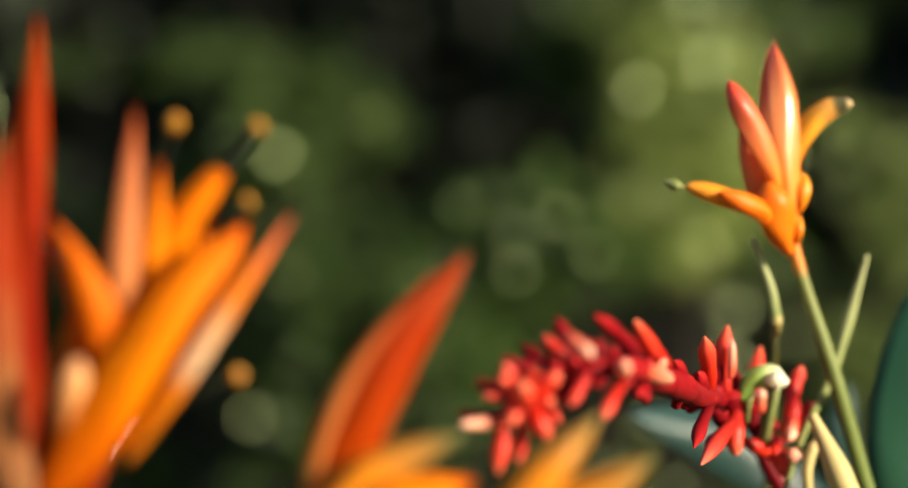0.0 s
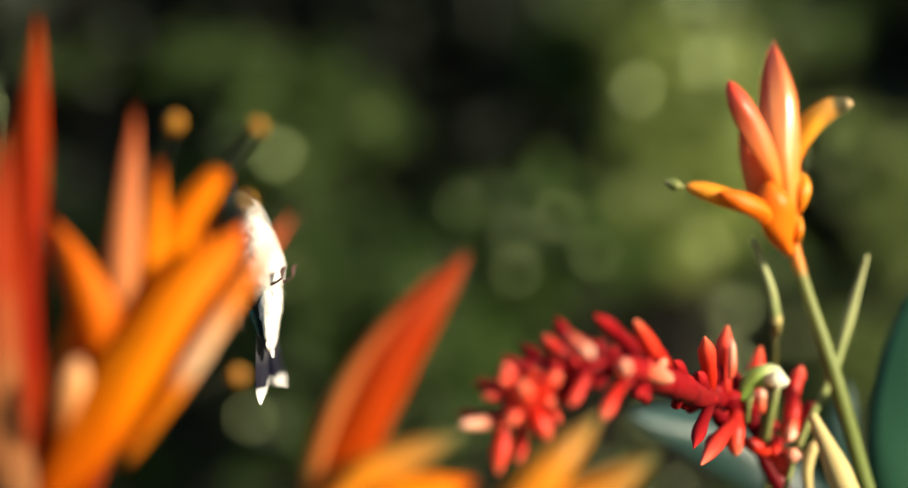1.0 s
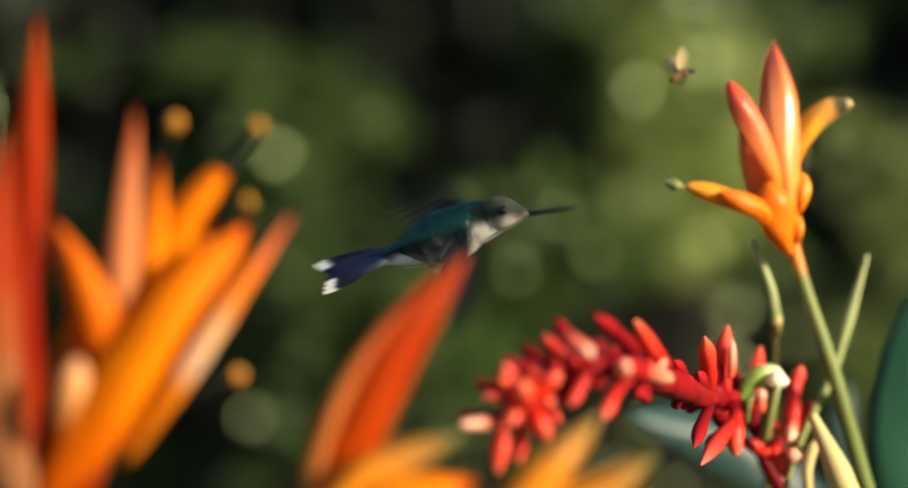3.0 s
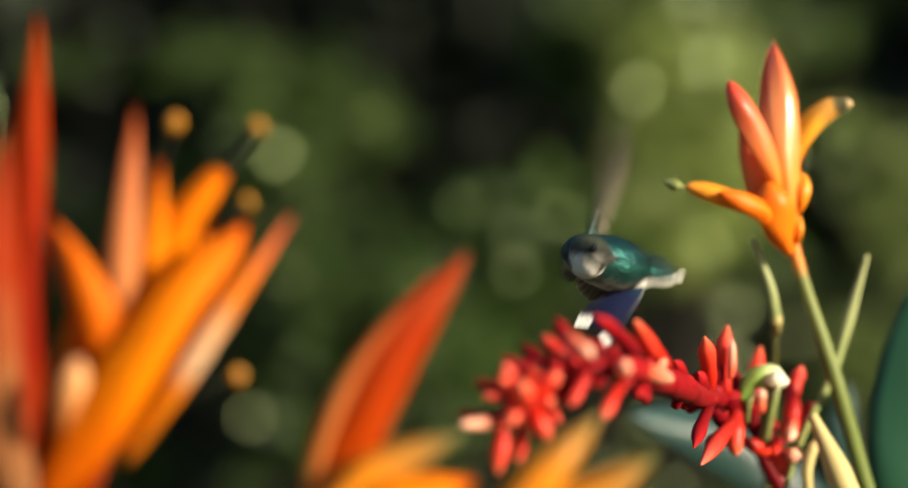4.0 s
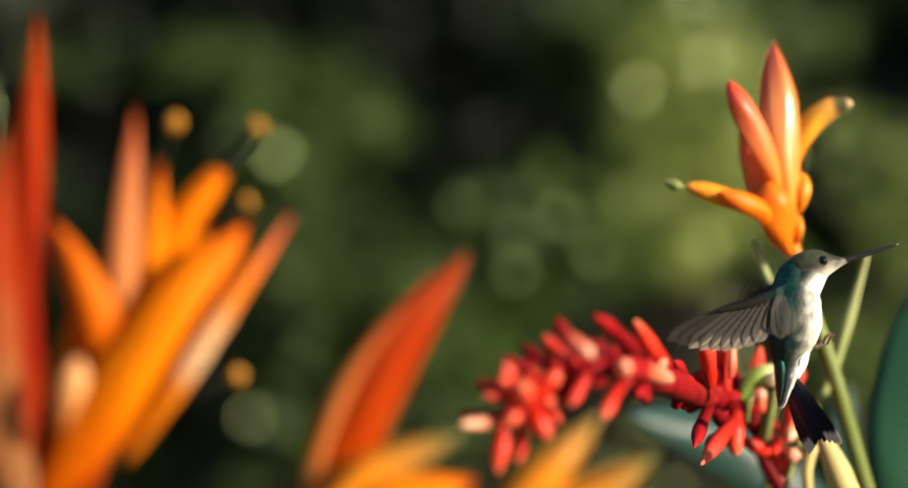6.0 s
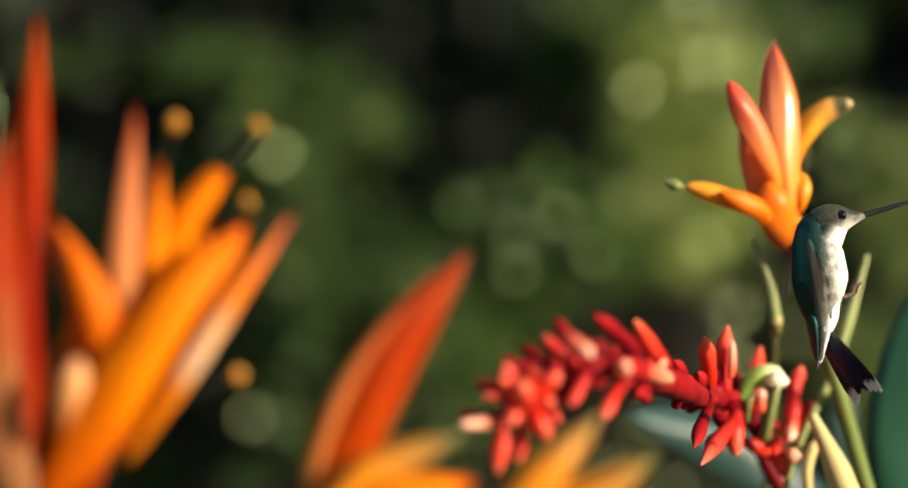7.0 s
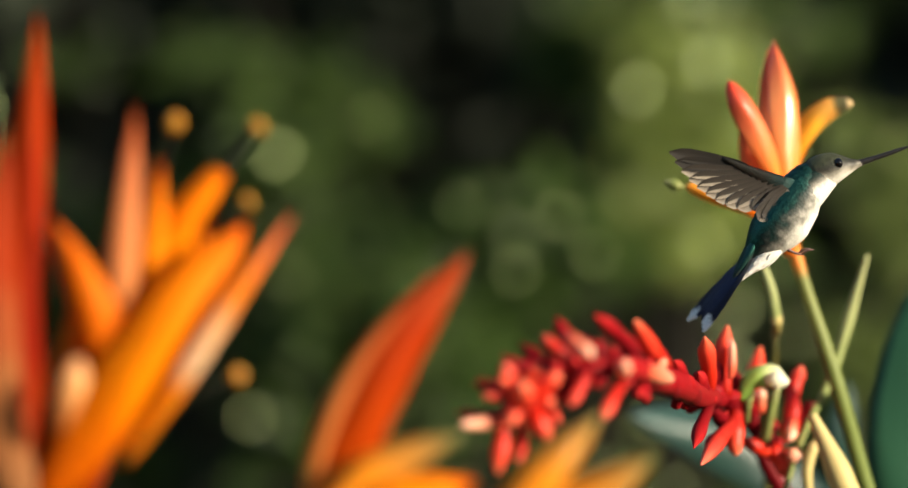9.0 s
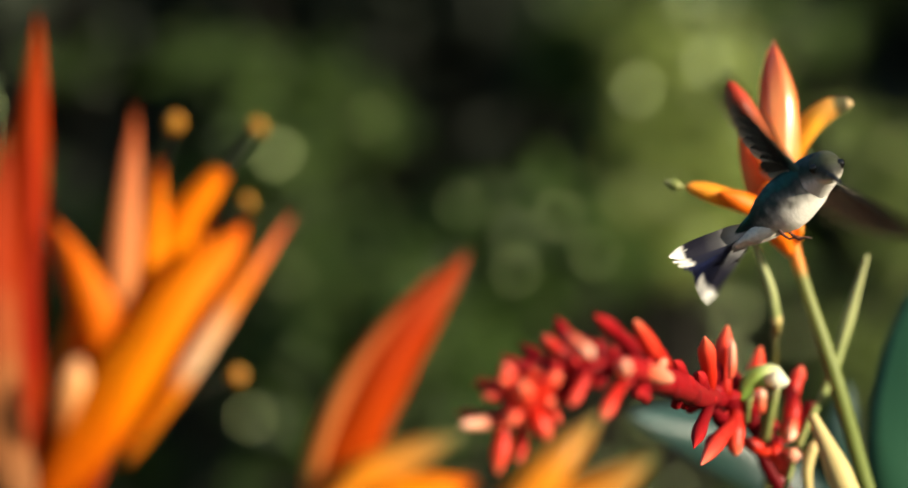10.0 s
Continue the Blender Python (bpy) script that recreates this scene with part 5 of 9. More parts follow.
def motions():
    """The bird hovers from flower to flower; the bee crosses."""
    walk(BIRD, [
        (0.000, pose(-0.1154, 1.3400, 0.9604, -17.0, -79.0, -0.0)), (0.100, pose(-0.1127, 1.3400, 0.9795, -163.2, -84.7, -180.0)),
        (0.200, pose(-0.1107, 1.3400, 0.9783, -163.2, -84.7, -180.0)), (0.300, pose(-0.1086, 1.3400, 0.9758, -158.1, -83.2, -180.0)),
        (0.400, pose(-0.1053, 1.3400, 0.9742, -153.1, -80.6, -180.0)), (0.500, pose(-0.1007, 1.3400, 0.9765, -116.4, -83.2, -180.0)),
        (0.600, pose(-0.0930, 1.3400, 0.9764, -140.4, -75.1, -180.0)), (0.700, pose(-0.0883, 1.3400, 0.9810, -143.4, -70.7, -180.0)),
        (0.800, pose(-0.0834, 1.3400, 0.9877, -151.7, -68.2, -180.0)), (0.900, pose(-0.0812, 1.3400, 0.9876, -167.7, -66.7, -180.0)),
        (1.000, pose(-0.0728, 1.3400, 0.9949, 147.5, -78.8, -180.0)), (1.100, pose(-0.0693, 1.3400, 0.9914, 175.8, -79.6, 105.4)),
        (1.200, pose(-0.0696, 1.3400, 0.9965, -121.7, -80.9, -0.0)), (1.267, pose(-0.0654, 1.3400, 0.9972, 156.5, -73.4, 16.0)),
        (1.300, pose(-0.0612, 1.3400, 0.9980, 105.5, -67.1, -0.0)), (1.400, pose(-0.0645, 1.3400, 0.9980, 52.4, -64.1, 36.4)),
        (1.433, pose(-0.0624, 1.3400, 0.9988, 32.9, -64.7, 21.7)), (1.500, pose(-0.0581, 1.3400, 1.0003, -8.0, -72.0, -6.0)),
        (1.600, pose(-0.0594, 1.3400, 1.0006, -15.3, -74.8, -0.0)), (1.700, pose(-0.0558, 1.3400, 0.9983, -33.5, -74.1, -0.0)),
        (1.800, pose(-0.0510, 1.3400, 0.9974, -41.2, -64.8, -0.0)), (1.867, pose(-0.0489, 1.3400, 0.9986, -0.2, -52.6, -6.4)),
        (1.900, pose(-0.0467, 1.3400, 0.9999, 30.6, -40.7, -0.0)), (2.000, pose(-0.0434, 1.3400, 1.0000, 50.0, -38.0, 14.9)),
        (2.100, pose(-0.0467, 1.3400, 1.0030, 37.5, -41.6, -0.0)), (2.200, pose(-0.0449, 1.3400, 1.0053, 18.0, -42.6, -0.0)),
        (2.300, pose(-0.0353, 1.3400, 1.0062, -41.9, -43.4, -0.0)), (2.400, pose(-0.0318, 1.3400, 1.0093, -54.6, -42.7, -0.0)),
        (2.500, pose(-0.0283, 1.3400, 1.0109, -59.0, -31.9, -0.0)), (2.600, pose(-0.0245, 1.3400, 1.0101, -25.3, -28.1, -0.0)),
        (2.700, pose(-0.0206, 1.3400, 1.0084, 10.9, -23.2, -0.0)), (3.000, pose(-0.0020, 1.3600, 1.0044, 18.6, -19.6, -21.3)),
        (3.200, pose(0.0106, 1.3600, 0.9997, 8.4, -11.2, -46.1)), (3.400, pose(0.0231, 1.3600, 0.9946, 11.0, -20.0, -43.2)),
        (3.500, pose(0.0372, 1.3600, 0.9930, -18.0, -20.3, -88.1)), (3.600, pose(0.0512, 1.3600, 0.9914, -40.2, -39.8, -131.7)),
        (3.800, pose(0.0572, 1.3600, 0.9937, -46.7, -31.7, -144.0)), (3.900, pose(0.0549, 1.3600, 0.9922, -41.8, -21.5, -141.9)),
        (4.000, pose(0.0563, 1.3600, 0.9941, -52.2, -10.0, -144.4)), (4.100, pose(0.0542, 1.3600, 0.9954, -9.2, 24.9, -115.4)),
        (4.200, pose(0.0563, 1.3600, 0.9876, 14.7, -3.9, -50.2)), (4.300, pose(0.0687, 1.3600, 0.9872, 15.8, 0.0, -45.0)),
        (4.400, pose(0.0724, 1.3600, 0.9839, 17.4, -5.2, -40.2)), (4.500, pose(0.0737, 1.3600, 0.9797, 20.4, -20.7, -37.8)),
        (4.600, pose(0.0724, 1.3600, 0.9781, 24.2, -11.5, -20.4)), (4.700, pose(0.0826, 1.3600, 0.9698, 26.7, -31.4, -17.7)),
        (4.800, pose(0.0909, 1.3450, 0.9704, 17.3, -44.9, -14.2)), (4.900, pose(0.0951, 1.3450, 0.9674, 12.2, -64.4, -23.7)),
        (5.000, pose(0.1008, 1.3450, 0.9681, 52.0, -61.0, -52.0)), (5.100, pose(0.1045, 1.3450, 0.9690, 52.5, -56.6, -65.1)),
        (5.200, pose(0.1076, 1.3450, 0.9696, 62.2, -56.7, -65.6)), (5.300, pose(0.1092, 1.3400, 0.9661, 67.1, -58.7, -74.1)),
        (5.400, pose(0.1112, 1.3400, 0.9684, 66.5, -58.6, -73.5)), (5.500, pose(0.1132, 1.3400, 0.9690, 75.5, -58.8, -74.7)),
        (5.600, pose(0.1169, 1.3400, 0.9673, 72.0, -57.3, -67.6)), (5.700, pose(0.1181, 1.3400, 0.9684, 72.3, -58.7, -74.1)),
        (6.000, pose(0.1224, 1.3400, 0.9742, 6.1, -83.4, -0.0)), (6.300, pose(0.1261, 1.3400, 0.9803, 6.2, -85.8, -0.0)),
        (6.600, pose(0.1291, 1.3400, 0.9853, 6.3, -87.8, -0.0)), (6.800, pose(0.1310, 1.3400, 0.9889, 6.3, -88.3, -0.0)),
        (6.900, pose(0.1313, 1.3400, 0.9900, -173.6, -87.8, -180.0)), (7.000, pose(0.1314, 1.3400, 0.9908, -173.6, -88.5, -180.0)),
        (7.100, pose(0.1310, 1.3400, 0.9916, -167.3, -88.1, -180.0)), (7.200, pose(0.1304, 1.3400, 0.9938, 6.2, -85.5, -0.0)),
        (7.300, pose(0.1292, 1.3400, 0.9960, 6.1, -80.5, -0.0)), (7.400, pose(0.1287, 1.3400, 0.9975, 6.0, -76.5, -0.0)),
        (7.500, pose(0.1251, 1.3400, 0.9986, 24.0, -71.0, 0.0)), (7.600, pose(0.1251, 1.3400, 1.0017, 35.1, -58.8, -0.0)),
        (7.700, pose(0.1218, 1.3400, 1.0038, 25.2, -50.8, -0.0)), (7.800, pose(0.1210, 1.3400, 1.0055, 15.8, -45.1, -0.0)),
        (7.900, pose(0.1222, 1.3400, 1.0068, 10.7, -43.9, -0.0)), (8.000, pose(0.1233, 1.3400, 1.0090, 5.3, -41.2, -0.0)),
        (8.100, pose(0.1206, 1.3400, 1.0105, 24.8, -35.9, -0.0)), (8.200, pose(0.1193, 1.3400, 1.0119, 30.3, -32.4, -0.0)),
        (8.300, pose(0.1203, 1.3400, 1.0130, 30.2, -31.0, -0.0)), (8.400, pose(0.1208, 1.3400, 1.0132, 25.9, -32.1, -0.0)),
        (8.500, pose(0.1203, 1.3400, 1.0136, 0.0, -33.9, -0.0)), (8.600, pose(0.1197, 1.3400, 1.0131, 10.5, -37.6, -0.0)),
        (8.700, pose(0.1198, 1.3400, 1.0131, 5.3, -41.0, -0.0)), (8.800, pose(0.1190, 1.3400, 1.0124, 5.4, -44.6, -0.0)),
        (8.900, pose(0.1198, 1.3400, 1.0117, 5.8, -48.6, -0.0)), (9.000, pose(0.1202, 1.3400, 1.0116, 5.4, -53.2, -0.0)),
        (9.100, pose(0.1200, 1.3400, 1.0111, 0.0, -53.8, -0.0)), (9.200, pose(0.1167, 1.3400, 1.0120, 18.2, -54.7, -8.7)),
        (9.300, pose(0.1194, 1.3400, 1.0140, -2.2, -50.3, -7.8)), (9.400, pose(0.1198, 1.3400, 1.0143, -7.2, -54.0, -8.5)),
        (9.500, pose(0.1199, 1.3400, 1.0130, -5.4, -52.4, -0.0)), (9.600, pose(0.1212, 1.3400, 1.0151, -7.1, -46.7, -17.6)),
        (9.700, pose(0.1216, 1.3400, 1.0160, -13.3, -40.7, -20.0)), (9.800, pose(0.1215, 1.3400, 1.0170, -18.3, -40.6, -19.9)),
        (9.900, pose(0.1215, 1.3400, 1.0175, -21.1, -41.8, -20.3)), (10.000, pose(0.1227, 1.3400, 1.0178, -1.9, -37.2, -32.0)),])
    walk(BIRD_HEAD, [
        (0.000, pose(0.0158, 0.0000, 0.0010, -124.5, -62.2, -35.4)), (0.100, pose(0.0158, 0.0000, 0.0010, 117.4, -68.0, 48.4)),
        (0.200, pose(0.0158, 0.0000, 0.0010, 127.0, -62.9, 36.0)), (0.300, pose(0.0158, 0.0000, 0.0010, 114.8, -37.8, 18.2)),
        (0.333, pose(0.0158, 0.0000, 0.0010, 70.7, -21.8, 17.3)), (0.400, pose(0.0158, 0.0000, 0.0010, 29.5, -10.5, 5.4)),
        (0.500, pose(0.0158, 0.0000, 0.0010, 0.0, 3.9, -7.9)), (0.600, pose(0.0158, 0.0000, 0.0010, -0.0, 14.9, -12.7)),
        (0.700, pose(0.0158, 0.0000, 0.0010, 0.0, 27.6, -22.8)), (0.800, pose(0.0158, 0.0000, 0.0010, -19.5, 41.7, -28.6)),
        (0.900, pose(0.0158, 0.0000, 0.0010, -12.4, 53.6, -17.2)), (0.933, pose(0.0158, 0.0000, 0.0010, 59.6, 22.3, 47.4)),
        (1.000, pose(0.0158, 0.0000, 0.0010, 86.2, -34.0, 59.2)), (1.033, pose(0.0158, 0.0000, 0.0010, 151.7, -75.0, 24.0)),
        (1.067, pose(0.0158, 0.0000, 0.0010, -93.2, -46.8, -62.4)), (1.100, pose(0.0158, 0.0000, 0.0010, -62.7, -3.2, -53.4)),
        (1.200, pose(0.0158, 0.0000, 0.0010, -52.1, 30.3, -71.2)), (1.267, pose(0.0158, 0.0000, 0.0010, 21.0, 63.9, 30.3)),
        (1.300, pose(0.0158, 0.0000, 0.0010, 60.4, 15.2, 100.8)), (1.400, pose(0.0158, 0.0000, 0.0010, -3.6, 54.2, 16.2)),
        (1.500, pose(0.0158, 0.0000, 0.0010, -75.5, 24.9, -92.2)), (1.600, pose(0.0158, 0.0000, 0.0010, 34.1, 66.8, 39.7)),
        (1.700, pose(0.0158, 0.0000, 0.0010, 35.2, 44.5, 40.6)), (1.800, pose(0.0158, 0.0000, 0.0010, 23.1, 14.5, 13.1)),
        (1.900, pose(0.0158, 0.0000, 0.0010, -13.2, -23.1, 14.6)), (2.000, pose(0.0158, 0.0000, 0.0010, -26.3, 20.9, 39.2)),
        (2.100, pose(0.0158, 0.0000, 0.0010, -24.9, 18.8, -15.2)), (2.200, pose(0.0158, 0.0000, 0.0010, -16.2, 40.1, -15.9)),
        (2.300, pose(0.0158, 0.0000, 0.0010, 35.1, 32.9, 35.5)), (2.400, pose(0.0158, 0.0000, 0.0010, 42.1, 25.3, 41.8)),
        (2.500, pose(0.0158, 0.0000, 0.0010, 39.8, 15.1, 26.7)), (2.600, pose(0.0158, 0.0000, 0.0010, 16.9, 19.0, 9.3)),
        (2.700, pose(0.0158, 0.0000, 0.0010, -6.8, 10.9, -2.1)), (3.000, pose(0.0158, 0.0000, 0.0010, -13.8, 10.6, -15.1)),
        (3.200, pose(0.0158, 0.0000, 0.0010, -7.1, 12.6, -18.8)), (3.400, pose(0.0158, 0.0000, 0.0010, 0.0, 10.0, 20.0)),
        (3.500, pose(0.0158, 0.0000, 0.0010, 25.5, -8.9, 68.2)), (3.600, pose(0.0158, 0.0000, 0.0010, 31.1, -49.9, 93.7)),
        (3.800, pose(0.0158, 0.0000, 0.0010, 18.3, -61.2, 94.9)), (3.900, pose(0.0158, 0.0000, 0.0010, 2.1, -52.1, 109.0)),
        (4.000, pose(0.0158, 0.0000, 0.0010, -20.0, -46.0, 119.5)), (4.100, pose(0.0158, 0.0000, 0.0010, -25.8, -2.2, 96.7)),
        (4.133, pose(0.0158, 0.0000, 0.0010, -19.4, -5.9, 57.4)), (4.200, pose(0.0158, 0.0000, 0.0010, -9.1, -2.3, -1.7)),
        (4.300, pose(0.0158, 0.0000, 0.0010, -9.4, -8.1, -15.9)), (4.400, pose(0.0158, 0.0000, 0.0010, -11.2, -2.6, -20.5)),
        (4.500, pose(0.0158, 0.0000, 0.0010, -15.4, 18.1, -16.5)), (4.600, pose(0.0158, 0.0000, 0.0010, -12.0, 14.3, 16.2)),
        (4.700, pose(0.0158, 0.0000, 0.0010, -11.9, 26.0, 7.3)), (4.800, pose(0.0158, 0.0000, 0.0010, -7.0, 45.0, 2.9)),
        (4.900, pose(0.0158, 0.0000, 0.0010, 15.3, 61.9, 27.7)), (5.000, pose(0.0158, 0.0000, 0.0010, -10.3, 59.1, 18.5)),
        (5.100, pose(0.0158, 0.0000, 0.0010, 13.7, 64.8, 46.1)), (5.200, pose(0.0158, 0.0000, 0.0010, -1.2, 66.7, 28.7)),
        (5.300, pose(0.0158, 0.0000, 0.0010, 6.3, 61.5, 37.3)), (5.400, pose(0.0158, 0.0000, 0.0010, 6.0, 61.7, 37.0)),
        (5.500, pose(0.0158, 0.0000, 0.0010, -5.7, 66.9, 23.5)), (5.600, pose(0.0158, 0.0000, 0.0010, -10.3, 59.2, 18.4)),
        (5.700, pose(0.0158, 0.0000, 0.0010, -1.1, 62.7, 28.7)), (6.000, pose(0.0158, 0.0000, 0.0010, -13.1, 67.5, -15.1)),
        (6.300, pose(0.0158, 0.0000, 0.0010, -15.0, 69.8, -17.2)), (6.600, pose(0.0158, 0.0000, 0.0010, -16.5, 71.3, -18.9)),
        (6.800, pose(0.0158, 0.0000, 0.0010, -18.5, 72.9, -21.0)), (6.900, pose(0.0158, 0.0000, 0.0010, -24.5, 76.3, -27.5)),
        (7.000, pose(0.0158, 0.0000, 0.0010, -22.5, 75.4, -25.4)), (7.100, pose(0.0158, 0.0000, 0.0010, -35.3, 71.0, -40.7)),
        (7.200, pose(0.0158, 0.0000, 0.0010, -13.6, 68.1, -15.7)), (7.300, pose(0.0158, 0.0000, 0.0010, -11.0, 64.1, -12.7)),
        (7.400, pose(0.0158, 0.0000, 0.0010, -9.2, 60.1, -10.6)), (7.500, pose(0.0158, 0.0000, 0.0010, -18.0, 47.2, -28.8)),
        (7.600, pose(0.0158, 0.0000, 0.0010, -28.9, 34.0, -28.3)), (7.700, pose(0.0158, 0.0000, 0.0010, -19.8, 32.8, -17.7)),
        (7.800, pose(0.0158, 0.0000, 0.0010, -11.8, 30.2, -9.5)), (7.900, pose(0.0158, 0.0000, 0.0010, -7.8, 29.0, -6.0)),
        (8.000, pose(0.0158, 0.0000, 0.0010, -3.8, 26.1, -2.6)), (8.100, pose(0.0158, 0.0000, 0.0010, -16.2, 18.0, -8.6)),
        (8.200, pose(0.0158, 0.0000, 0.0010, -19.2, 13.5, -8.1)), (8.300, pose(0.0158, 0.0000, 0.0010, -19.2, 13.1, -7.8)),
        (8.400, pose(0.0158, 0.0000, 0.0010, -16.5, 14.4, -7.2)), (8.500, pose(0.0158, 0.0000, 0.0010, 0.0, 17.8, 0.0)),
        (8.600, pose(0.0158, 0.0000, 0.0010, -7.0, 20.6, -4.0)), (8.700, pose(0.0158, 0.0000, 0.0010, -3.7, 24.6, -2.4)),
        (8.800, pose(0.0158, 0.0000, 0.0010, -3.8, 27.5, -2.8)), (8.900, pose(0.0158, 0.0000, 0.0010, -4.4, 31.4, -3.5)),
        (9.000, pose(0.0158, 0.0000, 0.0010, -4.4, 36.2, -4.0)), (9.100, pose(0.0158, 0.0000, 0.0010, 0.0, 37.6, 0.0)),
        (9.200, pose(0.0158, 0.0000, 0.0010, -10.3, 42.5, -5.2)), (9.300, pose(0.0158, 0.0000, 0.0010, 9.5, 51.1, 15.4)),
        (9.400, pose(0.0158, 0.0000, 0.0010, -23.1, 58.3, -43.4)), (9.500, pose(0.0158, 0.0000, 0.0010, -52.8, 27.7, -85.8)),
        (9.600, pose(0.0158, 0.0000, 0.0010, -32.4, 43.4, -79.1)), (9.700, pose(0.0158, 0.0000, 0.0010, -26.0, 44.9, -75.3)),
        (9.800, pose(0.0158, 0.0000, 0.0010, -26.0, 47.7, -76.8)), (9.900, pose(0.0158, 0.0000, 0.0010, -27.8, 52.1, -77.7)),
        (10.000, pose(0.0158, 0.0000, 0.0010, -21.5, 31.1, -64.8)),])
    walk(BIRD_NECK, [
        (0.000, pose(0.0085, 0.0000, 0.0004, -70.8, -32.7, -11.3)), (0.033, pose(0.0085, 0.0000, 0.0004, -23.3, -27.2, -2.9)),
        (0.067, pose(0.0085, 0.0000, 0.0004, 23.7, -28.8, 7.2)), (0.100, pose(0.0085, 0.0000, 0.0004, 72.3, -36.5, 12.9)),
        (0.200, pose(0.0085, 0.0000, 0.0004, 72.3, -33.1, 11.3)), (0.300, pose(0.0085, 0.0000, 0.0004, 59.8, -19.4, 8.2)),
        (0.400, pose(0.0085, 0.0000, 0.0004, 15.0, -5.3, 2.7)), (0.500, pose(0.0085, 0.0000, 0.0004, 0.1, 2.0, -4.0)),
        (0.600, pose(0.0085, 0.0000, 0.0004, 0.8, 7.6, -6.3)), (0.700, pose(0.0085, 0.0000, 0.0004, 2.8, 14.3, -10.9)),
        (0.800, pose(0.0085, 0.0000, 0.0004, -4.5, 21.8, -12.4)), (0.900, pose(0.0085, 0.0000, 0.0004, -2.1, 27.5, -6.5)),
        (1.000, pose(0.0085, 0.0000, 0.0004, 46.3, -19.6, 27.0)), (1.067, pose(0.0085, 0.0000, 0.0004, 10.4, -1.4, 2.8)),
        (1.100, pose(0.0085, 0.0000, 0.0004, -29.2, -1.8, -27.1)), (1.200, pose(0.0085, 0.0000, 0.0004, -14.4, 18.7, -33.2)),
        (1.267, pose(0.0085, 0.0000, 0.0004, 2.2, 20.8, 9.4)), (1.300, pose(0.0085, 0.0000, 0.0004, 15.7, 12.0, 50.2)),
        (1.400, pose(0.0085, 0.0000, 0.0004, -6.6, 27.7, 6.1)), (1.500, pose(0.0085, 0.0000, 0.0004, -26.3, 26.1, -34.6)),
        (1.600, pose(0.0085, 0.0000, 0.0004, 4.6, 35.3, 11.2)), (1.700, pose(0.0085, 0.0000, 0.0004, 9.7, 23.9, 17.1)),
        (1.800, pose(0.0085, 0.0000, 0.0004, 10.8, 7.4, 6.5)), (1.900, pose(0.0085, 0.0000, 0.0004, -5.2, -11.8, 7.1)),
        (2.000, pose(0.0085, 0.0000, 0.0004, -13.5, 7.2, 18.6)), (2.100, pose(0.0085, 0.0000, 0.0004, -11.3, 9.6, -7.5)),
        (2.200, pose(0.0085, 0.0000, 0.0004, -5.5, 20.5, -7.0)), (2.300, pose(0.0085, 0.0000, 0.0004, 12.5, 17.5, 16.4)),
        (2.400, pose(0.0085, 0.0000, 0.0004, 16.1, 13.7, 20.1)), (2.500, pose(0.0085, 0.0000, 0.0004, 18.0, 7.9, 13.3)),
        (2.600, pose(0.0085, 0.0000, 0.0004, 7.8, 9.7, 4.6)), (2.700, pose(0.0085, 0.0000, 0.0004, -3.3, 5.5, -1.1)),
        (3.000, pose(0.0085, 0.0000, 0.0004, -6.2, 5.4, -7.6)), (3.200, pose(0.0085, 0.0000, 0.0004, -2.5, 6.5, -9.4)),
        (3.400, pose(0.0085, 0.0000, 0.0004, 0.0, 5.0, 10.0)), (3.500, pose(0.0085, 0.0000, 0.0004, 14.1, -0.6, 34.5)),
        (3.600, pose(0.0085, 0.0000, 0.0004, 26.0, -18.6, 46.2)), (3.800, pose(0.0085, 0.0000, 0.0004, 23.4, -26.6, 42.8)),
        (3.900, pose(0.0085, 0.0000, 0.0004, 16.0, -24.8, 48.3)), (4.000, pose(0.0085, 0.0000, 0.0004, 5.7, -27.2, 51.2)),
        (4.100, pose(0.0085, 0.0000, 0.0004, -12.4, -6.9, 48.2)), (4.133, pose(0.0085, 0.0000, 0.0004, -8.7, -5.4, 28.5)),
        (4.200, pose(0.0085, 0.0000, 0.0004, -4.6, -1.2, -0.8)), (4.300, pose(0.0085, 0.0000, 0.0004, -5.2, -4.1, -8.0)),
        (4.400, pose(0.0085, 0.0000, 0.0004, -5.7, -1.3, -10.4)), (4.500, pose(0.0085, 0.0000, 0.0004, -6.4, 9.3, -8.2)),
        (4.600, pose(0.0085, 0.0000, 0.0004, -7.0, 7.3, 8.1)), (4.700, pose(0.0085, 0.0000, 0.0004, -6.9, 13.2, 3.5)),
        (4.800, pose(0.0085, 0.0000, 0.0004, -4.4, 22.9, 1.2)), (4.900, pose(0.0085, 0.0000, 0.0004, -0.8, 32.1, 9.0)),
        (5.000, pose(0.0085, 0.0000, 0.0004, -11.7, 30.3, 6.4)), (5.100, pose(0.0085, 0.0000, 0.0004, -9.3, 34.8, 13.6)),
        (5.200, pose(0.0085, 0.0000, 0.0004, -11.8, 34.6, 8.2)), (5.300, pose(0.0085, 0.0000, 0.0004, -9.2, 32.5, 12.1)),
        (5.400, pose(0.0085, 0.0000, 0.0004, -9.3, 32.5, 11.9)), (5.500, pose(0.0085, 0.0000, 0.0004, -12.5, 34.5, 6.7)),
        (5.600, pose(0.0085, 0.0000, 0.0004, -11.7, 30.4, 6.3)), (5.700, pose(0.0085, 0.0000, 0.0004, -10.7, 32.6, 9.1)),
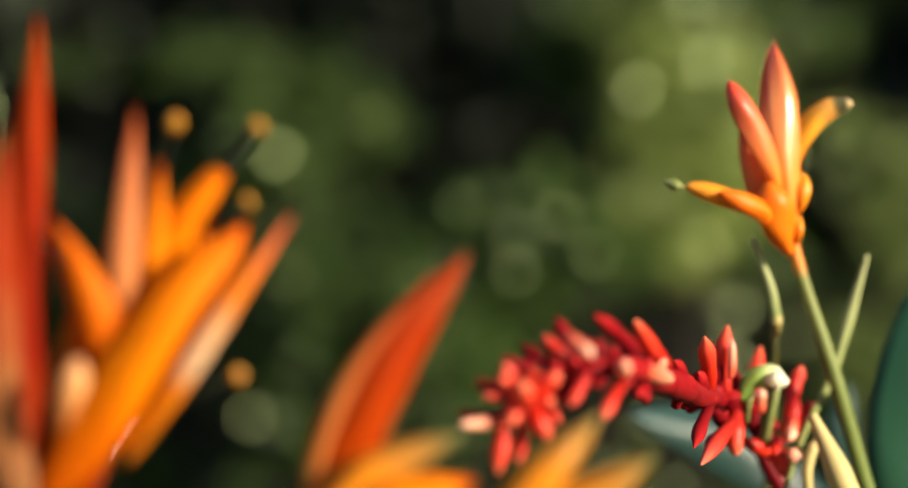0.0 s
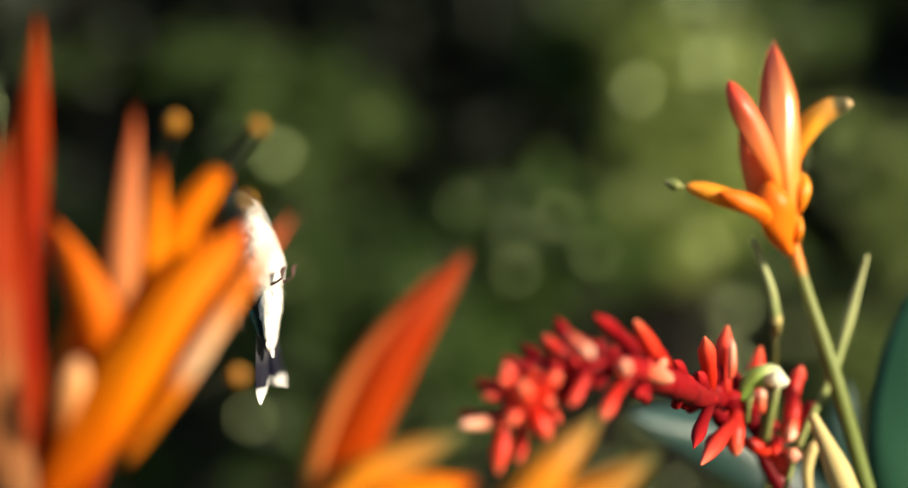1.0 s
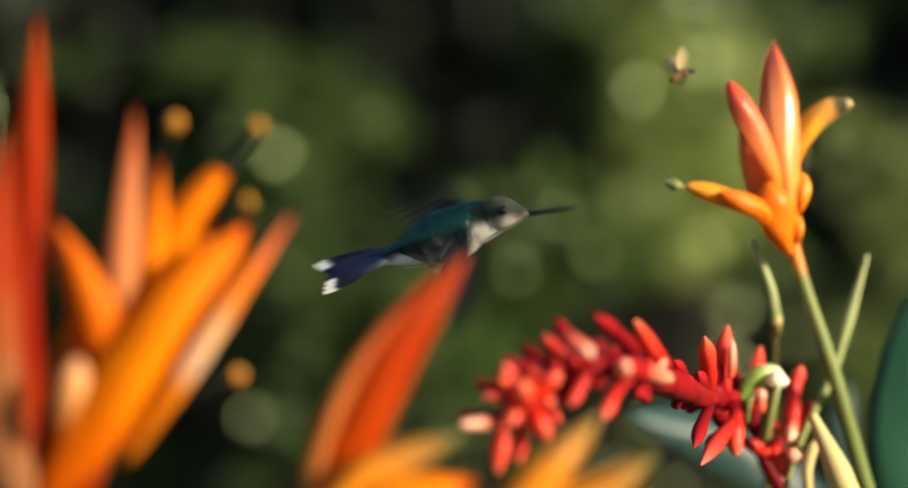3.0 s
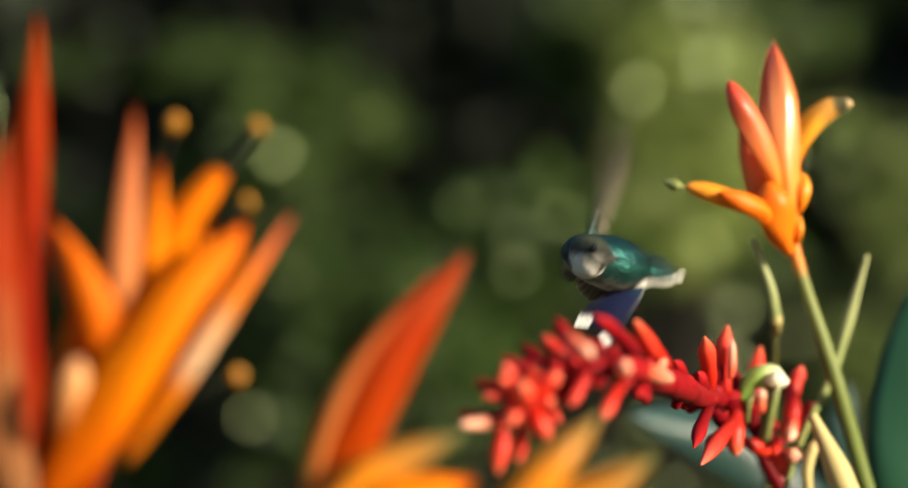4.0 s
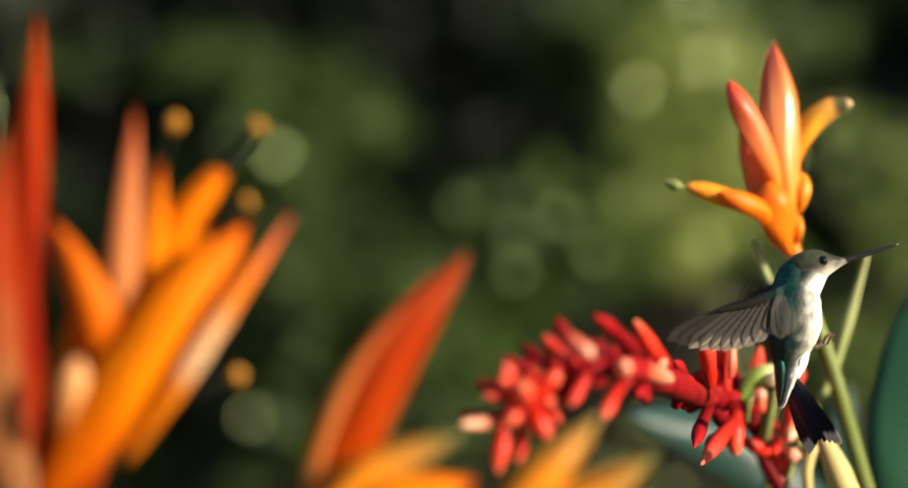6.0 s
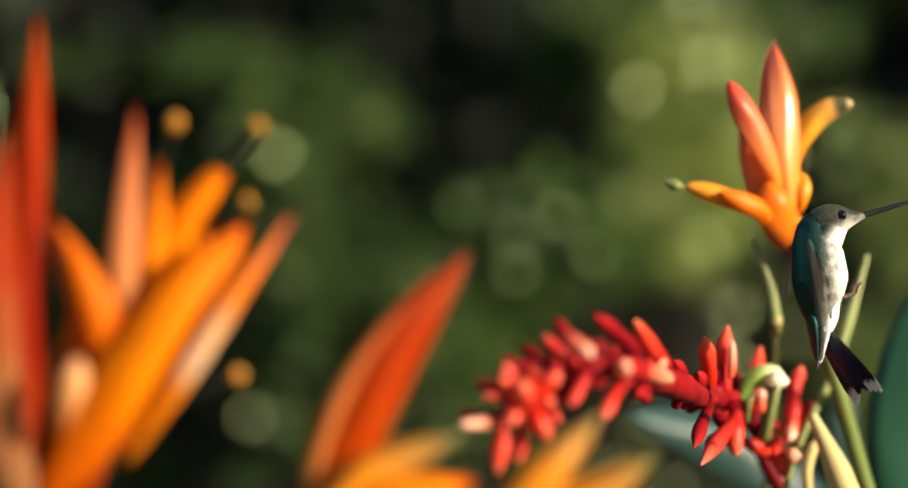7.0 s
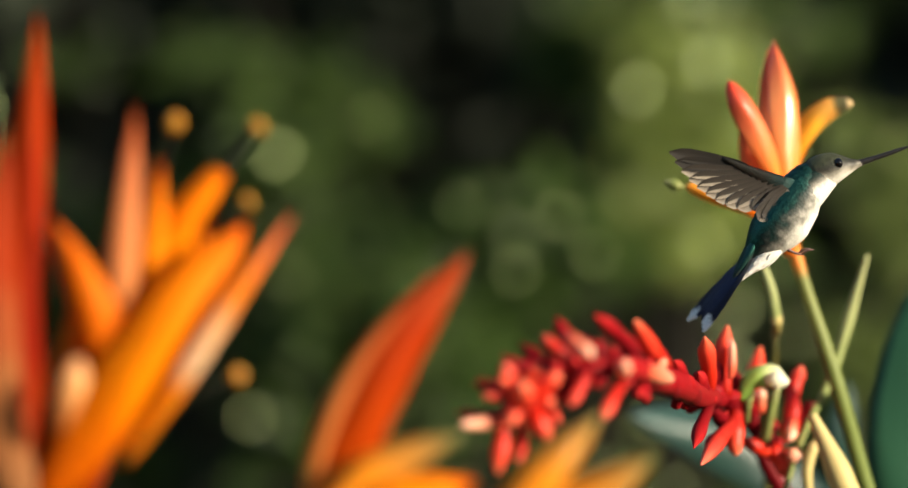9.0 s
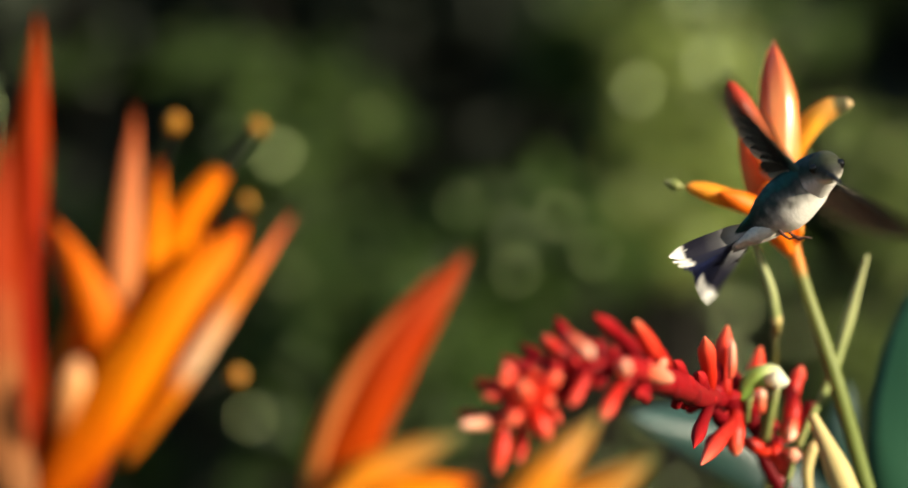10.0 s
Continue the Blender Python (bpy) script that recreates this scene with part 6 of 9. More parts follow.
        (6.000, pose(0.0085, 0.0000, 0.0004, -1.8, 34.5, -4.2)), (6.300, pose(0.0085, 0.0000, 0.0004, -1.8, 35.7, -4.5)),
        (6.600, pose(0.0085, 0.0000, 0.0004, -1.8, 36.5, -4.7)), (6.800, pose(0.0085, 0.0000, 0.0004, -1.8, 37.4, -4.8)),
        (6.900, pose(0.0085, 0.0000, 0.0004, -1.9, 39.3, -5.3)), (7.000, pose(0.0085, 0.0000, 0.0004, -1.9, 38.8, -5.2)),
        (7.100, pose(0.0085, 0.0000, 0.0004, -3.6, 37.4, -9.9)), (7.200, pose(0.0085, 0.0000, 0.0004, -1.8, 34.8, -4.3)),
        (7.300, pose(0.0085, 0.0000, 0.0004, -1.8, 32.7, -3.9)), (7.400, pose(0.0085, 0.0000, 0.0004, -1.8, 30.6, -3.6)),
        (7.500, pose(0.0085, 0.0000, 0.0004, -4.1, 22.1, -9.7)), (7.600, pose(0.0085, 0.0000, 0.0004, -10.4, 17.8, -13.0)),
        (7.700, pose(0.0085, 0.0000, 0.0004, -7.6, 16.8, -8.2)), (7.800, pose(0.0085, 0.0000, 0.0004, -4.8, 15.4, -4.5)),
        (7.900, pose(0.0085, 0.0000, 0.0004, -3.2, 14.7, -2.8)), (8.000, pose(0.0085, 0.0000, 0.0004, -1.6, 13.2, -1.3)),
        (8.100, pose(0.0085, 0.0000, 0.0004, -7.5, 9.2, -4.3)), (8.200, pose(0.0085, 0.0000, 0.0004, -9.2, 6.9, -4.0)),
        (8.300, pose(0.0085, 0.0000, 0.0004, -9.2, 6.7, -3.9)), (8.400, pose(0.0085, 0.0000, 0.0004, -7.9, 7.3, -3.6)),
        (8.500, pose(0.0085, 0.0000, 0.0004, 0.0, 9.0, 0.0)), (8.600, pose(0.0085, 0.0000, 0.0004, -3.2, 10.4, -2.0)),
        (8.700, pose(0.0085, 0.0000, 0.0004, -1.6, 12.5, -1.2)), (8.800, pose(0.0085, 0.0000, 0.0004, -1.6, 13.9, -1.3)),
        (8.900, pose(0.0085, 0.0000, 0.0004, -1.7, 16.0, -1.7)), (9.000, pose(0.0085, 0.0000, 0.0004, -1.6, 18.4, -1.8)),
        (9.100, pose(0.0085, 0.0000, 0.0004, 0.0, 19.1, 0.0)), (9.200, pose(0.0085, 0.0000, 0.0004, -4.4, 21.6, -2.3)),
        (9.300, pose(0.0085, 0.0000, 0.0004, 1.2, 26.1, 6.0)), (9.400, pose(0.0085, 0.0000, 0.0004, 0.9, 31.3, -14.9)),
        (9.500, pose(0.0085, 0.0000, 0.0004, -16.7, 21.9, -33.2)), (9.600, pose(0.0085, 0.0000, 0.0004, 1.6, 27.6, -32.7)),
        (9.700, pose(0.0085, 0.0000, 0.0004, 4.2, 27.8, -30.8)), (9.800, pose(0.0085, 0.0000, 0.0004, 5.8, 29.6, -30.2)),
        (9.900, pose(0.0085, 0.0000, 0.0004, 7.3, 32.1, -28.6)), (10.000, pose(0.0085, 0.0000, 0.0004, -0.8, 18.5, -30.1)),])
    walk(BIRD_TAIL, [
        (0.000, pose(-0.0190, 0.0000, 0.0004, -80.6, -68.8, -128.1)), (0.100, pose(-0.0190, 0.0000, 0.0004, -20.0, -23.5, 172.5)),
        (0.200, pose(-0.0190, 0.0000, 0.0004, -20.0, -23.2, 172.6)), (0.300, pose(-0.0190, 0.0000, 0.0004, -18.4, -19.1, 172.0)),
        (0.400, pose(-0.0190, 0.0000, 0.0004, -16.9, -9.3, 175.2)), (0.500, pose(-0.0190, 0.0000, 0.0004, -10.1, 46.0, 152.3)),
        (0.600, pose(-0.0190, 0.0000, 0.0004, -13.8, 0.7, -179.4)), (0.700, pose(-0.0190, 0.0000, 0.0004, -14.6, 7.6, -174.3)),
        (0.800, pose(-0.0190, 0.0000, 0.0004, -16.6, 8.8, -175.2)), (0.900, pose(-0.0190, 0.0000, 0.0004, -19.9, 6.5, -178.6)),
        (1.000, pose(-0.0190, 0.0000, 0.0004, 0.0, -15.3, 166.0)), (1.100, pose(-0.0190, 0.0000, 0.0004, -0.0, -12.5, -166.8)),
        (1.200, pose(-0.0190, 0.0000, 0.0004, 0.0, 9.5, -164.3)), (1.300, pose(-0.0190, 0.0000, 0.0004, 4.3, 3.2, 168.4)),
        (1.400, pose(-0.0190, 0.0000, 0.0004, -1.4, 14.8, 176.8)), (1.500, pose(-0.0190, 0.0000, 0.0004, -62.0, 18.8, 180.0)),
        (1.600, pose(-0.0190, 0.0000, 0.0004, -25.0, 20.9, 174.0)), (1.700, pose(-0.0190, 0.0000, 0.0004, 0.0, 46.9, -150.4)),
        (1.800, pose(-0.0190, 0.0000, 0.0004, 0.0, 53.5, -114.3)), (1.867, pose(-0.0190, 0.0000, 0.0004, -17.5, 29.5, -152.6)),
        (1.900, pose(-0.0190, 0.0000, 0.0004, -16.0, 2.4, -178.6)), (2.000, pose(-0.0190, 0.0000, 0.0004, 19.6, 30.0, -149.4)),
        (2.100, pose(-0.0190, 0.0000, 0.0004, -14.3, 7.9, -173.9)), (2.200, pose(-0.0190, 0.0000, 0.0004, -18.9, 10.7, -176.5)),
        (2.267, pose(-0.0190, 0.0000, 0.0004, -50.6, 22.5, -163.8)), (2.300, pose(-0.0190, 0.0000, 0.0004, -83.6, 38.9, -159.2)),
        (2.400, pose(-0.0190, 0.0000, 0.0004, -116.2, 21.1, 169.5)), (2.500, pose(-0.0190, 0.0000, 0.0004, -110.8, 33.9, -168.1)),
        (2.600, pose(-0.0190, 0.0000, 0.0004, -82.2, 6.1, 177.1)), (2.700, pose(-0.0190, 0.0000, 0.0004, -20.1, 0.5, -179.9)),
        (3.000, pose(-0.0190, 0.0000, 0.0004, -20.2, -3.8, -160.3)), (3.200, pose(-0.0190, 0.0000, 0.0004, 2.5, -0.8, 128.7)),
        (3.400, pose(-0.0190, 0.0000, 0.0004, 20.7, -0.3, 64.2)), (3.467, pose(-0.0190, 0.0000, 0.0004, 13.5, -9.8, 123.6)),
        (3.533, pose(-0.0190, 0.0000, 0.0004, 1.5, -8.3, -175.8)), (3.600, pose(-0.0190, 0.0000, 0.0004, -3.2, 2.6, -116.9)),
        (3.667, pose(-0.0190, 0.0000, 0.0004, -3.2, -0.4, -176.8)), (3.733, pose(-0.0190, 0.0000, 0.0004, -0.6, -1.9, 123.3)),
        (3.800, pose(-0.0190, 0.0000, 0.0004, 1.9, -0.4, 63.4)), (3.900, pose(-0.0190, 0.0000, 0.0004, 1.3, 4.1, 56.2)),
        (4.000, pose(-0.0190, 0.0000, 0.0004, 0.7, 54.5, 47.5)), (4.100, pose(-0.0190, 0.0000, 0.0004, -3.1, 63.4, 16.6)),
        (4.167, pose(-0.0190, 0.0000, 0.0004, 20.1, 19.3, 43.6)), (4.200, pose(-0.0190, 0.0000, 0.0004, 23.0, -27.6, 53.8)),
        (4.300, pose(-0.0190, 0.0000, 0.0004, 7.7, -24.4, 113.2)), (4.400, pose(-0.0190, 0.0000, 0.0004, 7.8, -20.1, 107.7)),
        (4.500, pose(-0.0190, 0.0000, 0.0004, 25.9, -38.3, 38.4)), (4.533, pose(-0.0190, 0.0000, 0.0004, -8.1, -40.6, 105.4)),
        (4.567, pose(-0.0190, 0.0000, 0.0004, -25.1, -18.9, 159.1)), (4.600, pose(-0.0190, 0.0000, 0.0004, -18.6, 6.4, -156.7)),
        (4.700, pose(-0.0190, 0.0000, 0.0004, -27.3, 50.2, -159.3)), (4.800, pose(-0.0190, 0.0000, 0.0004, -29.7, 52.7, -160.6)),
        (4.867, pose(-0.0190, 0.0000, 0.0004, 13.0, 51.1, -172.5)), (4.900, pose(-0.0190, 0.0000, 0.0004, 56.4, 55.0, 176.8)),
        (5.000, pose(-0.0190, 0.0000, 0.0004, 6.4, 23.9, 125.9)), (5.100, pose(-0.0190, 0.0000, 0.0004, 56.5, 38.1, -155.5)),
        (5.200, pose(-0.0190, 0.0000, 0.0004, 62.7, 32.2, -149.6)), (5.300, pose(-0.0190, 0.0000, 0.0004, 60.2, 39.5, -153.1)),
        (5.400, pose(-0.0190, 0.0000, 0.0004, 67.1, 41.8, -127.5)), (5.500, pose(-0.0190, 0.0000, 0.0004, 68.6, 33.3, -124.5)),
        (5.600, pose(-0.0190, 0.0000, 0.0004, 69.9, 22.3, -123.5)), (5.700, pose(-0.0190, 0.0000, 0.0004, 60.6, 23.0, -149.7)),
        (5.867, pose(-0.0190, 0.0000, 0.0004, 20.1, 32.5, -160.2)), (6.000, pose(-0.0190, 0.0000, 0.0004, -24.1, 33.1, -176.0)),
        (6.300, pose(-0.0190, 0.0000, 0.0004, -23.5, 30.2, -176.4)), (6.600, pose(-0.0190, 0.0000, 0.0004, -23.4, 29.9, -176.4)),
        (6.800, pose(-0.0190, 0.0000, 0.0004, -23.3, 29.3, -176.5)), (6.900, pose(-0.0190, 0.0000, 0.0004, -23.0, 27.9, -176.6)),
        (7.000, pose(-0.0190, 0.0000, 0.0004, -24.1, 33.4, -175.8)), (7.100, pose(-0.0190, 0.0000, 0.0004, -22.4, 33.6, -171.4)),
        (7.200, pose(-0.0190, 0.0000, 0.0004, -22.3, 22.7, -177.4)), (7.300, pose(-0.0190, 0.0000, 0.0004, -22.1, 20.8, -177.7)),
        (7.400, pose(-0.0190, 0.0000, 0.0004, -21.9, 19.0, -177.9)), (7.500, pose(-0.0190, 0.0000, 0.0004, -13.0, 13.3, -167.5)),
        (7.600, pose(-0.0190, 0.0000, 0.0004, -14.9, 14.0, -169.9)), (7.700, pose(-0.0190, 0.0000, 0.0004, -17.2, 6.7, -176.8)),
        (7.800, pose(-0.0190, 0.0000, 0.0004, -19.2, 6.4, -178.2)), (7.900, pose(-0.0190, 0.0000, 0.0004, -20.1, 1.9, -179.6)),
        (8.000, pose(-0.0190, 0.0000, 0.0004, -21.2, -7.9, 179.3)), (8.100, pose(-0.0190, 0.0000, 0.0004, -17.3, -1.8, 179.1)),
        (8.200, pose(-0.0190, 0.0000, 0.0004, -16.1, -5.1, 177.0)), (8.300, pose(-0.0190, 0.0000, 0.0004, -16.1, -7.1, 175.8)),
        (8.400, pose(-0.0190, 0.0000, 0.0004, -17.1, -7.0, 176.6)), (8.500, pose(-0.0190, 0.0000, 0.0004, -22.3, -12.5, 180.0)),
        (8.600, pose(-0.0190, 0.0000, 0.0004, -20.6, -13.9, 177.4)), (8.700, pose(-0.0190, 0.0000, 0.0004, -21.2, -7.5, 179.3)),
        (8.800, pose(-0.0190, 0.0000, 0.0004, -21.1, -6.2, 179.4)), (8.900, pose(-0.0190, 0.0000, 0.0004, -20.9, -1.9, 179.8)),
        (9.000, pose(-0.0190, 0.0000, 0.0004, -21.0, -1.5, 179.9)), (9.100, pose(-0.0190, 0.0000, 0.0004, -21.9, 6.5, 180.0)),
        (9.200, pose(-0.0190, 0.0000, 0.0004, -20.2, 8.5, -173.2)), (9.300, pose(-0.0190, 0.0000, 0.0004, -23.3, 12.7, -176.8)),
        (9.400, pose(-0.0190, 0.0000, 0.0004, -23.8, 12.4, -178.0)), (9.500, pose(-0.0190, 0.0000, 0.0004, -15.8, 5.9, 131.3)),
        (9.600, pose(-0.0190, 0.0000, 0.0004, -24.0, 10.8, -171.2)), (9.700, pose(-0.0190, 0.0000, 0.0004, 0.0, 3.6, -165.1)),
        (9.800, pose(-0.0190, 0.0000, 0.0004, -0.0, 5.2, -165.6)), (9.900, pose(-0.0190, 0.0000, 0.0004, 24.8, 10.0, -168.7)),
        (10.000, pose(-0.0190, 0.0000, 0.0004, 30.4, 6.3, -155.6)),])
    walk(WING_L, [
        (0.000, pose(0.0085, 0.0055, 0.0030, 169.2, -35.2, 84.9)), (0.033, pose(0.0085, 0.0055, 0.0030, 163.5, -23.2, 49.8)),
        (0.067, pose(0.0085, 0.0055, 0.0030, 138.8, -18.0, 42.3)), (0.100, pose(0.0085, 0.0055, 0.0030, 141.2, -20.4, 51.0)),
        (0.133, pose(0.0085, 0.0055, 0.0030, 143.2, -23.1, 59.7)), (0.167, pose(0.0085, 0.0055, 0.0030, 162.6, -16.6, 117.0)),
        (0.200, pose(0.0085, 0.0055, 0.0030, 164.4, -3.8, 78.7)), (0.233, pose(0.0085, 0.0055, 0.0030, 163.3, -38.1, 83.4)),
        (0.267, pose(0.0085, 0.0055, 0.0030, 39.4, -70.4, -138.5)), (0.300, pose(0.0085, 0.0055, 0.0030, 17.7, -32.7, -100.9)),
        (0.333, pose(0.0085, 0.0055, 0.0030, 19.6, -19.9, -63.8)), (0.367, pose(0.0085, 0.0055, 0.0030, 14.8, -29.4, -43.7)),
        (0.400, pose(0.0085, 0.0055, 0.0030, 7.0, -40.7, -77.1)), (0.433, pose(0.0085, 0.0055, 0.0030, 26.1, -18.0, -62.3)),
        (0.467, pose(0.0085, 0.0055, 0.0030, 28.9, -14.7, -10.7)), (0.500, pose(0.0085, 0.0055, 0.0030, 33.3, -14.8, 40.6)),
        (0.533, pose(0.0085, 0.0055, 0.0030, 79.3, -2.4, 56.3)), (0.567, pose(0.0085, 0.0055, 0.0030, 126.4, -5.2, 76.1)),
        (0.600, pose(0.0085, 0.0055, 0.0030, 119.3, 5.7, 38.2)), (0.633, pose(0.0085, 0.0055, 0.0030, 106.9, 9.9, -1.4)),
        (0.667, pose(0.0085, 0.0055, 0.0030, 129.7, 22.8, 12.0)), (0.700, pose(0.0085, 0.0055, 0.0030, 141.3, 15.7, 53.7)),
        (0.733, pose(0.0085, 0.0055, 0.0030, 145.1, 3.3, 92.3)), (0.767, pose(0.0085, 0.0055, 0.0030, 160.8, 13.7, 116.8)),
        (0.800, pose(0.0085, 0.0055, 0.0030, 162.7, 26.5, 79.6)), (0.833, pose(0.0085, 0.0055, 0.0030, 154.7, 37.6, 37.4)),
        (0.867, pose(0.0085, 0.0055, 0.0030, 154.8, 12.4, 30.1)), (0.900, pose(0.0085, 0.0055, 0.0030, 164.2, -0.7, 78.6)),
        (0.933, pose(0.0085, 0.0055, 0.0030, 160.7, -16.4, 126.6)), (0.967, pose(0.0085, 0.0055, 0.0030, 124.6, -65.9, -174.3)),
        (1.000, pose(0.0085, 0.0055, 0.0030, 153.8, -57.4, 112.3)), (1.033, pose(0.0085, 0.0055, 0.0030, 153.3, -41.3, 65.2)),
        (1.067, pose(0.0085, 0.0055, 0.0030, 178.8, -60.3, 22.0)), (1.100, pose(0.0085, 0.0055, 0.0030, -141.6, -71.1, 42.7)),
        (1.133, pose(0.0085, 0.0055, 0.0030, -174.5, -61.6, 100.3)), (1.167, pose(0.0085, 0.0055, 0.0030, 168.3, 7.6, 116.6)),
        (1.200, pose(0.0085, 0.0055, 0.0030, 170.8, 35.1, 107.4)), (1.233, pose(0.0085, 0.0055, 0.0030, 170.3, 48.1, 69.1)),
        (1.267, pose(0.0085, 0.0055, 0.0030, -160.6, 65.0, 113.5)), (1.300, pose(0.0085, 0.0055, 0.0030, 179.9, 52.4, 144.3)),
        (1.333, pose(0.0085, 0.0055, 0.0030, 156.8, 46.6, 174.1)), (1.367, pose(0.0085, 0.0055, 0.0030, 151.1, -9.1, 147.3)),
        (1.400, pose(0.0085, 0.0055, 0.0030, 159.1, 1.1, 108.8)), (1.433, pose(0.0085, 0.0055, 0.0030, 166.7, -5.4, 78.9)),
        (1.467, pose(0.0085, 0.0055, 0.0030, -120.6, -30.0, 39.0)), (1.500, pose(0.0085, 0.0055, 0.0030, -138.0, -80.6, 88.5)),
        (1.533, pose(0.0085, 0.0055, 0.0030, 158.2, -57.1, 170.9)), (1.567, pose(0.0085, 0.0055, 0.0030, 115.1, -53.6, -164.2)),
        (1.600, pose(0.0085, 0.0055, 0.0030, 167.2, -37.9, 91.6)), (1.633, pose(0.0085, 0.0055, 0.0030, 158.1, -20.6, 39.0)),
        (1.667, pose(0.0085, 0.0055, 0.0030, 158.6, -40.6, 43.5)), (1.700, pose(0.0085, 0.0055, 0.0030, 169.6, -58.3, 92.2)),
        (1.733, pose(0.0085, 0.0055, 0.0030, 136.9, -72.0, 179.4)), (1.767, pose(0.0085, 0.0055, 0.0030, 13.9, -39.2, -64.6)),
        (1.800, pose(0.0085, 0.0055, 0.0030, 11.0, -48.8, -91.0)), (1.833, pose(0.0085, 0.0055, 0.0030, 8.0, -64.6, -110.7)),
        (1.867, pose(0.0085, 0.0055, 0.0030, 177.6, -57.3, 38.5)), (1.900, pose(0.0085, 0.0055, 0.0030, -176.1, -53.6, 53.4)),
        (1.933, pose(0.0085, 0.0055, 0.0030, -179.6, -60.6, 94.4)), (1.967, pose(0.0085, 0.0055, 0.0030, 157.9, 17.9, 129.6)),
        (2.000, pose(0.0085, 0.0055, 0.0030, 160.9, 32.7, 95.8)), (2.033, pose(0.0085, 0.0055, 0.0030, 157.6, 45.4, 42.5)),
        (2.067, pose(0.0085, 0.0055, 0.0030, 153.2, 25.1, 37.9)), (2.100, pose(0.0085, 0.0055, 0.0030, 161.4, 16.8, 76.8)),
        (2.133, pose(0.0085, 0.0055, 0.0030, 160.1, 3.9, 114.5)), (2.167, pose(0.0085, 0.0055, 0.0030, 162.3, -23.4, 126.1)),
        (2.200, pose(0.0085, 0.0055, 0.0030, 166.2, -10.9, 87.0)), (2.233, pose(0.0085, 0.0055, 0.0030, 161.4, 1.1, 49.5)),
        (2.267, pose(0.0085, 0.0055, 0.0030, 127.2, -37.5, -3.4)), (2.300, pose(0.0085, 0.0055, 0.0030, 154.6, -45.5, 45.1)),
        (2.333, pose(0.0085, 0.0055, 0.0030, -179.0, -70.3, 74.2)), (2.367, pose(0.0085, 0.0055, 0.0030, 3.5, -43.1, -67.1)),
        (2.400, pose(0.0085, 0.0055, 0.0030, 12.3, -33.6, -69.3)), (2.433, pose(0.0085, 0.0055, 0.0030, 9.4, -41.6, -82.4)),
        (2.467, pose(0.0085, 0.0055, 0.0030, 139.8, -78.3, 95.5)), (2.500, pose(0.0085, 0.0055, 0.0030, 141.2, -79.2, 105.6)),
        (2.533, pose(0.0085, 0.0055, 0.0030, 111.1, -84.5, 154.3)), (2.567, pose(0.0085, 0.0055, 0.0030, 154.1, -48.3, 136.3)),
        (2.600, pose(0.0085, 0.0055, 0.0030, 160.8, -39.8, 103.2)), (2.633, pose(0.0085, 0.0055, 0.0030, 160.6, -30.0, 74.9)),
        (2.667, pose(0.0085, 0.0055, 0.0030, -166.6, -63.4, 20.4)), (2.700, pose(0.0085, 0.0055, 0.0030, -133.2, -70.1, 32.3)),
        (2.733, pose(0.0085, 0.0055, 0.0030, -135.6, -82.0, 69.3)), (2.767, pose(0.0085, 0.0055, 0.0030, 168.4, -57.9, 55.8)),
        (2.800, pose(0.0085, 0.0055, 0.0030, 143.4, -73.7, 148.9)), (2.833, pose(0.0085, 0.0055, 0.0030, 151.0, -45.6, 74.4)),
        (2.867, pose(0.0085, 0.0055, 0.0030, 128.2, -57.8, 162.5)), (2.900, pose(0.0085, 0.0055, 0.0030, 141.7, -31.1, 85.1)),
        (2.933, pose(0.0085, 0.0055, 0.0030, 122.5, -41.3, 166.6)), (2.967, pose(0.0085, 0.0055, 0.0030, 136.3, -15.7, 92.1)),
        (3.000, pose(0.0085, 0.0055, 0.0030, 129.9, -18.6, 130.0)), (3.033, pose(0.0085, 0.0055, 0.0030, 119.2, -27.6, 169.3)),
        (3.067, pose(0.0085, 0.0055, 0.0030, 135.6, -14.1, 95.4)), (3.100, pose(0.0085, 0.0055, 0.0030, 119.1, -33.6, 171.9)),
        (3.133, pose(0.0085, 0.0055, 0.0030, 136.8, -20.5, 95.7)), (3.167, pose(0.0085, 0.0055, 0.0030, 118.7, -39.6, 174.7)),
        (3.200, pose(0.0085, 0.0055, 0.0030, 132.2, -37.6, 133.2)), (3.233, pose(0.0085, 0.0055, 0.0030, 123.4, -44.4, 171.3)),
        (3.267, pose(0.0085, 0.0055, 0.0030, 145.4, -27.7, 87.0)), (3.300, pose(0.0085, 0.0055, 0.0030, 134.5, -47.0, 160.4)),
        (3.333, pose(0.0085, 0.0055, 0.0030, 152.9, -27.5, 77.9)), (3.367, pose(0.0085, 0.0055, 0.0030, 146.5, -48.0, 148.6)),
        (3.400, pose(0.0085, 0.0055, 0.0030, 161.2, -37.9, 102.6)), (3.433, pose(0.0085, 0.0055, 0.0030, 159.0, -31.1, 132.5)),
        (3.467, pose(0.0085, 0.0055, 0.0030, 162.0, 8.5, 56.6)), (3.500, pose(0.0085, 0.0055, 0.0030, 162.0, 3.6, 119.4)),
        (3.533, pose(0.0085, 0.0055, 0.0030, 154.6, 42.8, 41.0)), (3.567, pose(0.0085, 0.0055, 0.0030, 156.3, 38.0, 105.0)),
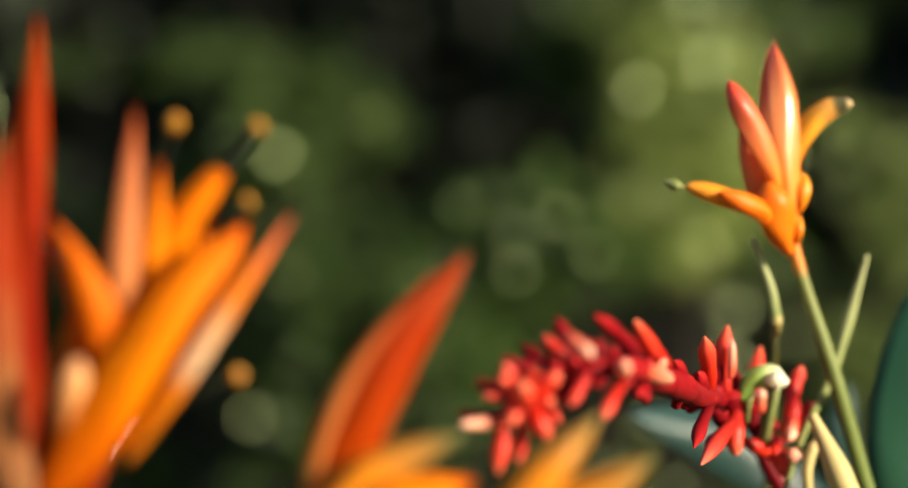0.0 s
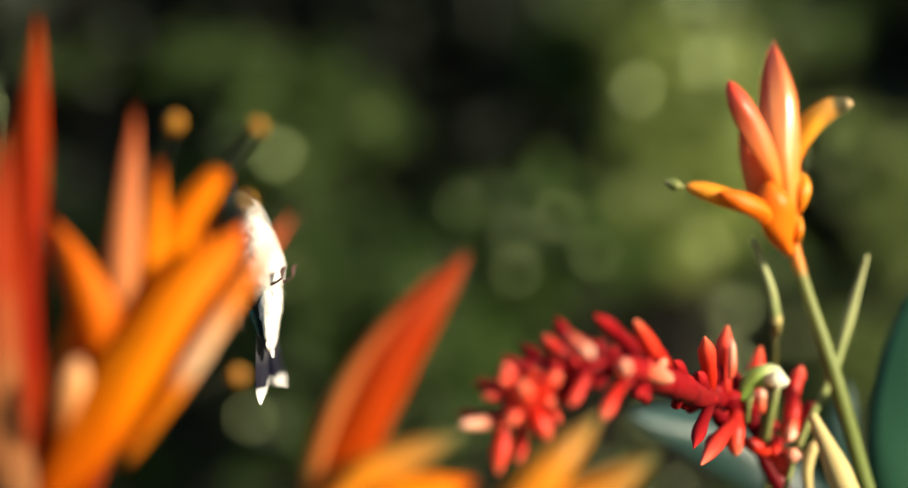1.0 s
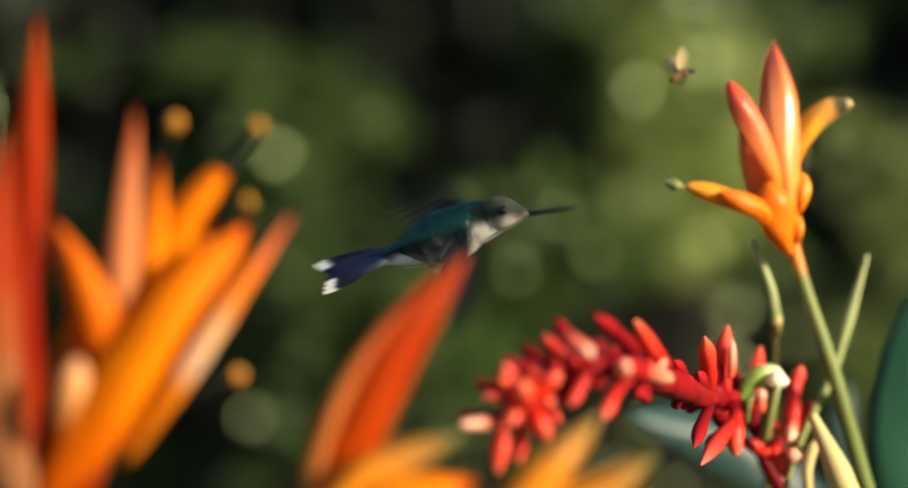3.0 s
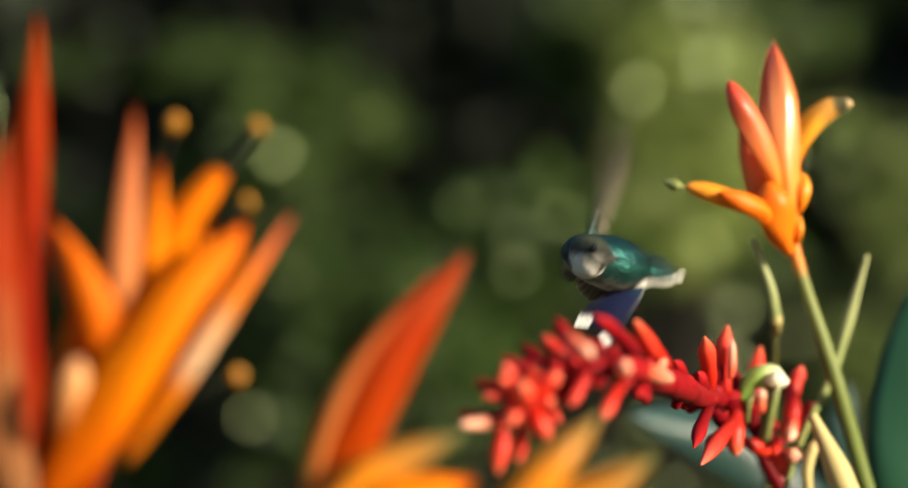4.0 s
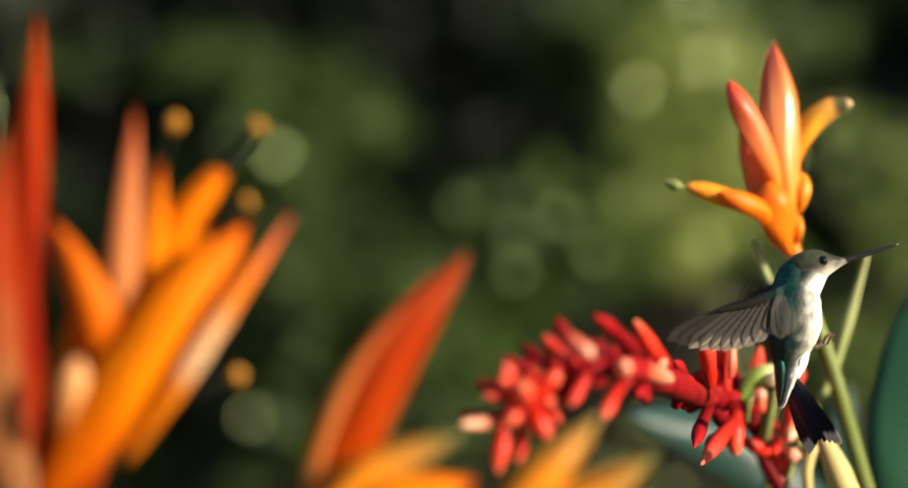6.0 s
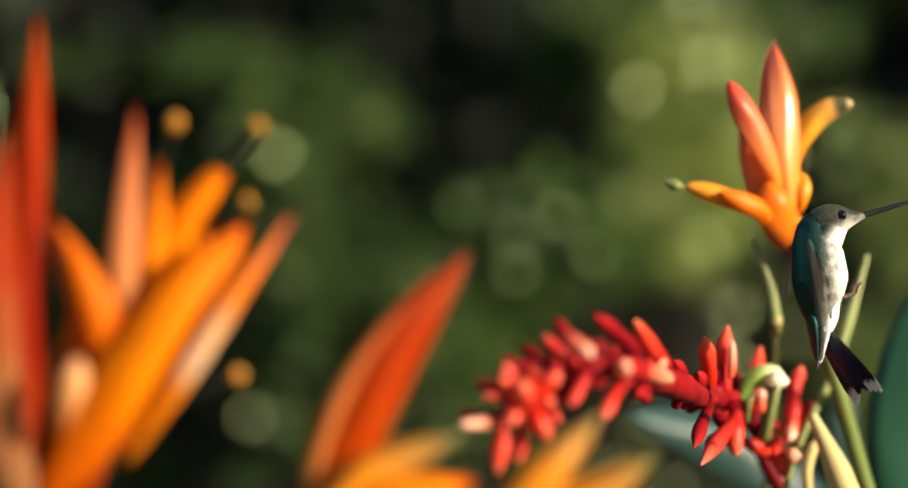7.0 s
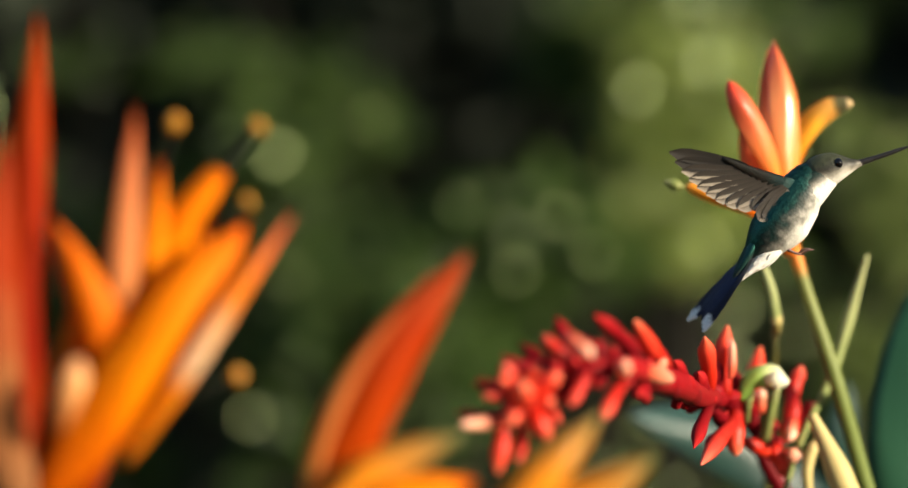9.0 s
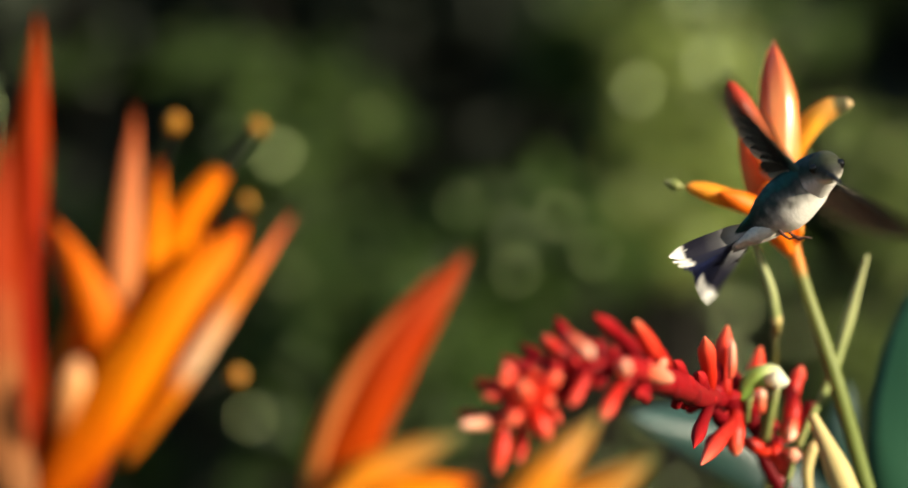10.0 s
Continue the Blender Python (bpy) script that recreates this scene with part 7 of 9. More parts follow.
        (3.600, pose(0.0085, 0.0055, 0.0030, 139.5, 65.2, 51.5)), (3.633, pose(0.0085, 0.0055, 0.0030, 139.5, 54.4, 83.4)),
        (3.667, pose(0.0085, 0.0055, 0.0030, 92.0, 63.3, -28.9)), (3.700, pose(0.0085, 0.0055, 0.0030, 125.3, 53.1, 66.5)),
        (3.733, pose(0.0085, 0.0055, 0.0030, 81.3, 55.2, -40.8)), (3.767, pose(0.0085, 0.0055, 0.0030, 112.9, 49.5, 51.4)),
        (3.800, pose(0.0085, 0.0055, 0.0030, 91.0, 51.4, -2.0)), (3.833, pose(0.0085, 0.0055, 0.0030, 73.6, 45.3, -52.9)),
        (3.867, pose(0.0085, 0.0055, 0.0030, 102.2, 73.5, -25.7)), (3.900, pose(0.0085, 0.0055, 0.0030, 146.4, 69.0, 59.1)),
        (3.933, pose(0.0085, 0.0055, 0.0030, 146.0, 45.8, 112.0)), (3.967, pose(0.0085, 0.0055, 0.0030, 124.6, 29.8, 152.0)),
        (4.000, pose(0.0085, 0.0055, 0.0030, 98.0, 28.5, -167.9)), (4.033, pose(0.0085, 0.0055, 0.0030, 122.8, 34.2, 138.3)),
        (4.067, pose(0.0085, 0.0055, 0.0030, 147.7, 5.3, 87.6)), (4.100, pose(0.0085, 0.0055, 0.0030, 145.7, -4.3, 116.0)),
        (4.133, pose(0.0085, 0.0055, 0.0030, 139.3, -11.7, 145.3)), (4.167, pose(0.0085, 0.0055, 0.0030, 130.8, 8.6, 105.8)),
        (4.200, pose(0.0085, 0.0055, 0.0030, 126.1, 27.1, 47.1)), (4.233, pose(0.0085, 0.0055, 0.0030, 104.9, 31.6, -20.6)),
        (4.267, pose(0.0085, 0.0055, 0.0030, 155.7, 28.3, 46.9)), (4.300, pose(0.0085, 0.0055, 0.0030, 160.4, 9.8, 105.6)),
        (4.333, pose(0.0085, 0.0055, 0.0030, 147.3, -3.9, 162.1)), (4.367, pose(0.0085, 0.0055, 0.0030, 160.2, 20.2, 137.6)),
        (4.400, pose(0.0085, 0.0055, 0.0030, 168.0, 34.7, 93.7)), (4.433, pose(0.0085, 0.0055, 0.0030, 151.7, 37.8, 50.5)),
        (4.467, pose(0.0085, 0.0055, 0.0030, 111.8, -18.5, 12.7)), (4.500, pose(0.0085, 0.0055, 0.0030, 120.1, -35.1, 38.0)),
        (4.533, pose(0.0085, 0.0055, 0.0030, 132.2, -52.0, 86.7)), (4.567, pose(0.0085, 0.0055, 0.0030, 163.8, -43.5, 123.0)),
        (4.600, pose(0.0085, 0.0055, 0.0030, 167.1, -29.2, 78.3)), (4.633, pose(0.0085, 0.0055, 0.0030, 154.2, -12.0, 48.6)),
        (4.667, pose(0.0085, 0.0055, 0.0030, 94.9, 10.5, 9.1)), (4.700, pose(0.0085, 0.0055, 0.0030, 87.4, 7.9, 13.3)),
        (4.733, pose(0.0085, 0.0055, 0.0030, 94.9, 4.3, 37.7)), (4.767, pose(0.0085, 0.0055, 0.0030, 99.2, 14.0, 38.7)),
        (4.800, pose(0.0085, 0.0055, 0.0030, 89.8, 17.9, 7.8)), (4.833, pose(0.0085, 0.0055, 0.0030, 79.6, 16.5, -23.6)),
        (4.867, pose(0.0085, 0.0055, 0.0030, 151.0, -0.2, 20.2)), (4.900, pose(0.0085, 0.0055, 0.0030, 163.9, -14.3, 75.7)),
        (4.933, pose(0.0085, 0.0055, 0.0030, 160.1, -34.7, 131.6)), (4.967, pose(0.0085, 0.0055, 0.0030, -112.0, -83.3, 13.5)),
        (5.000, pose(0.0085, 0.0055, 0.0030, -164.2, -74.0, 34.6)), (5.033, pose(0.0085, 0.0055, 0.0030, 164.7, -66.4, 39.5)),
        (5.067, pose(0.0085, 0.0055, 0.0030, 156.0, -10.0, 62.7)), (5.100, pose(0.0085, 0.0055, 0.0030, 154.0, -27.1, 113.2)),
        (5.133, pose(0.0085, 0.0055, 0.0030, 139.3, -37.2, 168.6)), (5.167, pose(0.0085, 0.0055, 0.0030, 161.5, 7.5, 119.4)),
        (5.200, pose(0.0085, 0.0055, 0.0030, 164.0, 20.2, 82.1)), (5.233, pose(0.0085, 0.0055, 0.0030, 157.2, 31.7, 41.2)),
        (5.267, pose(0.0085, 0.0055, 0.0030, 156.5, -5.2, 54.7)), (5.300, pose(0.0085, 0.0055, 0.0030, 159.5, -22.5, 106.3)),
        (5.333, pose(0.0085, 0.0055, 0.0030, 145.2, -34.7, 165.5)), (5.367, pose(0.0085, 0.0055, 0.0030, 141.2, -50.7, 159.5)),
        (5.400, pose(0.0085, 0.0055, 0.0030, 154.6, -41.6, 111.9)), (5.433, pose(0.0085, 0.0055, 0.0030, 155.3, -28.6, 73.5)),
        (5.467, pose(0.0085, 0.0055, 0.0030, 146.9, -6.2, 75.4)), (5.500, pose(0.0085, 0.0055, 0.0030, 144.2, -22.1, 123.6)),
        (5.533, pose(0.0085, 0.0055, 0.0030, 128.6, -30.0, 178.0)), (5.567, pose(0.0085, 0.0055, 0.0030, 157.4, -18.0, 145.2)),
        (5.600, pose(0.0085, 0.0055, 0.0030, 165.8, -0.8, 86.6)), (5.633, pose(0.0085, 0.0055, 0.0030, 155.5, 15.2, 28.1)),
        (5.667, pose(0.0085, 0.0055, 0.0030, 154.3, 7.6, 53.7)), (5.700, pose(0.0085, 0.0055, 0.0030, 156.8, -11.2, 110.8)),
        (5.733, pose(0.0085, 0.0055, 0.0030, 150.4, -22.4, 144.7)), (5.767, pose(0.0085, 0.0055, 0.0030, 158.4, -2.9, 71.9)),
        (5.800, pose(0.0085, 0.0055, 0.0030, 153.0, -26.3, 140.0)), (5.833, pose(0.0085, 0.0055, 0.0030, 159.4, -6.2, 67.2)),
        (5.867, pose(0.0085, 0.0055, 0.0030, 156.1, -29.9, 135.0)), (5.900, pose(0.0085, 0.0055, 0.0030, 160.8, -9.5, 62.3)),
        (5.933, pose(0.0085, 0.0055, 0.0030, 159.6, -33.3, 129.4)), (5.967, pose(0.0085, 0.0055, 0.0030, 162.4, -12.6, 57.3)),
        (6.000, pose(0.0085, 0.0055, 0.0030, 167.4, -25.1, 87.5)), (6.033, pose(0.0085, 0.0055, 0.0030, 161.8, -31.1, 119.4)),
        (6.067, pose(0.0085, 0.0055, 0.0030, 156.0, -3.8, 47.3)), (6.100, pose(0.0085, 0.0055, 0.0030, 157.0, -21.0, 111.1)),
        (6.133, pose(0.0085, 0.0055, 0.0030, 147.4, 5.2, 38.6)), (6.167, pose(0.0085, 0.0055, 0.0030, 150.9, -11.6, 102.4)),
        (6.200, pose(0.0085, 0.0055, 0.0030, 137.4, 12.8, 28.4)), (6.233, pose(0.0085, 0.0055, 0.0030, 143.7, -3.2, 92.9)),
        (6.267, pose(0.0085, 0.0055, 0.0030, 125.7, 18.3, 16.6)), (6.300, pose(0.0085, 0.0055, 0.0030, 130.1, 14.5, 47.6)),
        (6.333, pose(0.0085, 0.0055, 0.0030, 139.9, -0.5, 87.5)), (6.367, pose(0.0085, 0.0055, 0.0030, 132.3, 13.7, 22.4)),
        (6.400, pose(0.0085, 0.0055, 0.0030, 148.4, -10.3, 96.6)), (6.433, pose(0.0085, 0.0055, 0.0030, 143.3, 5.0, 32.6)),
        (6.467, pose(0.0085, 0.0055, 0.0030, 155.6, -21.2, 104.5)), (6.500, pose(0.0085, 0.0055, 0.0030, 152.6, -5.4, 41.0)),
        (6.533, pose(0.0085, 0.0055, 0.0030, 161.8, -33.0, 111.6)), (6.567, pose(0.0085, 0.0055, 0.0030, 160.7, -16.9, 47.8)),
        (6.600, pose(0.0085, 0.0055, 0.0030, 169.6, -33.7, 82.3)), (6.633, pose(0.0085, 0.0055, 0.0030, 162.9, -48.0, 124.4)),
        (6.667, pose(0.0085, 0.0055, 0.0030, 161.2, -28.1, 60.5)), (6.700, pose(0.0085, 0.0055, 0.0030, 153.0, -52.3, 138.8)),
        (6.733, pose(0.0085, 0.0055, 0.0030, 157.0, -32.5, 71.1)), (6.767, pose(0.0085, 0.0055, 0.0030, 140.7, -54.8, 155.4)),
        (6.800, pose(0.0085, 0.0055, 0.0030, 148.8, -47.8, 118.6)), (6.833, pose(0.0085, 0.0055, 0.0030, 137.3, -54.5, 155.9)),
        (6.867, pose(0.0085, 0.0055, 0.0030, 151.7, -50.7, 139.3)), (6.900, pose(0.0085, 0.0055, 0.0030, 159.3, -42.4, 105.4)),
        (6.933, pose(0.0085, 0.0055, 0.0030, 159.6, -32.6, 76.9)), (6.967, pose(0.0085, 0.0055, 0.0030, 159.8, -3.2, 41.7)),
        (7.000, pose(0.0085, 0.0055, 0.0030, 166.7, -17.7, 87.9)), (7.033, pose(0.0085, 0.0055, 0.0030, 159.8, -32.5, 138.4)),
        (7.067, pose(0.0085, 0.0055, 0.0030, 150.1, 20.4, 109.0)), (7.100, pose(0.0085, 0.0055, 0.0030, 148.5, 36.4, 60.7)),
        (7.133, pose(0.0085, 0.0055, 0.0030, 130.4, 44.8, 1.3)), (7.167, pose(0.0085, 0.0055, 0.0030, 162.0, 0.8, 59.2)),
        (7.200, pose(0.0085, 0.0055, 0.0030, 164.6, -11.9, 96.9)), (7.233, pose(0.0085, 0.0055, 0.0030, 158.5, -23.5, 136.7)),
        (7.267, pose(0.0085, 0.0055, 0.0030, 80.2, -87.1, -153.2)), (7.300, pose(0.0085, 0.0055, 0.0030, 162.2, -83.7, 106.1)),
        (7.333, pose(0.0085, 0.0055, 0.0030, 165.6, -77.1, 83.8)), (7.367, pose(0.0085, 0.0055, 0.0030, -158.8, -76.3, 46.6)),
        (7.400, pose(0.0085, 0.0055, 0.0030, -134.7, -81.0, 41.9)), (7.433, pose(0.0085, 0.0055, 0.0030, -159.8, -77.2, 74.3)),
        (7.467, pose(0.0085, 0.0055, 0.0030, 160.5, -3.6, 92.6)), (7.500, pose(0.0085, 0.0055, 0.0030, 161.4, 14.8, 67.4)),
        (7.533, pose(0.0085, 0.0055, 0.0030, 154.8, 36.0, 28.7)), (7.567, pose(0.0085, 0.0055, 0.0030, 110.5, 53.6, -20.6)),
        (7.600, pose(0.0085, 0.0055, 0.0030, 126.7, 48.7, 39.2)), (7.633, pose(0.0085, 0.0055, 0.0030, 135.4, 34.0, 92.5)),
        (7.667, pose(0.0085, 0.0055, 0.0030, 144.1, 6.0, 115.2)), (7.700, pose(0.0085, 0.0055, 0.0030, 142.9, 25.0, 57.7)),
        (7.733, pose(0.0085, 0.0055, 0.0030, 123.1, 32.9, -9.2)), (7.767, pose(0.0085, 0.0055, 0.0030, 161.4, 8.8, 63.3)),
        (7.800, pose(0.0085, 0.0055, 0.0030, 163.1, -4.0, 101.2)), (7.833, pose(0.0085, 0.0055, 0.0030, 156.4, -15.2, 140.3)),
        (7.867, pose(0.0085, 0.0055, 0.0030, 93.3, -54.4, -167.1)), (7.900, pose(0.0085, 0.0055, 0.0030, 104.6, -54.2, 164.8)),
        (7.933, pose(0.0085, 0.0055, 0.0030, 114.1, -51.1, 138.4)), (7.967, pose(0.0085, 0.0055, 0.0030, 162.3, -28.0, 50.6)),
        (8.000, pose(0.0085, 0.0055, 0.0030, 168.2, -41.7, 89.8)), (8.033, pose(0.0085, 0.0055, 0.0030, 159.2, -54.9, 139.4)),
        (8.067, pose(0.0085, 0.0055, 0.0030, 137.4, 0.3, 102.1)), (8.100, pose(0.0085, 0.0055, 0.0030, 134.1, 16.0, 54.1)),
        (8.133, pose(0.0085, 0.0055, 0.0030, 119.0, 23.5, 1.4)), (8.167, pose(0.0085, 0.0055, 0.0030, 73.3, -0.3, -30.0)),
        (8.200, pose(0.0085, 0.0055, 0.0030, 82.7, 2.4, -1.4)), (8.233, pose(0.0085, 0.0055, 0.0030, 95.3, 7.9, 22.9)),
        (8.267, pose(0.0085, 0.0055, 0.0030, 145.6, 16.7, 86.1)), (8.300, pose(0.0085, 0.0055, 0.0030, 152.6, 23.7, 66.6)),
        (8.333, pose(0.0085, 0.0055, 0.0030, 138.5, 34.0, 12.2)), (8.367, pose(0.0085, 0.0055, 0.0030, 162.8, 30.6, 55.2)),
        (8.400, pose(0.0085, 0.0055, 0.0030, 166.5, 18.1, 94.6)), (8.433, pose(0.0085, 0.0055, 0.0030, 158.3, 4.6, 124.2)),
        (8.467, pose(0.0085, 0.0055, 0.0030, 86.1, -31.3, 157.2)), (8.500, pose(0.0085, 0.0055, 0.0030, 89.7, -24.7, 122.2)),
        (8.533, pose(0.0085, 0.0055, 0.0030, 94.6, -14.6, 89.8)), (8.567, pose(0.0085, 0.0055, 0.0030, 104.7, -42.0, 151.1)),
        (8.600, pose(0.0085, 0.0055, 0.0030, 99.7, -45.0, 169.3)), (8.633, pose(0.0085, 0.0055, 0.0030, 92.7, -45.1, -171.6)),
        (8.667, pose(0.0085, 0.0055, 0.0030, 90.9, -50.3, -173.0)), (8.700, pose(0.0085, 0.0055, 0.0030, 96.1, -50.3, 173.6)),
        (8.733, pose(0.0085, 0.0055, 0.0030, 101.1, -49.5, 160.3)), (8.767, pose(0.0085, 0.0055, 0.0030, 103.3, -55.1, 157.9)),
        (8.800, pose(0.0085, 0.0055, 0.0030, 97.7, -55.9, 172.0)), (8.833, pose(0.0085, 0.0055, 0.0030, 91.8, -56.0, -173.7)),
        (8.867, pose(0.0085, 0.0055, 0.0030, 139.6, -72.8, 136.9)), (8.900, pose(0.0085, 0.0055, 0.0030, 146.2, -70.3, 121.2)),
        (8.933, pose(0.0085, 0.0055, 0.0030, 154.7, -62.6, 104.7)), (8.967, pose(0.0085, 0.0055, 0.0030, 165.5, 14.0, 74.3)),
        (9.000, pose(0.0085, 0.0055, 0.0030, 165.9, 14.5, 88.4)), (9.033, pose(0.0085, 0.0055, 0.0030, 165.0, 8.0, 107.1)),
        (9.067, pose(0.0085, 0.0055, 0.0030, 160.3, -33.1, 122.4)), (9.100, pose(0.0085, 0.0055, 0.0030, 162.8, -17.2, 73.8)),
        (9.133, pose(0.0085, 0.0055, 0.0030, 155.7, 5.8, 43.1)), (9.167, pose(0.0085, 0.0055, 0.0030, 79.3, 68.3, -38.1)),
        (9.200, pose(0.0085, 0.0055, 0.0030, 61.0, 71.2, -29.9)), (9.233, pose(0.0085, 0.0055, 0.0030, 105.3, 66.8, 59.2)),
        (9.267, pose(0.0085, 0.0055, 0.0030, 159.3, 27.7, 126.7)), (9.300, pose(0.0085, 0.0055, 0.0030, 164.2, 43.3, 82.0)),
        (9.333, pose(0.0085, 0.0055, 0.0030, 163.5, 28.6, 70.9)), (9.367, pose(0.0085, 0.0055, 0.0030, 148.6, -33.8, 103.4)),
        (9.400, pose(0.0085, 0.0055, 0.0030, 124.7, -54.0, 143.8)), (9.433, pose(0.0085, 0.0055, 0.0030, 135.2, -52.3, 156.8)),
        (9.467, pose(0.0085, 0.0055, 0.0030, -168.0, 7.4, 128.1)), (9.500, pose(0.0085, 0.0055, 0.0030, -156.4, 28.9, 102.1)),
        (9.533, pose(0.0085, 0.0055, 0.0030, -160.8, 44.5, 51.9)), (9.567, pose(0.0085, 0.0055, 0.0030, 162.4, 42.2, 55.6)),
        (9.600, pose(0.0085, 0.0055, 0.0030, 165.6, 26.3, 105.0)), (9.633, pose(0.0085, 0.0055, 0.0030, 155.4, 13.5, 148.9)),
        (9.667, pose(0.0085, 0.0055, 0.0030, 148.5, 3.9, 158.3)), (9.700, pose(0.0085, 0.0055, 0.0030, 160.7, 16.7, 108.1)),
        (9.733, pose(0.0085, 0.0055, 0.0030, 157.7, 34.1, 54.5)), (9.767, pose(0.0085, 0.0055, 0.0030, 142.7, 19.6, 89.0)),
        (9.800, pose(0.0085, 0.0055, 0.0030, 139.6, 8.6, 121.4)), (9.833, pose(0.0085, 0.0055, 0.0030, 131.2, 0.9, 153.9)),
        (9.867, pose(0.0085, 0.0055, 0.0030, 161.9, -5.0, 115.2)), (9.900, pose(0.0085, 0.0055, 0.0030, 163.5, -0.3, 101.0)),
        (9.933, pose(0.0085, 0.0055, 0.0030, 165.4, 6.9, 86.7)), (9.967, pose(0.0085, 0.0055, 0.0030, 156.8, 55.8, 13.3)),
        (10.000, pose(0.0085, 0.0055, 0.0030, 170.9, 52.3, 55.6)),])
    walk(WING_R, [
        (0.000, pose(0.0085, -0.0055, 0.0030, 12.6, 26.4, -103.5)), (0.033, pose(0.0085, -0.0055, 0.0030, 11.3, 13.5, -66.0)),
        (0.067, pose(0.0085, -0.0055, 0.0030, 40.6, -12.6, -95.9)), (0.100, pose(0.0085, -0.0055, 0.0030, 37.3, -3.3, -123.8)),
        (0.133, pose(0.0085, -0.0055, 0.0030, 30.0, 3.2, -152.2)), (0.167, pose(0.0085, -0.0055, 0.0030, 24.8, 4.9, -160.1)),
        (0.200, pose(0.0085, -0.0055, 0.0030, 34.9, -3.2, -122.1)), (0.233, pose(0.0085, -0.0055, 0.0030, 37.9, -15.9, -84.7)),
        (0.267, pose(0.0085, -0.0055, 0.0030, 26.2, -22.4, -75.9)), (0.300, pose(0.0085, -0.0055, 0.0030, 25.1, -9.5, -113.5)),
        (0.333, pose(0.0085, -0.0055, 0.0030, 16.4, 0.1, -150.7)), (0.367, pose(0.0085, -0.0055, 0.0030, 12.7, -3.5, -143.7)),
        (0.400, pose(0.0085, -0.0055, 0.0030, 20.3, -14.0, -107.0)), (0.433, pose(0.0085, -0.0055, 0.0030, 0.0, 20.9, -86.1)),
        (0.467, pose(0.0085, -0.0055, 0.0030, -120.2, 80.0, -172.1)), (0.500, pose(0.0085, -0.0055, 0.0030, 169.0, 42.4, 128.6)),
        (0.533, pose(0.0085, -0.0055, 0.0030, 152.3, 18.7, 115.7)), (0.567, pose(0.0085, -0.0055, 0.0030, 100.3, -24.1, 154.8)),
        (0.600, pose(0.0085, -0.0055, 0.0030, 81.6, -26.9, -171.2)), (0.633, pose(0.0085, -0.0055, 0.0030, 95.2, -32.3, -140.0)),
        (0.667, pose(0.0085, -0.0055, 0.0030, 3.6, -55.0, -46.2)), (0.700, pose(0.0085, -0.0055, 0.0030, 11.0, -42.9, -89.7)),
        (0.733, pose(0.0085, -0.0055, 0.0030, 6.2, -30.5, -124.8)), (0.767, pose(0.0085, -0.0055, 0.0030, 8.8, -24.0, -130.5)),
        (0.800, pose(0.0085, -0.0055, 0.0030, 14.7, -35.9, -95.5)), (0.833, pose(0.0085, -0.0055, 0.0030, 10.2, -48.5, -54.5)),
        (0.867, pose(0.0085, -0.0055, 0.0030, 6.4, -21.0, -38.4)), (0.900, pose(0.0085, -0.0055, 0.0030, 13.9, -6.7, -87.7)),
        (0.933, pose(0.0085, -0.0055, 0.0030, 17.0, -22.7, -115.4)), (0.967, pose(0.0085, -0.0055, 0.0030, 100.9, -65.0, 146.5)),
        (1.000, pose(0.0085, -0.0055, 0.0030, 141.0, -43.6, 127.4)), (1.033, pose(0.0085, -0.0055, 0.0030, 162.0, -33.8, 171.3)),
        (1.067, pose(0.0085, -0.0055, 0.0030, 159.6, -83.5, 160.0)), (1.100, pose(0.0085, -0.0055, 0.0030, 47.4, -77.5, -135.9)),
        (1.133, pose(0.0085, -0.0055, 0.0030, 6.7, -66.6, -144.4)), (1.167, pose(0.0085, -0.0055, 0.0030, 31.4, -9.7, -175.4)),
        (1.200, pose(0.0085, -0.0055, 0.0030, 46.1, -17.0, -131.3)), (1.233, pose(0.0085, -0.0055, 0.0030, 51.8, -32.2, -86.2)),
        (1.267, pose(0.0085, -0.0055, 0.0030, 46.6, -24.9, -89.8)), (1.300, pose(0.0085, -0.0055, 0.0030, 42.3, -12.5, -126.4)),
        (1.333, pose(0.0085, -0.0055, 0.0030, 34.6, 8.7, -123.8)), (1.367, pose(0.0085, -0.0055, 0.0030, 65.9, 54.1, -51.2)),
        (1.400, pose(0.0085, -0.0055, 0.0030, 87.7, 53.9, -1.1)), (1.433, pose(0.0085, -0.0055, 0.0030, 94.9, 46.0, 49.1)),
        (1.467, pose(0.0085, -0.0055, 0.0030, 41.5, 41.2, -1.9)), (1.500, pose(0.0085, -0.0055, 0.0030, 86.7, 56.4, 23.6)),
        (1.533, pose(0.0085, -0.0055, 0.0030, 41.4, 76.5, -38.9)), (1.567, pose(0.0085, -0.0055, 0.0030, -12.7, 25.9, -150.2)),
        (1.600, pose(0.0085, -0.0055, 0.0030, 15.8, 1.5, -100.5)), (1.633, pose(0.0085, -0.0055, 0.0030, 25.0, -14.3, -81.6)),
        (1.667, pose(0.0085, -0.0055, 0.0030, 85.7, -9.3, -148.0)), (1.700, pose(0.0085, -0.0055, 0.0030, 86.8, -0.9, -179.4)),
        (1.733, pose(0.0085, -0.0055, 0.0030, 55.9, 6.3, -155.4)), (1.767, pose(0.0085, -0.0055, 0.0030, 22.1, 47.2, -113.8)),
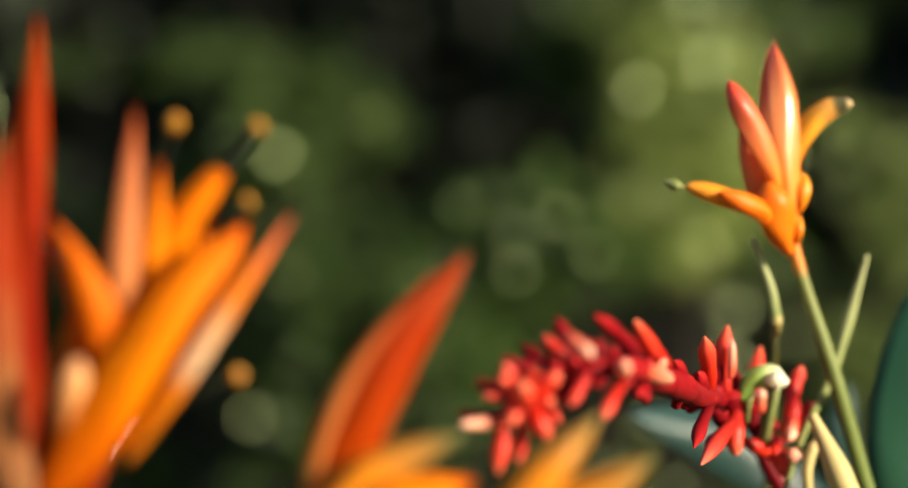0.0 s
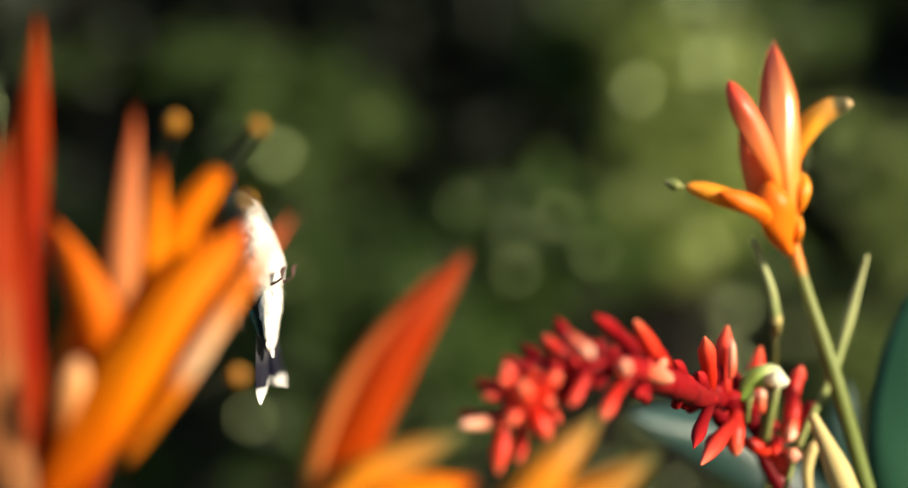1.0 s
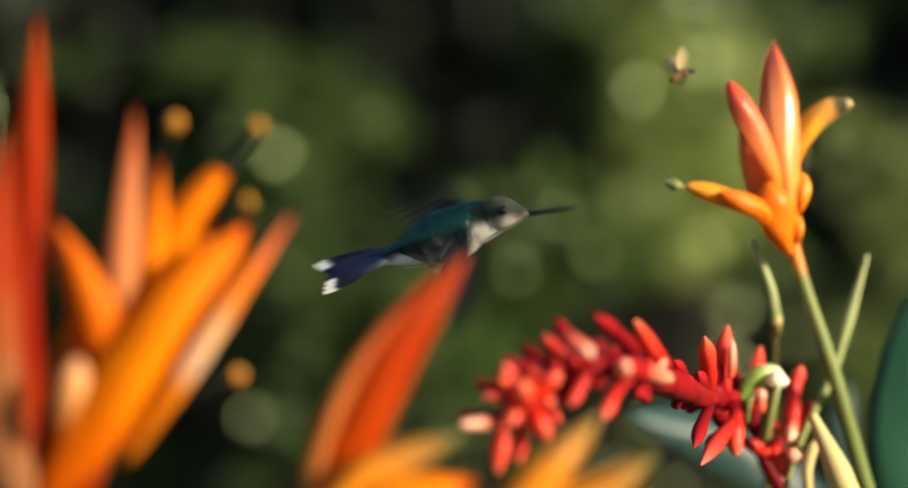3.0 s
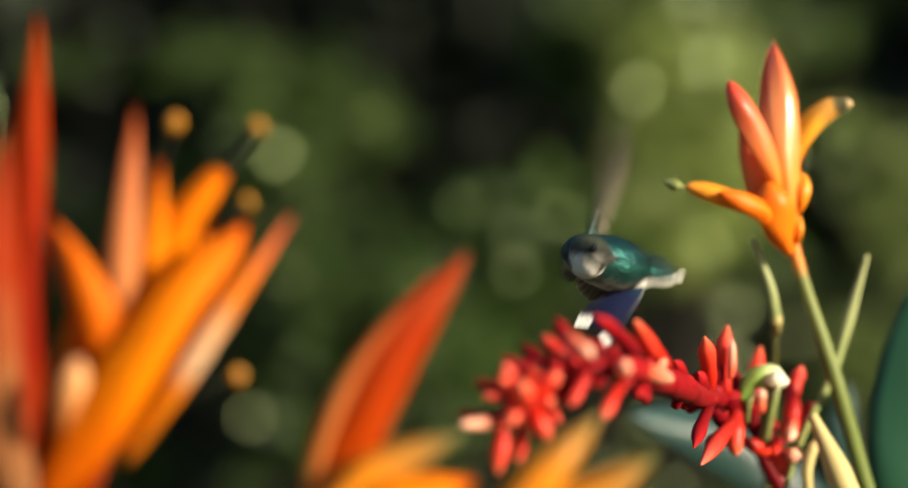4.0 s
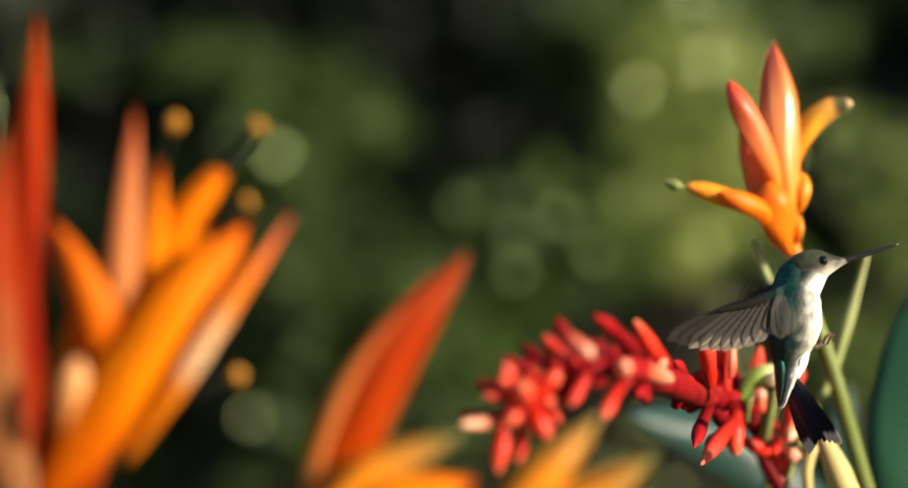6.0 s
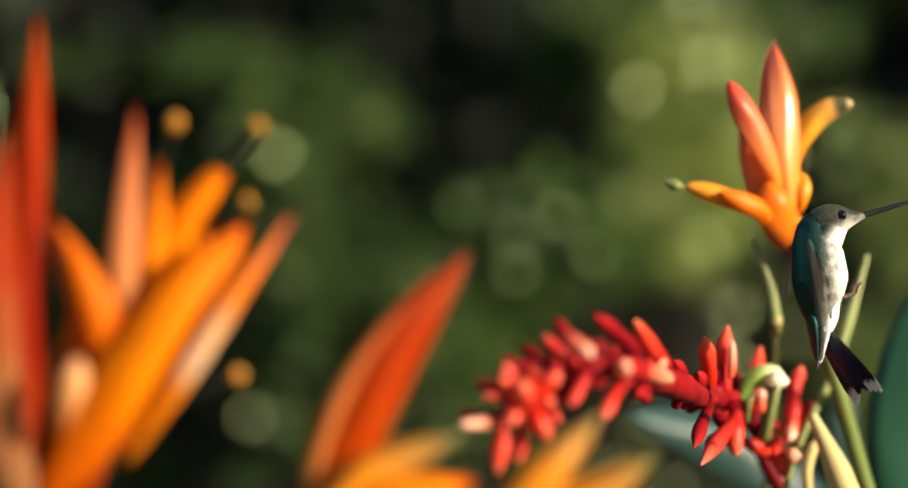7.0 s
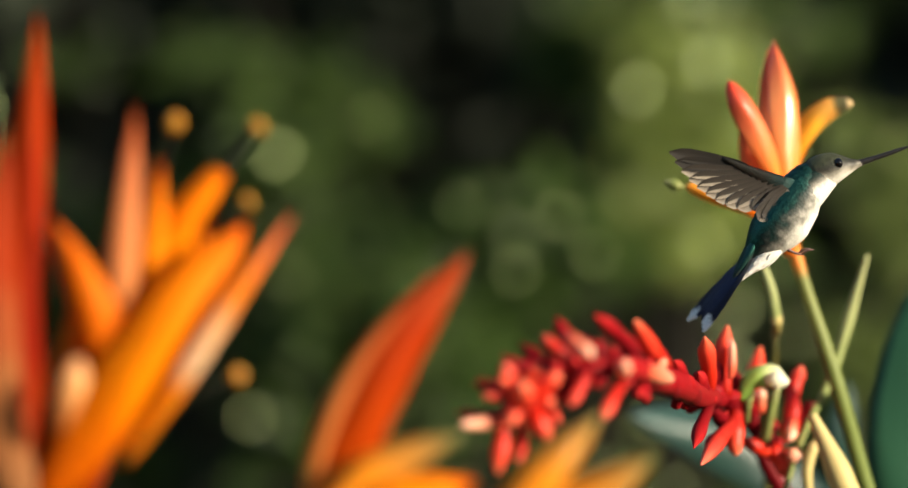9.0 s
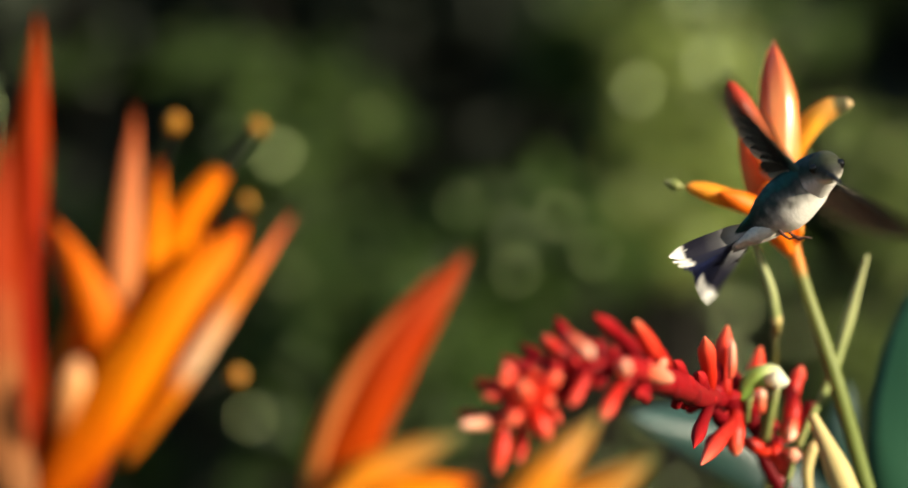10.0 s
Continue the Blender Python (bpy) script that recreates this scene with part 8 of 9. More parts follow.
        (1.800, pose(0.0085, -0.0055, 0.0030, 20.5, 73.2, -73.2)), (1.833, pose(0.0085, -0.0055, 0.0030, 11.4, 56.3, -42.7)),
        (1.867, pose(0.0085, -0.0055, 0.0030, 33.8, -23.5, -19.8)), (1.900, pose(0.0085, -0.0055, 0.0030, 43.2, -23.8, -53.1)),
        (1.933, pose(0.0085, -0.0055, 0.0030, 49.6, -10.2, -90.7)), (1.967, pose(0.0085, -0.0055, 0.0030, 22.1, -17.6, -86.1)),
        (2.000, pose(0.0085, -0.0055, 0.0030, 6.7, -20.4, -82.1)), (2.033, pose(0.0085, -0.0055, 0.0030, 8.6, -37.7, -62.7)),
        (2.067, pose(0.0085, -0.0055, 0.0030, -20.3, -64.5, -1.0)), (2.100, pose(0.0085, -0.0055, 0.0030, 0.5, -54.3, -63.6)),
        (2.133, pose(0.0085, -0.0055, 0.0030, 2.2, -39.8, -107.5)), (2.167, pose(0.0085, -0.0055, 0.0030, 7.7, -24.0, -120.8)),
        (2.200, pose(0.0085, -0.0055, 0.0030, 11.0, -36.7, -84.5)), (2.233, pose(0.0085, -0.0055, 0.0030, 0.6, 6.1, -68.4)),
        (2.267, pose(0.0085, -0.0055, 0.0030, -44.5, 86.5, -102.7)), (2.300, pose(0.0085, -0.0055, 0.0030, 173.9, 44.8, 116.8)),
        (2.333, pose(0.0085, -0.0055, 0.0030, 171.3, 35.2, 86.7)), (2.367, pose(0.0085, -0.0055, 0.0030, 130.0, 33.3, 99.0)),
        (2.400, pose(0.0085, -0.0055, 0.0030, 138.5, 44.5, 142.3)), (2.433, pose(0.0085, -0.0055, 0.0030, 161.3, 40.8, 154.9)),
        (2.467, pose(0.0085, -0.0055, 0.0030, -154.1, 29.4, 112.3)), (2.500, pose(0.0085, -0.0055, 0.0030, -137.6, 30.5, 101.6)),
        (2.533, pose(0.0085, -0.0055, 0.0030, -137.9, 29.2, 97.7)), (2.567, pose(0.0085, -0.0055, 0.0030, -28.5, 64.1, 176.8)),
        (2.600, pose(0.0085, -0.0055, 0.0030, -4.3, 58.2, -124.0)), (2.633, pose(0.0085, -0.0055, 0.0030, 10.8, 15.1, -108.0)),
        (2.667, pose(0.0085, -0.0055, 0.0030, 33.2, -56.3, -119.7)), (2.700, pose(0.0085, -0.0055, 0.0030, 134.3, -75.0, 134.1)),
        (2.733, pose(0.0085, -0.0055, 0.0030, 24.6, -72.1, -150.4)), (2.767, pose(0.0085, -0.0055, 0.0030, 40.8, -77.4, -95.3)),
        (2.800, pose(0.0085, -0.0055, 0.0030, 10.6, -41.5, -134.8)), (2.833, pose(0.0085, -0.0055, 0.0030, 13.2, -48.0, -66.0)),
        (2.867, pose(0.0085, -0.0055, 0.0030, 8.0, -10.3, -130.2)), (2.900, pose(0.0085, -0.0055, 0.0030, 9.3, -17.0, -59.9)),
        (2.933, pose(0.0085, -0.0055, 0.0030, 7.8, 21.0, -126.9)), (2.967, pose(0.0085, -0.0055, 0.0030, 8.7, 14.3, -55.9)),
        (3.000, pose(0.0085, -0.0055, 0.0030, 14.3, 40.9, -84.9)), (3.033, pose(0.0085, -0.0055, 0.0030, 14.7, 50.8, -117.0)),
        (3.067, pose(0.0085, -0.0055, 0.0030, 13.6, 27.0, -46.7)), (3.100, pose(0.0085, -0.0055, 0.0030, 22.4, 47.2, -108.1)),
        (3.133, pose(0.0085, -0.0055, 0.0030, 17.5, 23.8, -40.1)), (3.167, pose(0.0085, -0.0055, 0.0030, 28.7, 42.9, -100.6)),
        (3.200, pose(0.0085, -0.0055, 0.0030, 29.2, 29.0, -64.5)), (3.233, pose(0.0085, -0.0055, 0.0030, 28.4, 43.0, -101.3)),
        (3.267, pose(0.0085, -0.0055, 0.0030, 17.2, 23.8, -41.2)), (3.300, pose(0.0085, -0.0055, 0.0030, 21.1, 47.4, -110.3)),
        (3.333, pose(0.0085, -0.0055, 0.0030, 13.0, 27.0, -49.0)), (3.367, pose(0.0085, -0.0055, 0.0030, 12.2, 50.8, -120.9)),
        (3.400, pose(0.0085, -0.0055, 0.0030, 12.4, 40.9, -88.9)), (3.433, pose(0.0085, -0.0055, 0.0030, 10.3, 44.4, -122.8)),
        (3.467, pose(0.0085, -0.0055, 0.0030, 10.6, 14.3, -51.6)), (3.500, pose(0.0085, -0.0055, 0.0030, 13.9, 28.7, -117.2)),
        (3.533, pose(0.0085, -0.0055, 0.0030, 11.3, -1.3, -46.8)), (3.567, pose(0.0085, -0.0055, 0.0030, 15.5, 12.9, -113.1)),
        (3.600, pose(0.0085, -0.0055, 0.0030, 16.7, -6.8, -77.3)), (3.633, pose(0.0085, -0.0055, 0.0030, 26.2, 13.5, -105.5)),
        (3.667, pose(0.0085, -0.0055, 0.0030, 28.1, 0.7, -30.8)), (3.700, pose(0.0085, -0.0055, 0.0030, 51.2, 26.5, -88.3)),
        (3.733, pose(0.0085, -0.0055, 0.0030, 49.2, 13.6, -14.6)), (3.767, pose(0.0085, -0.0055, 0.0030, 81.4, 30.5, -65.2)),
        (3.800, pose(0.0085, -0.0055, 0.0030, 86.5, 21.0, -23.7)), (3.833, pose(0.0085, -0.0055, 0.0030, 78.0, 19.1, -3.0)),
        (3.867, pose(0.0085, -0.0055, 0.0030, 75.2, 8.5, -11.1)), (3.900, pose(0.0085, -0.0055, 0.0030, 82.9, 11.7, -33.4)),
        (3.933, pose(0.0085, -0.0055, 0.0030, 70.1, 8.0, -57.8)), (3.967, pose(0.0085, -0.0055, 0.0030, 35.6, -22.5, -104.7)),
        (4.000, pose(0.0085, -0.0055, 0.0030, 28.9, -45.3, -90.8)), (4.033, pose(0.0085, -0.0055, 0.0030, 21.8, -63.2, -42.0)),
        (4.067, pose(0.0085, -0.0055, 0.0030, 124.5, -49.6, 165.2)), (4.100, pose(0.0085, -0.0055, 0.0030, 118.3, -48.6, 148.2)),
        (4.133, pose(0.0085, -0.0055, 0.0030, 108.2, -53.9, 132.4)), (4.167, pose(0.0085, -0.0055, 0.0030, 139.7, -59.2, 69.5)),
        (4.200, pose(0.0085, -0.0055, 0.0030, 143.1, -40.3, 124.0)), (4.233, pose(0.0085, -0.0055, 0.0030, 146.8, -6.3, 100.4)),
        (4.267, pose(0.0085, -0.0055, 0.0030, 108.7, 27.7, 25.9)), (4.300, pose(0.0085, -0.0055, 0.0030, 78.1, 20.5, -24.7)),
        (4.333, pose(0.0085, -0.0055, 0.0030, 85.4, 25.2, -45.5)), (4.367, pose(0.0085, -0.0055, 0.0030, 22.2, 28.7, -118.7)),
        (4.400, pose(0.0085, -0.0055, 0.0030, 23.6, 12.7, -70.7)), (4.433, pose(0.0085, -0.0055, 0.0030, 12.7, 0.8, -24.5)),
        (4.467, pose(0.0085, -0.0055, 0.0030, 17.4, 1.3, -43.5)), (4.500, pose(0.0085, -0.0055, 0.0030, 22.7, 9.6, -71.4)),
        (4.533, pose(0.0085, -0.0055, 0.0030, 23.5, 19.3, -99.6)), (4.567, pose(0.0085, -0.0055, 0.0030, 6.3, -22.1, -138.4)),
        (4.600, pose(0.0085, -0.0055, 0.0030, 14.5, -36.5, -95.0)), (4.633, pose(0.0085, -0.0055, 0.0030, 6.3, -51.5, -41.7)),
        (4.667, pose(0.0085, -0.0055, 0.0030, 7.2, 10.2, -48.0)), (4.700, pose(0.0085, -0.0055, 0.0030, 12.7, 25.4, -93.8)),
        (4.733, pose(0.0085, -0.0055, 0.0030, 3.2, 39.3, -146.4)), (4.767, pose(0.0085, -0.0055, 0.0030, -3.9, 46.7, -169.0)),
        (4.800, pose(0.0085, -0.0055, 0.0030, 12.5, 36.3, -110.6)), (4.833, pose(0.0085, -0.0055, 0.0030, 11.6, 20.2, -63.5)),
        (4.867, pose(0.0085, -0.0055, 0.0030, 38.0, -33.1, -74.5)), (4.900, pose(0.0085, -0.0055, 0.0030, 35.6, -17.1, -121.0)),
        (4.933, pose(0.0085, -0.0055, 0.0030, 30.5, -15.5, -163.0)), (4.967, pose(0.0085, -0.0055, 0.0030, 58.9, -17.1, 117.8)),
        (5.000, pose(0.0085, -0.0055, 0.0030, 68.4, -8.2, 130.0)), (5.033, pose(0.0085, -0.0055, 0.0030, 63.8, -16.9, 175.5)),
        (5.067, pose(0.0085, -0.0055, 0.0030, 21.0, -21.2, -97.5)), (5.100, pose(0.0085, -0.0055, 0.0030, 14.0, -5.1, -89.1)),
        (5.133, pose(0.0085, -0.0055, 0.0030, 7.7, 9.7, -136.8)), (5.167, pose(0.0085, -0.0055, 0.0030, 20.8, 2.6, -116.1)),
        (5.200, pose(0.0085, -0.0055, 0.0030, 21.4, -13.5, -68.6)), (5.233, pose(0.0085, -0.0055, 0.0030, 9.0, -24.4, -17.0)),
        (5.267, pose(0.0085, -0.0055, 0.0030, 72.7, -72.8, -131.8)), (5.300, pose(0.0085, -0.0055, 0.0030, 52.5, -65.9, -141.1)),
        (5.333, pose(0.0085, -0.0055, 0.0030, 34.1, -60.5, -153.1)), (5.367, pose(0.0085, -0.0055, 0.0030, -25.7, -76.8, -90.5)),
        (5.400, pose(0.0085, -0.0055, 0.0030, -58.2, -85.7, -29.8)), (5.433, pose(0.0085, -0.0055, 0.0030, -138.4, -80.4, 78.4)),
        (5.467, pose(0.0085, -0.0055, 0.0030, -71.1, -72.7, -56.0)), (5.500, pose(0.0085, -0.0055, 0.0030, -81.9, -61.3, -95.5)),
        (5.533, pose(0.0085, -0.0055, 0.0030, 155.8, -56.0, 26.7)), (5.567, pose(0.0085, -0.0055, 0.0030, 135.4, 17.0, 47.0)),
        (5.600, pose(0.0085, -0.0055, 0.0030, 107.0, 59.3, 18.3)), (5.633, pose(0.0085, -0.0055, 0.0030, 74.9, 61.6, 19.0)),
        (5.667, pose(0.0085, -0.0055, 0.0030, 18.0, -5.9, -15.7)), (5.700, pose(0.0085, -0.0055, 0.0030, 28.6, -1.8, -63.2)),
        (5.733, pose(0.0085, -0.0055, 0.0030, 27.3, 0.3, -104.2)), (5.767, pose(0.0085, -0.0055, 0.0030, 19.1, -31.0, -39.8)),
        (5.800, pose(0.0085, -0.0055, 0.0030, 24.0, -19.2, -117.2)), (5.833, pose(0.0085, -0.0055, 0.0030, 23.8, -51.6, -54.9)),
        (5.867, pose(0.0085, -0.0055, 0.0030, 25.7, -39.0, -131.6)), (5.900, pose(0.0085, -0.0055, 0.0030, 47.3, -69.2, -87.6)),
        (5.933, pose(0.0085, -0.0055, 0.0030, 37.0, -57.4, -153.8)), (5.967, pose(0.0085, -0.0055, 0.0030, 110.8, -70.7, -160.0)),
        (6.000, pose(0.0085, -0.0055, 0.0030, 103.1, -65.1, 166.6)), (6.033, pose(0.0085, -0.0055, 0.0030, 54.3, -62.9, 178.6)),
        (6.067, pose(0.0085, -0.0055, 0.0030, 83.3, -65.8, -137.0)), (6.100, pose(0.0085, -0.0055, 0.0030, 34.3, -46.4, -162.2)),
        (6.133, pose(0.0085, -0.0055, 0.0030, 49.9, -54.6, -103.6)), (6.167, pose(0.0085, -0.0055, 0.0030, 25.1, -27.9, -153.8)),
        (6.200, pose(0.0085, -0.0055, 0.0030, 34.7, -37.8, -88.5)), (6.233, pose(0.0085, -0.0055, 0.0030, 19.6, -8.6, -149.4)),
        (6.267, pose(0.0085, -0.0055, 0.0030, 26.7, -19.4, -80.6)), (6.300, pose(0.0085, -0.0055, 0.0030, 23.0, 1.8, -111.9)),
        (6.333, pose(0.0085, -0.0055, 0.0030, 16.7, 0.6, -147.0)), (6.367, pose(0.0085, -0.0055, 0.0030, 27.8, -30.1, -82.0)),
        (6.400, pose(0.0085, -0.0055, 0.0030, 19.2, -20.0, -148.1)), (6.433, pose(0.0085, -0.0055, 0.0030, 35.0, -49.9, -89.5)),
        (6.467, pose(0.0085, -0.0055, 0.0030, 22.8, -40.4, -150.6)), (6.500, pose(0.0085, -0.0055, 0.0030, 54.6, -68.0, -109.4)),
        (6.533, pose(0.0085, -0.0055, 0.0030, 30.1, -60.6, -157.0)), (6.567, pose(0.0085, -0.0055, 0.0030, 119.9, -75.4, -174.9)),
        (6.600, pose(0.0085, -0.0055, 0.0030, 113.9, -75.3, 155.3)), (6.633, pose(0.0085, -0.0055, 0.0030, 66.7, -76.5, 167.1)),
        (6.667, pose(0.0085, -0.0055, 0.0030, 138.7, -67.1, 166.8)), (6.700, pose(0.0085, -0.0055, 0.0030, 72.5, -71.5, 160.9)),
        (6.733, pose(0.0085, -0.0055, 0.0030, 130.3, -63.4, 175.9)), (6.767, pose(0.0085, -0.0055, 0.0030, 75.7, -66.4, 157.3)),
        (6.800, pose(0.0085, -0.0055, 0.0030, 100.8, -60.2, 168.9)), (6.833, pose(0.0085, -0.0055, 0.0030, 80.9, -63.0, 158.0)),
        (6.867, pose(0.0085, -0.0055, 0.0030, 41.7, -49.0, -162.1)), (6.900, pose(0.0085, -0.0055, 0.0030, 55.8, -53.5, -144.7)),
        (6.933, pose(0.0085, -0.0055, 0.0030, 68.7, -60.3, -127.2)), (6.967, pose(0.0085, -0.0055, 0.0030, 20.8, -27.1, -61.7)),
        (7.000, pose(0.0085, -0.0055, 0.0030, 22.1, -11.1, -109.6)), (7.033, pose(0.0085, -0.0055, 0.0030, 11.1, 0.7, -156.1)),
        (7.067, pose(0.0085, -0.0055, 0.0030, 9.9, 51.3, -113.5)), (7.100, pose(0.0085, -0.0055, 0.0030, 12.2, 43.3, -88.2)),
        (7.133, pose(0.0085, -0.0055, 0.0030, 9.9, 35.3, -66.1)), (7.167, pose(0.0085, -0.0055, 0.0030, 17.4, -39.4, -56.7)),
        (7.200, pose(0.0085, -0.0055, 0.0030, 20.2, -23.6, -105.7)), (7.233, pose(0.0085, -0.0055, 0.0030, 9.9, -10.9, -150.2)),
        (7.267, pose(0.0085, -0.0055, 0.0030, 78.5, -69.6, 160.9)), (7.300, pose(0.0085, -0.0055, 0.0030, 104.0, -66.7, 165.6)),
        (7.333, pose(0.0085, -0.0055, 0.0030, 127.6, -64.8, 172.4)), (7.367, pose(0.0085, -0.0055, 0.0030, 24.1, -39.9, -72.6)),
        (7.400, pose(0.0085, -0.0055, 0.0030, 23.7, -26.9, -110.3)), (7.433, pose(0.0085, -0.0055, 0.0030, 9.7, -13.5, -144.1)),
        (7.467, pose(0.0085, -0.0055, 0.0030, -39.2, -4.6, -118.4)), (7.500, pose(0.0085, -0.0055, 0.0030, -68.2, 10.8, -108.7)),
        (7.533, pose(0.0085, -0.0055, 0.0030, -34.1, 16.3, -84.5)), (7.567, pose(0.0085, -0.0055, 0.0030, 13.5, -1.0, -52.7)),
        (7.600, pose(0.0085, -0.0055, 0.0030, 14.5, 4.4, -85.7)), (7.633, pose(0.0085, -0.0055, 0.0030, 12.0, 15.5, -119.3)),
        (7.667, pose(0.0085, -0.0055, 0.0030, 9.3, 10.8, -132.1)), (7.700, pose(0.0085, -0.0055, 0.0030, 14.3, -1.2, -93.8)),
        (7.733, pose(0.0085, -0.0055, 0.0030, 10.9, -13.7, -55.4)), (7.767, pose(0.0085, -0.0055, 0.0030, 54.2, -24.2, -91.6)),
        (7.800, pose(0.0085, -0.0055, 0.0030, 49.5, -12.0, -128.1)), (7.833, pose(0.0085, -0.0055, 0.0030, 38.6, -4.7, -164.4)),
        (7.867, pose(0.0085, -0.0055, 0.0030, 58.2, -22.5, 178.2)), (7.900, pose(0.0085, -0.0055, 0.0030, 72.0, -25.7, -149.5)),
        (7.933, pose(0.0085, -0.0055, 0.0030, 74.8, -30.6, -118.1)), (7.967, pose(0.0085, -0.0055, 0.0030, -2.9, 10.7, -96.5)),
        (8.000, pose(0.0085, -0.0055, 0.0030, -65.4, 36.9, -121.6)), (8.033, pose(0.0085, -0.0055, 0.0030, -31.5, 38.0, -118.4)),
        (8.067, pose(0.0085, -0.0055, 0.0030, 15.5, 37.0, -113.9)), (8.100, pose(0.0085, -0.0055, 0.0030, 17.1, 25.7, -79.9)),
        (8.133, pose(0.0085, -0.0055, 0.0030, 11.8, 15.4, -48.6)), (8.167, pose(0.0085, -0.0055, 0.0030, 11.6, -10.8, -44.2)),
        (8.200, pose(0.0085, -0.0055, 0.0030, 17.1, -0.8, -77.9)), (8.233, pose(0.0085, -0.0055, 0.0030, 16.2, 10.6, -111.1)),
        (8.267, pose(0.0085, -0.0055, 0.0030, 11.1, 13.3, -122.5)), (8.300, pose(0.0085, -0.0055, 0.0030, 14.2, 4.0, -93.7)),
        (8.333, pose(0.0085, -0.0055, 0.0030, 12.4, -5.7, -65.3)), (8.367, pose(0.0085, -0.0055, 0.0030, 35.6, -27.2, -70.8)),
        (8.400, pose(0.0085, -0.0055, 0.0030, 34.3, -11.2, -117.9)), (8.433, pose(0.0085, -0.0055, 0.0030, 9.7, 9.4, -141.1)),
        (8.467, pose(0.0085, -0.0055, 0.0030, -61.3, 16.7, -149.0)), (8.500, pose(0.0085, -0.0055, 0.0030, -113.5, 14.3, -156.8)),
        (8.533, pose(0.0085, -0.0055, 0.0030, -159.1, 13.5, -174.1)), (8.567, pose(0.0085, -0.0055, 0.0030, 142.4, -5.2, 172.8)),
        (8.600, pose(0.0085, -0.0055, 0.0030, 92.9, -11.9, 177.8)), (8.633, pose(0.0085, -0.0055, 0.0030, 81.7, -15.3, 147.3)),
        (8.667, pose(0.0085, -0.0055, 0.0030, 81.3, -41.9, 155.4)), (8.700, pose(0.0085, -0.0055, 0.0030, 93.8, -39.4, 175.6)),
        (8.733, pose(0.0085, -0.0055, 0.0030, 106.5, -40.4, -164.2)), (8.767, pose(0.0085, -0.0055, 0.0030, 113.7, -61.2, 176.6)),
        (8.800, pose(0.0085, -0.0055, 0.0030, 99.9, -62.0, 169.8)), (8.833, pose(0.0085, -0.0055, 0.0030, 85.9, -63.5, 163.4)),
        (8.867, pose(0.0085, -0.0055, 0.0030, 98.8, -68.1, 164.8)), (8.900, pose(0.0085, -0.0055, 0.0030, 103.8, -67.6, 165.8)),
        (8.933, pose(0.0085, -0.0055, 0.0030, 108.9, -67.2, 166.8)), (8.967, pose(0.0085, -0.0055, 0.0030, 115.8, -72.1, 161.6)),
        (9.000, pose(0.0085, -0.0055, 0.0030, 107.4, -73.0, 162.1)), (9.033, pose(0.0085, -0.0055, 0.0030, 57.6, -70.5, -151.7)),
        (9.067, pose(0.0085, -0.0055, 0.0030, 12.1, 5.3, -117.8)), (9.100, pose(0.0085, -0.0055, 0.0030, 13.8, 11.5, -91.9)),
        (9.133, pose(0.0085, -0.0055, 0.0030, 10.0, -0.9, -54.4)), (9.167, pose(0.0085, -0.0055, 0.0030, 76.4, 40.3, 9.0)),
        (9.200, pose(0.0085, -0.0055, 0.0030, 85.0, 40.1, -4.4)), (9.233, pose(0.0085, -0.0055, 0.0030, 93.6, 41.3, -17.7)),
        (9.267, pose(0.0085, -0.0055, 0.0030, 10.0, 40.8, -133.2)), (9.300, pose(0.0085, -0.0055, 0.0030, 15.9, 25.5, -82.4)),
        (9.333, pose(0.0085, -0.0055, 0.0030, 13.0, 3.5, -59.6)), (9.367, pose(0.0085, -0.0055, 0.0030, 49.7, -57.3, -115.8)),
        (9.400, pose(0.0085, -0.0055, 0.0030, 61.3, -58.9, -150.4)), (9.433, pose(0.0085, -0.0055, 0.0030, 41.8, -54.7, -167.2)),
        (9.467, pose(0.0085, -0.0055, 0.0030, -175.0, -64.7, 10.0)), (9.500, pose(0.0085, -0.0055, 0.0030, 161.6, -50.1, 87.2)),
        (9.533, pose(0.0085, -0.0055, 0.0030, 144.1, -80.5, 130.8)), (9.567, pose(0.0085, -0.0055, 0.0030, 13.5, -34.6, -76.2)),
        (9.600, pose(0.0085, -0.0055, 0.0030, 23.0, 1.7, -70.5)), (9.633, pose(0.0085, -0.0055, 0.0030, 23.1, 14.7, -108.4)),
        (9.667, pose(0.0085, -0.0055, 0.0030, 12.0, 32.5, -126.5)), (9.700, pose(0.0085, -0.0055, 0.0030, 15.9, 18.4, -82.1)),
        (9.733, pose(0.0085, -0.0055, 0.0030, 12.0, 3.1, -51.3)), (9.767, pose(0.0085, -0.0055, 0.0030, 48.7, -41.1, -113.6)),
        (9.800, pose(0.0085, -0.0055, 0.0030, 48.8, -38.0, -135.3)), (9.833, pose(0.0085, -0.0055, 0.0030, 40.5, -33.2, -154.1)),
        (9.867, pose(0.0085, -0.0055, 0.0030, 15.0, -48.1, -113.2)), (9.900, pose(0.0085, -0.0055, 0.0030, 17.2, -52.8, -100.8)),
        (9.933, pose(0.0085, -0.0055, 0.0030, 17.8, -57.7, -87.1)), (9.967, pose(0.0085, -0.0055, 0.0030, -59.3, -76.0, -44.0)),
        (10.000, pose(0.0085, -0.0055, 0.0030, -46.5, -68.7, -79.8)),])
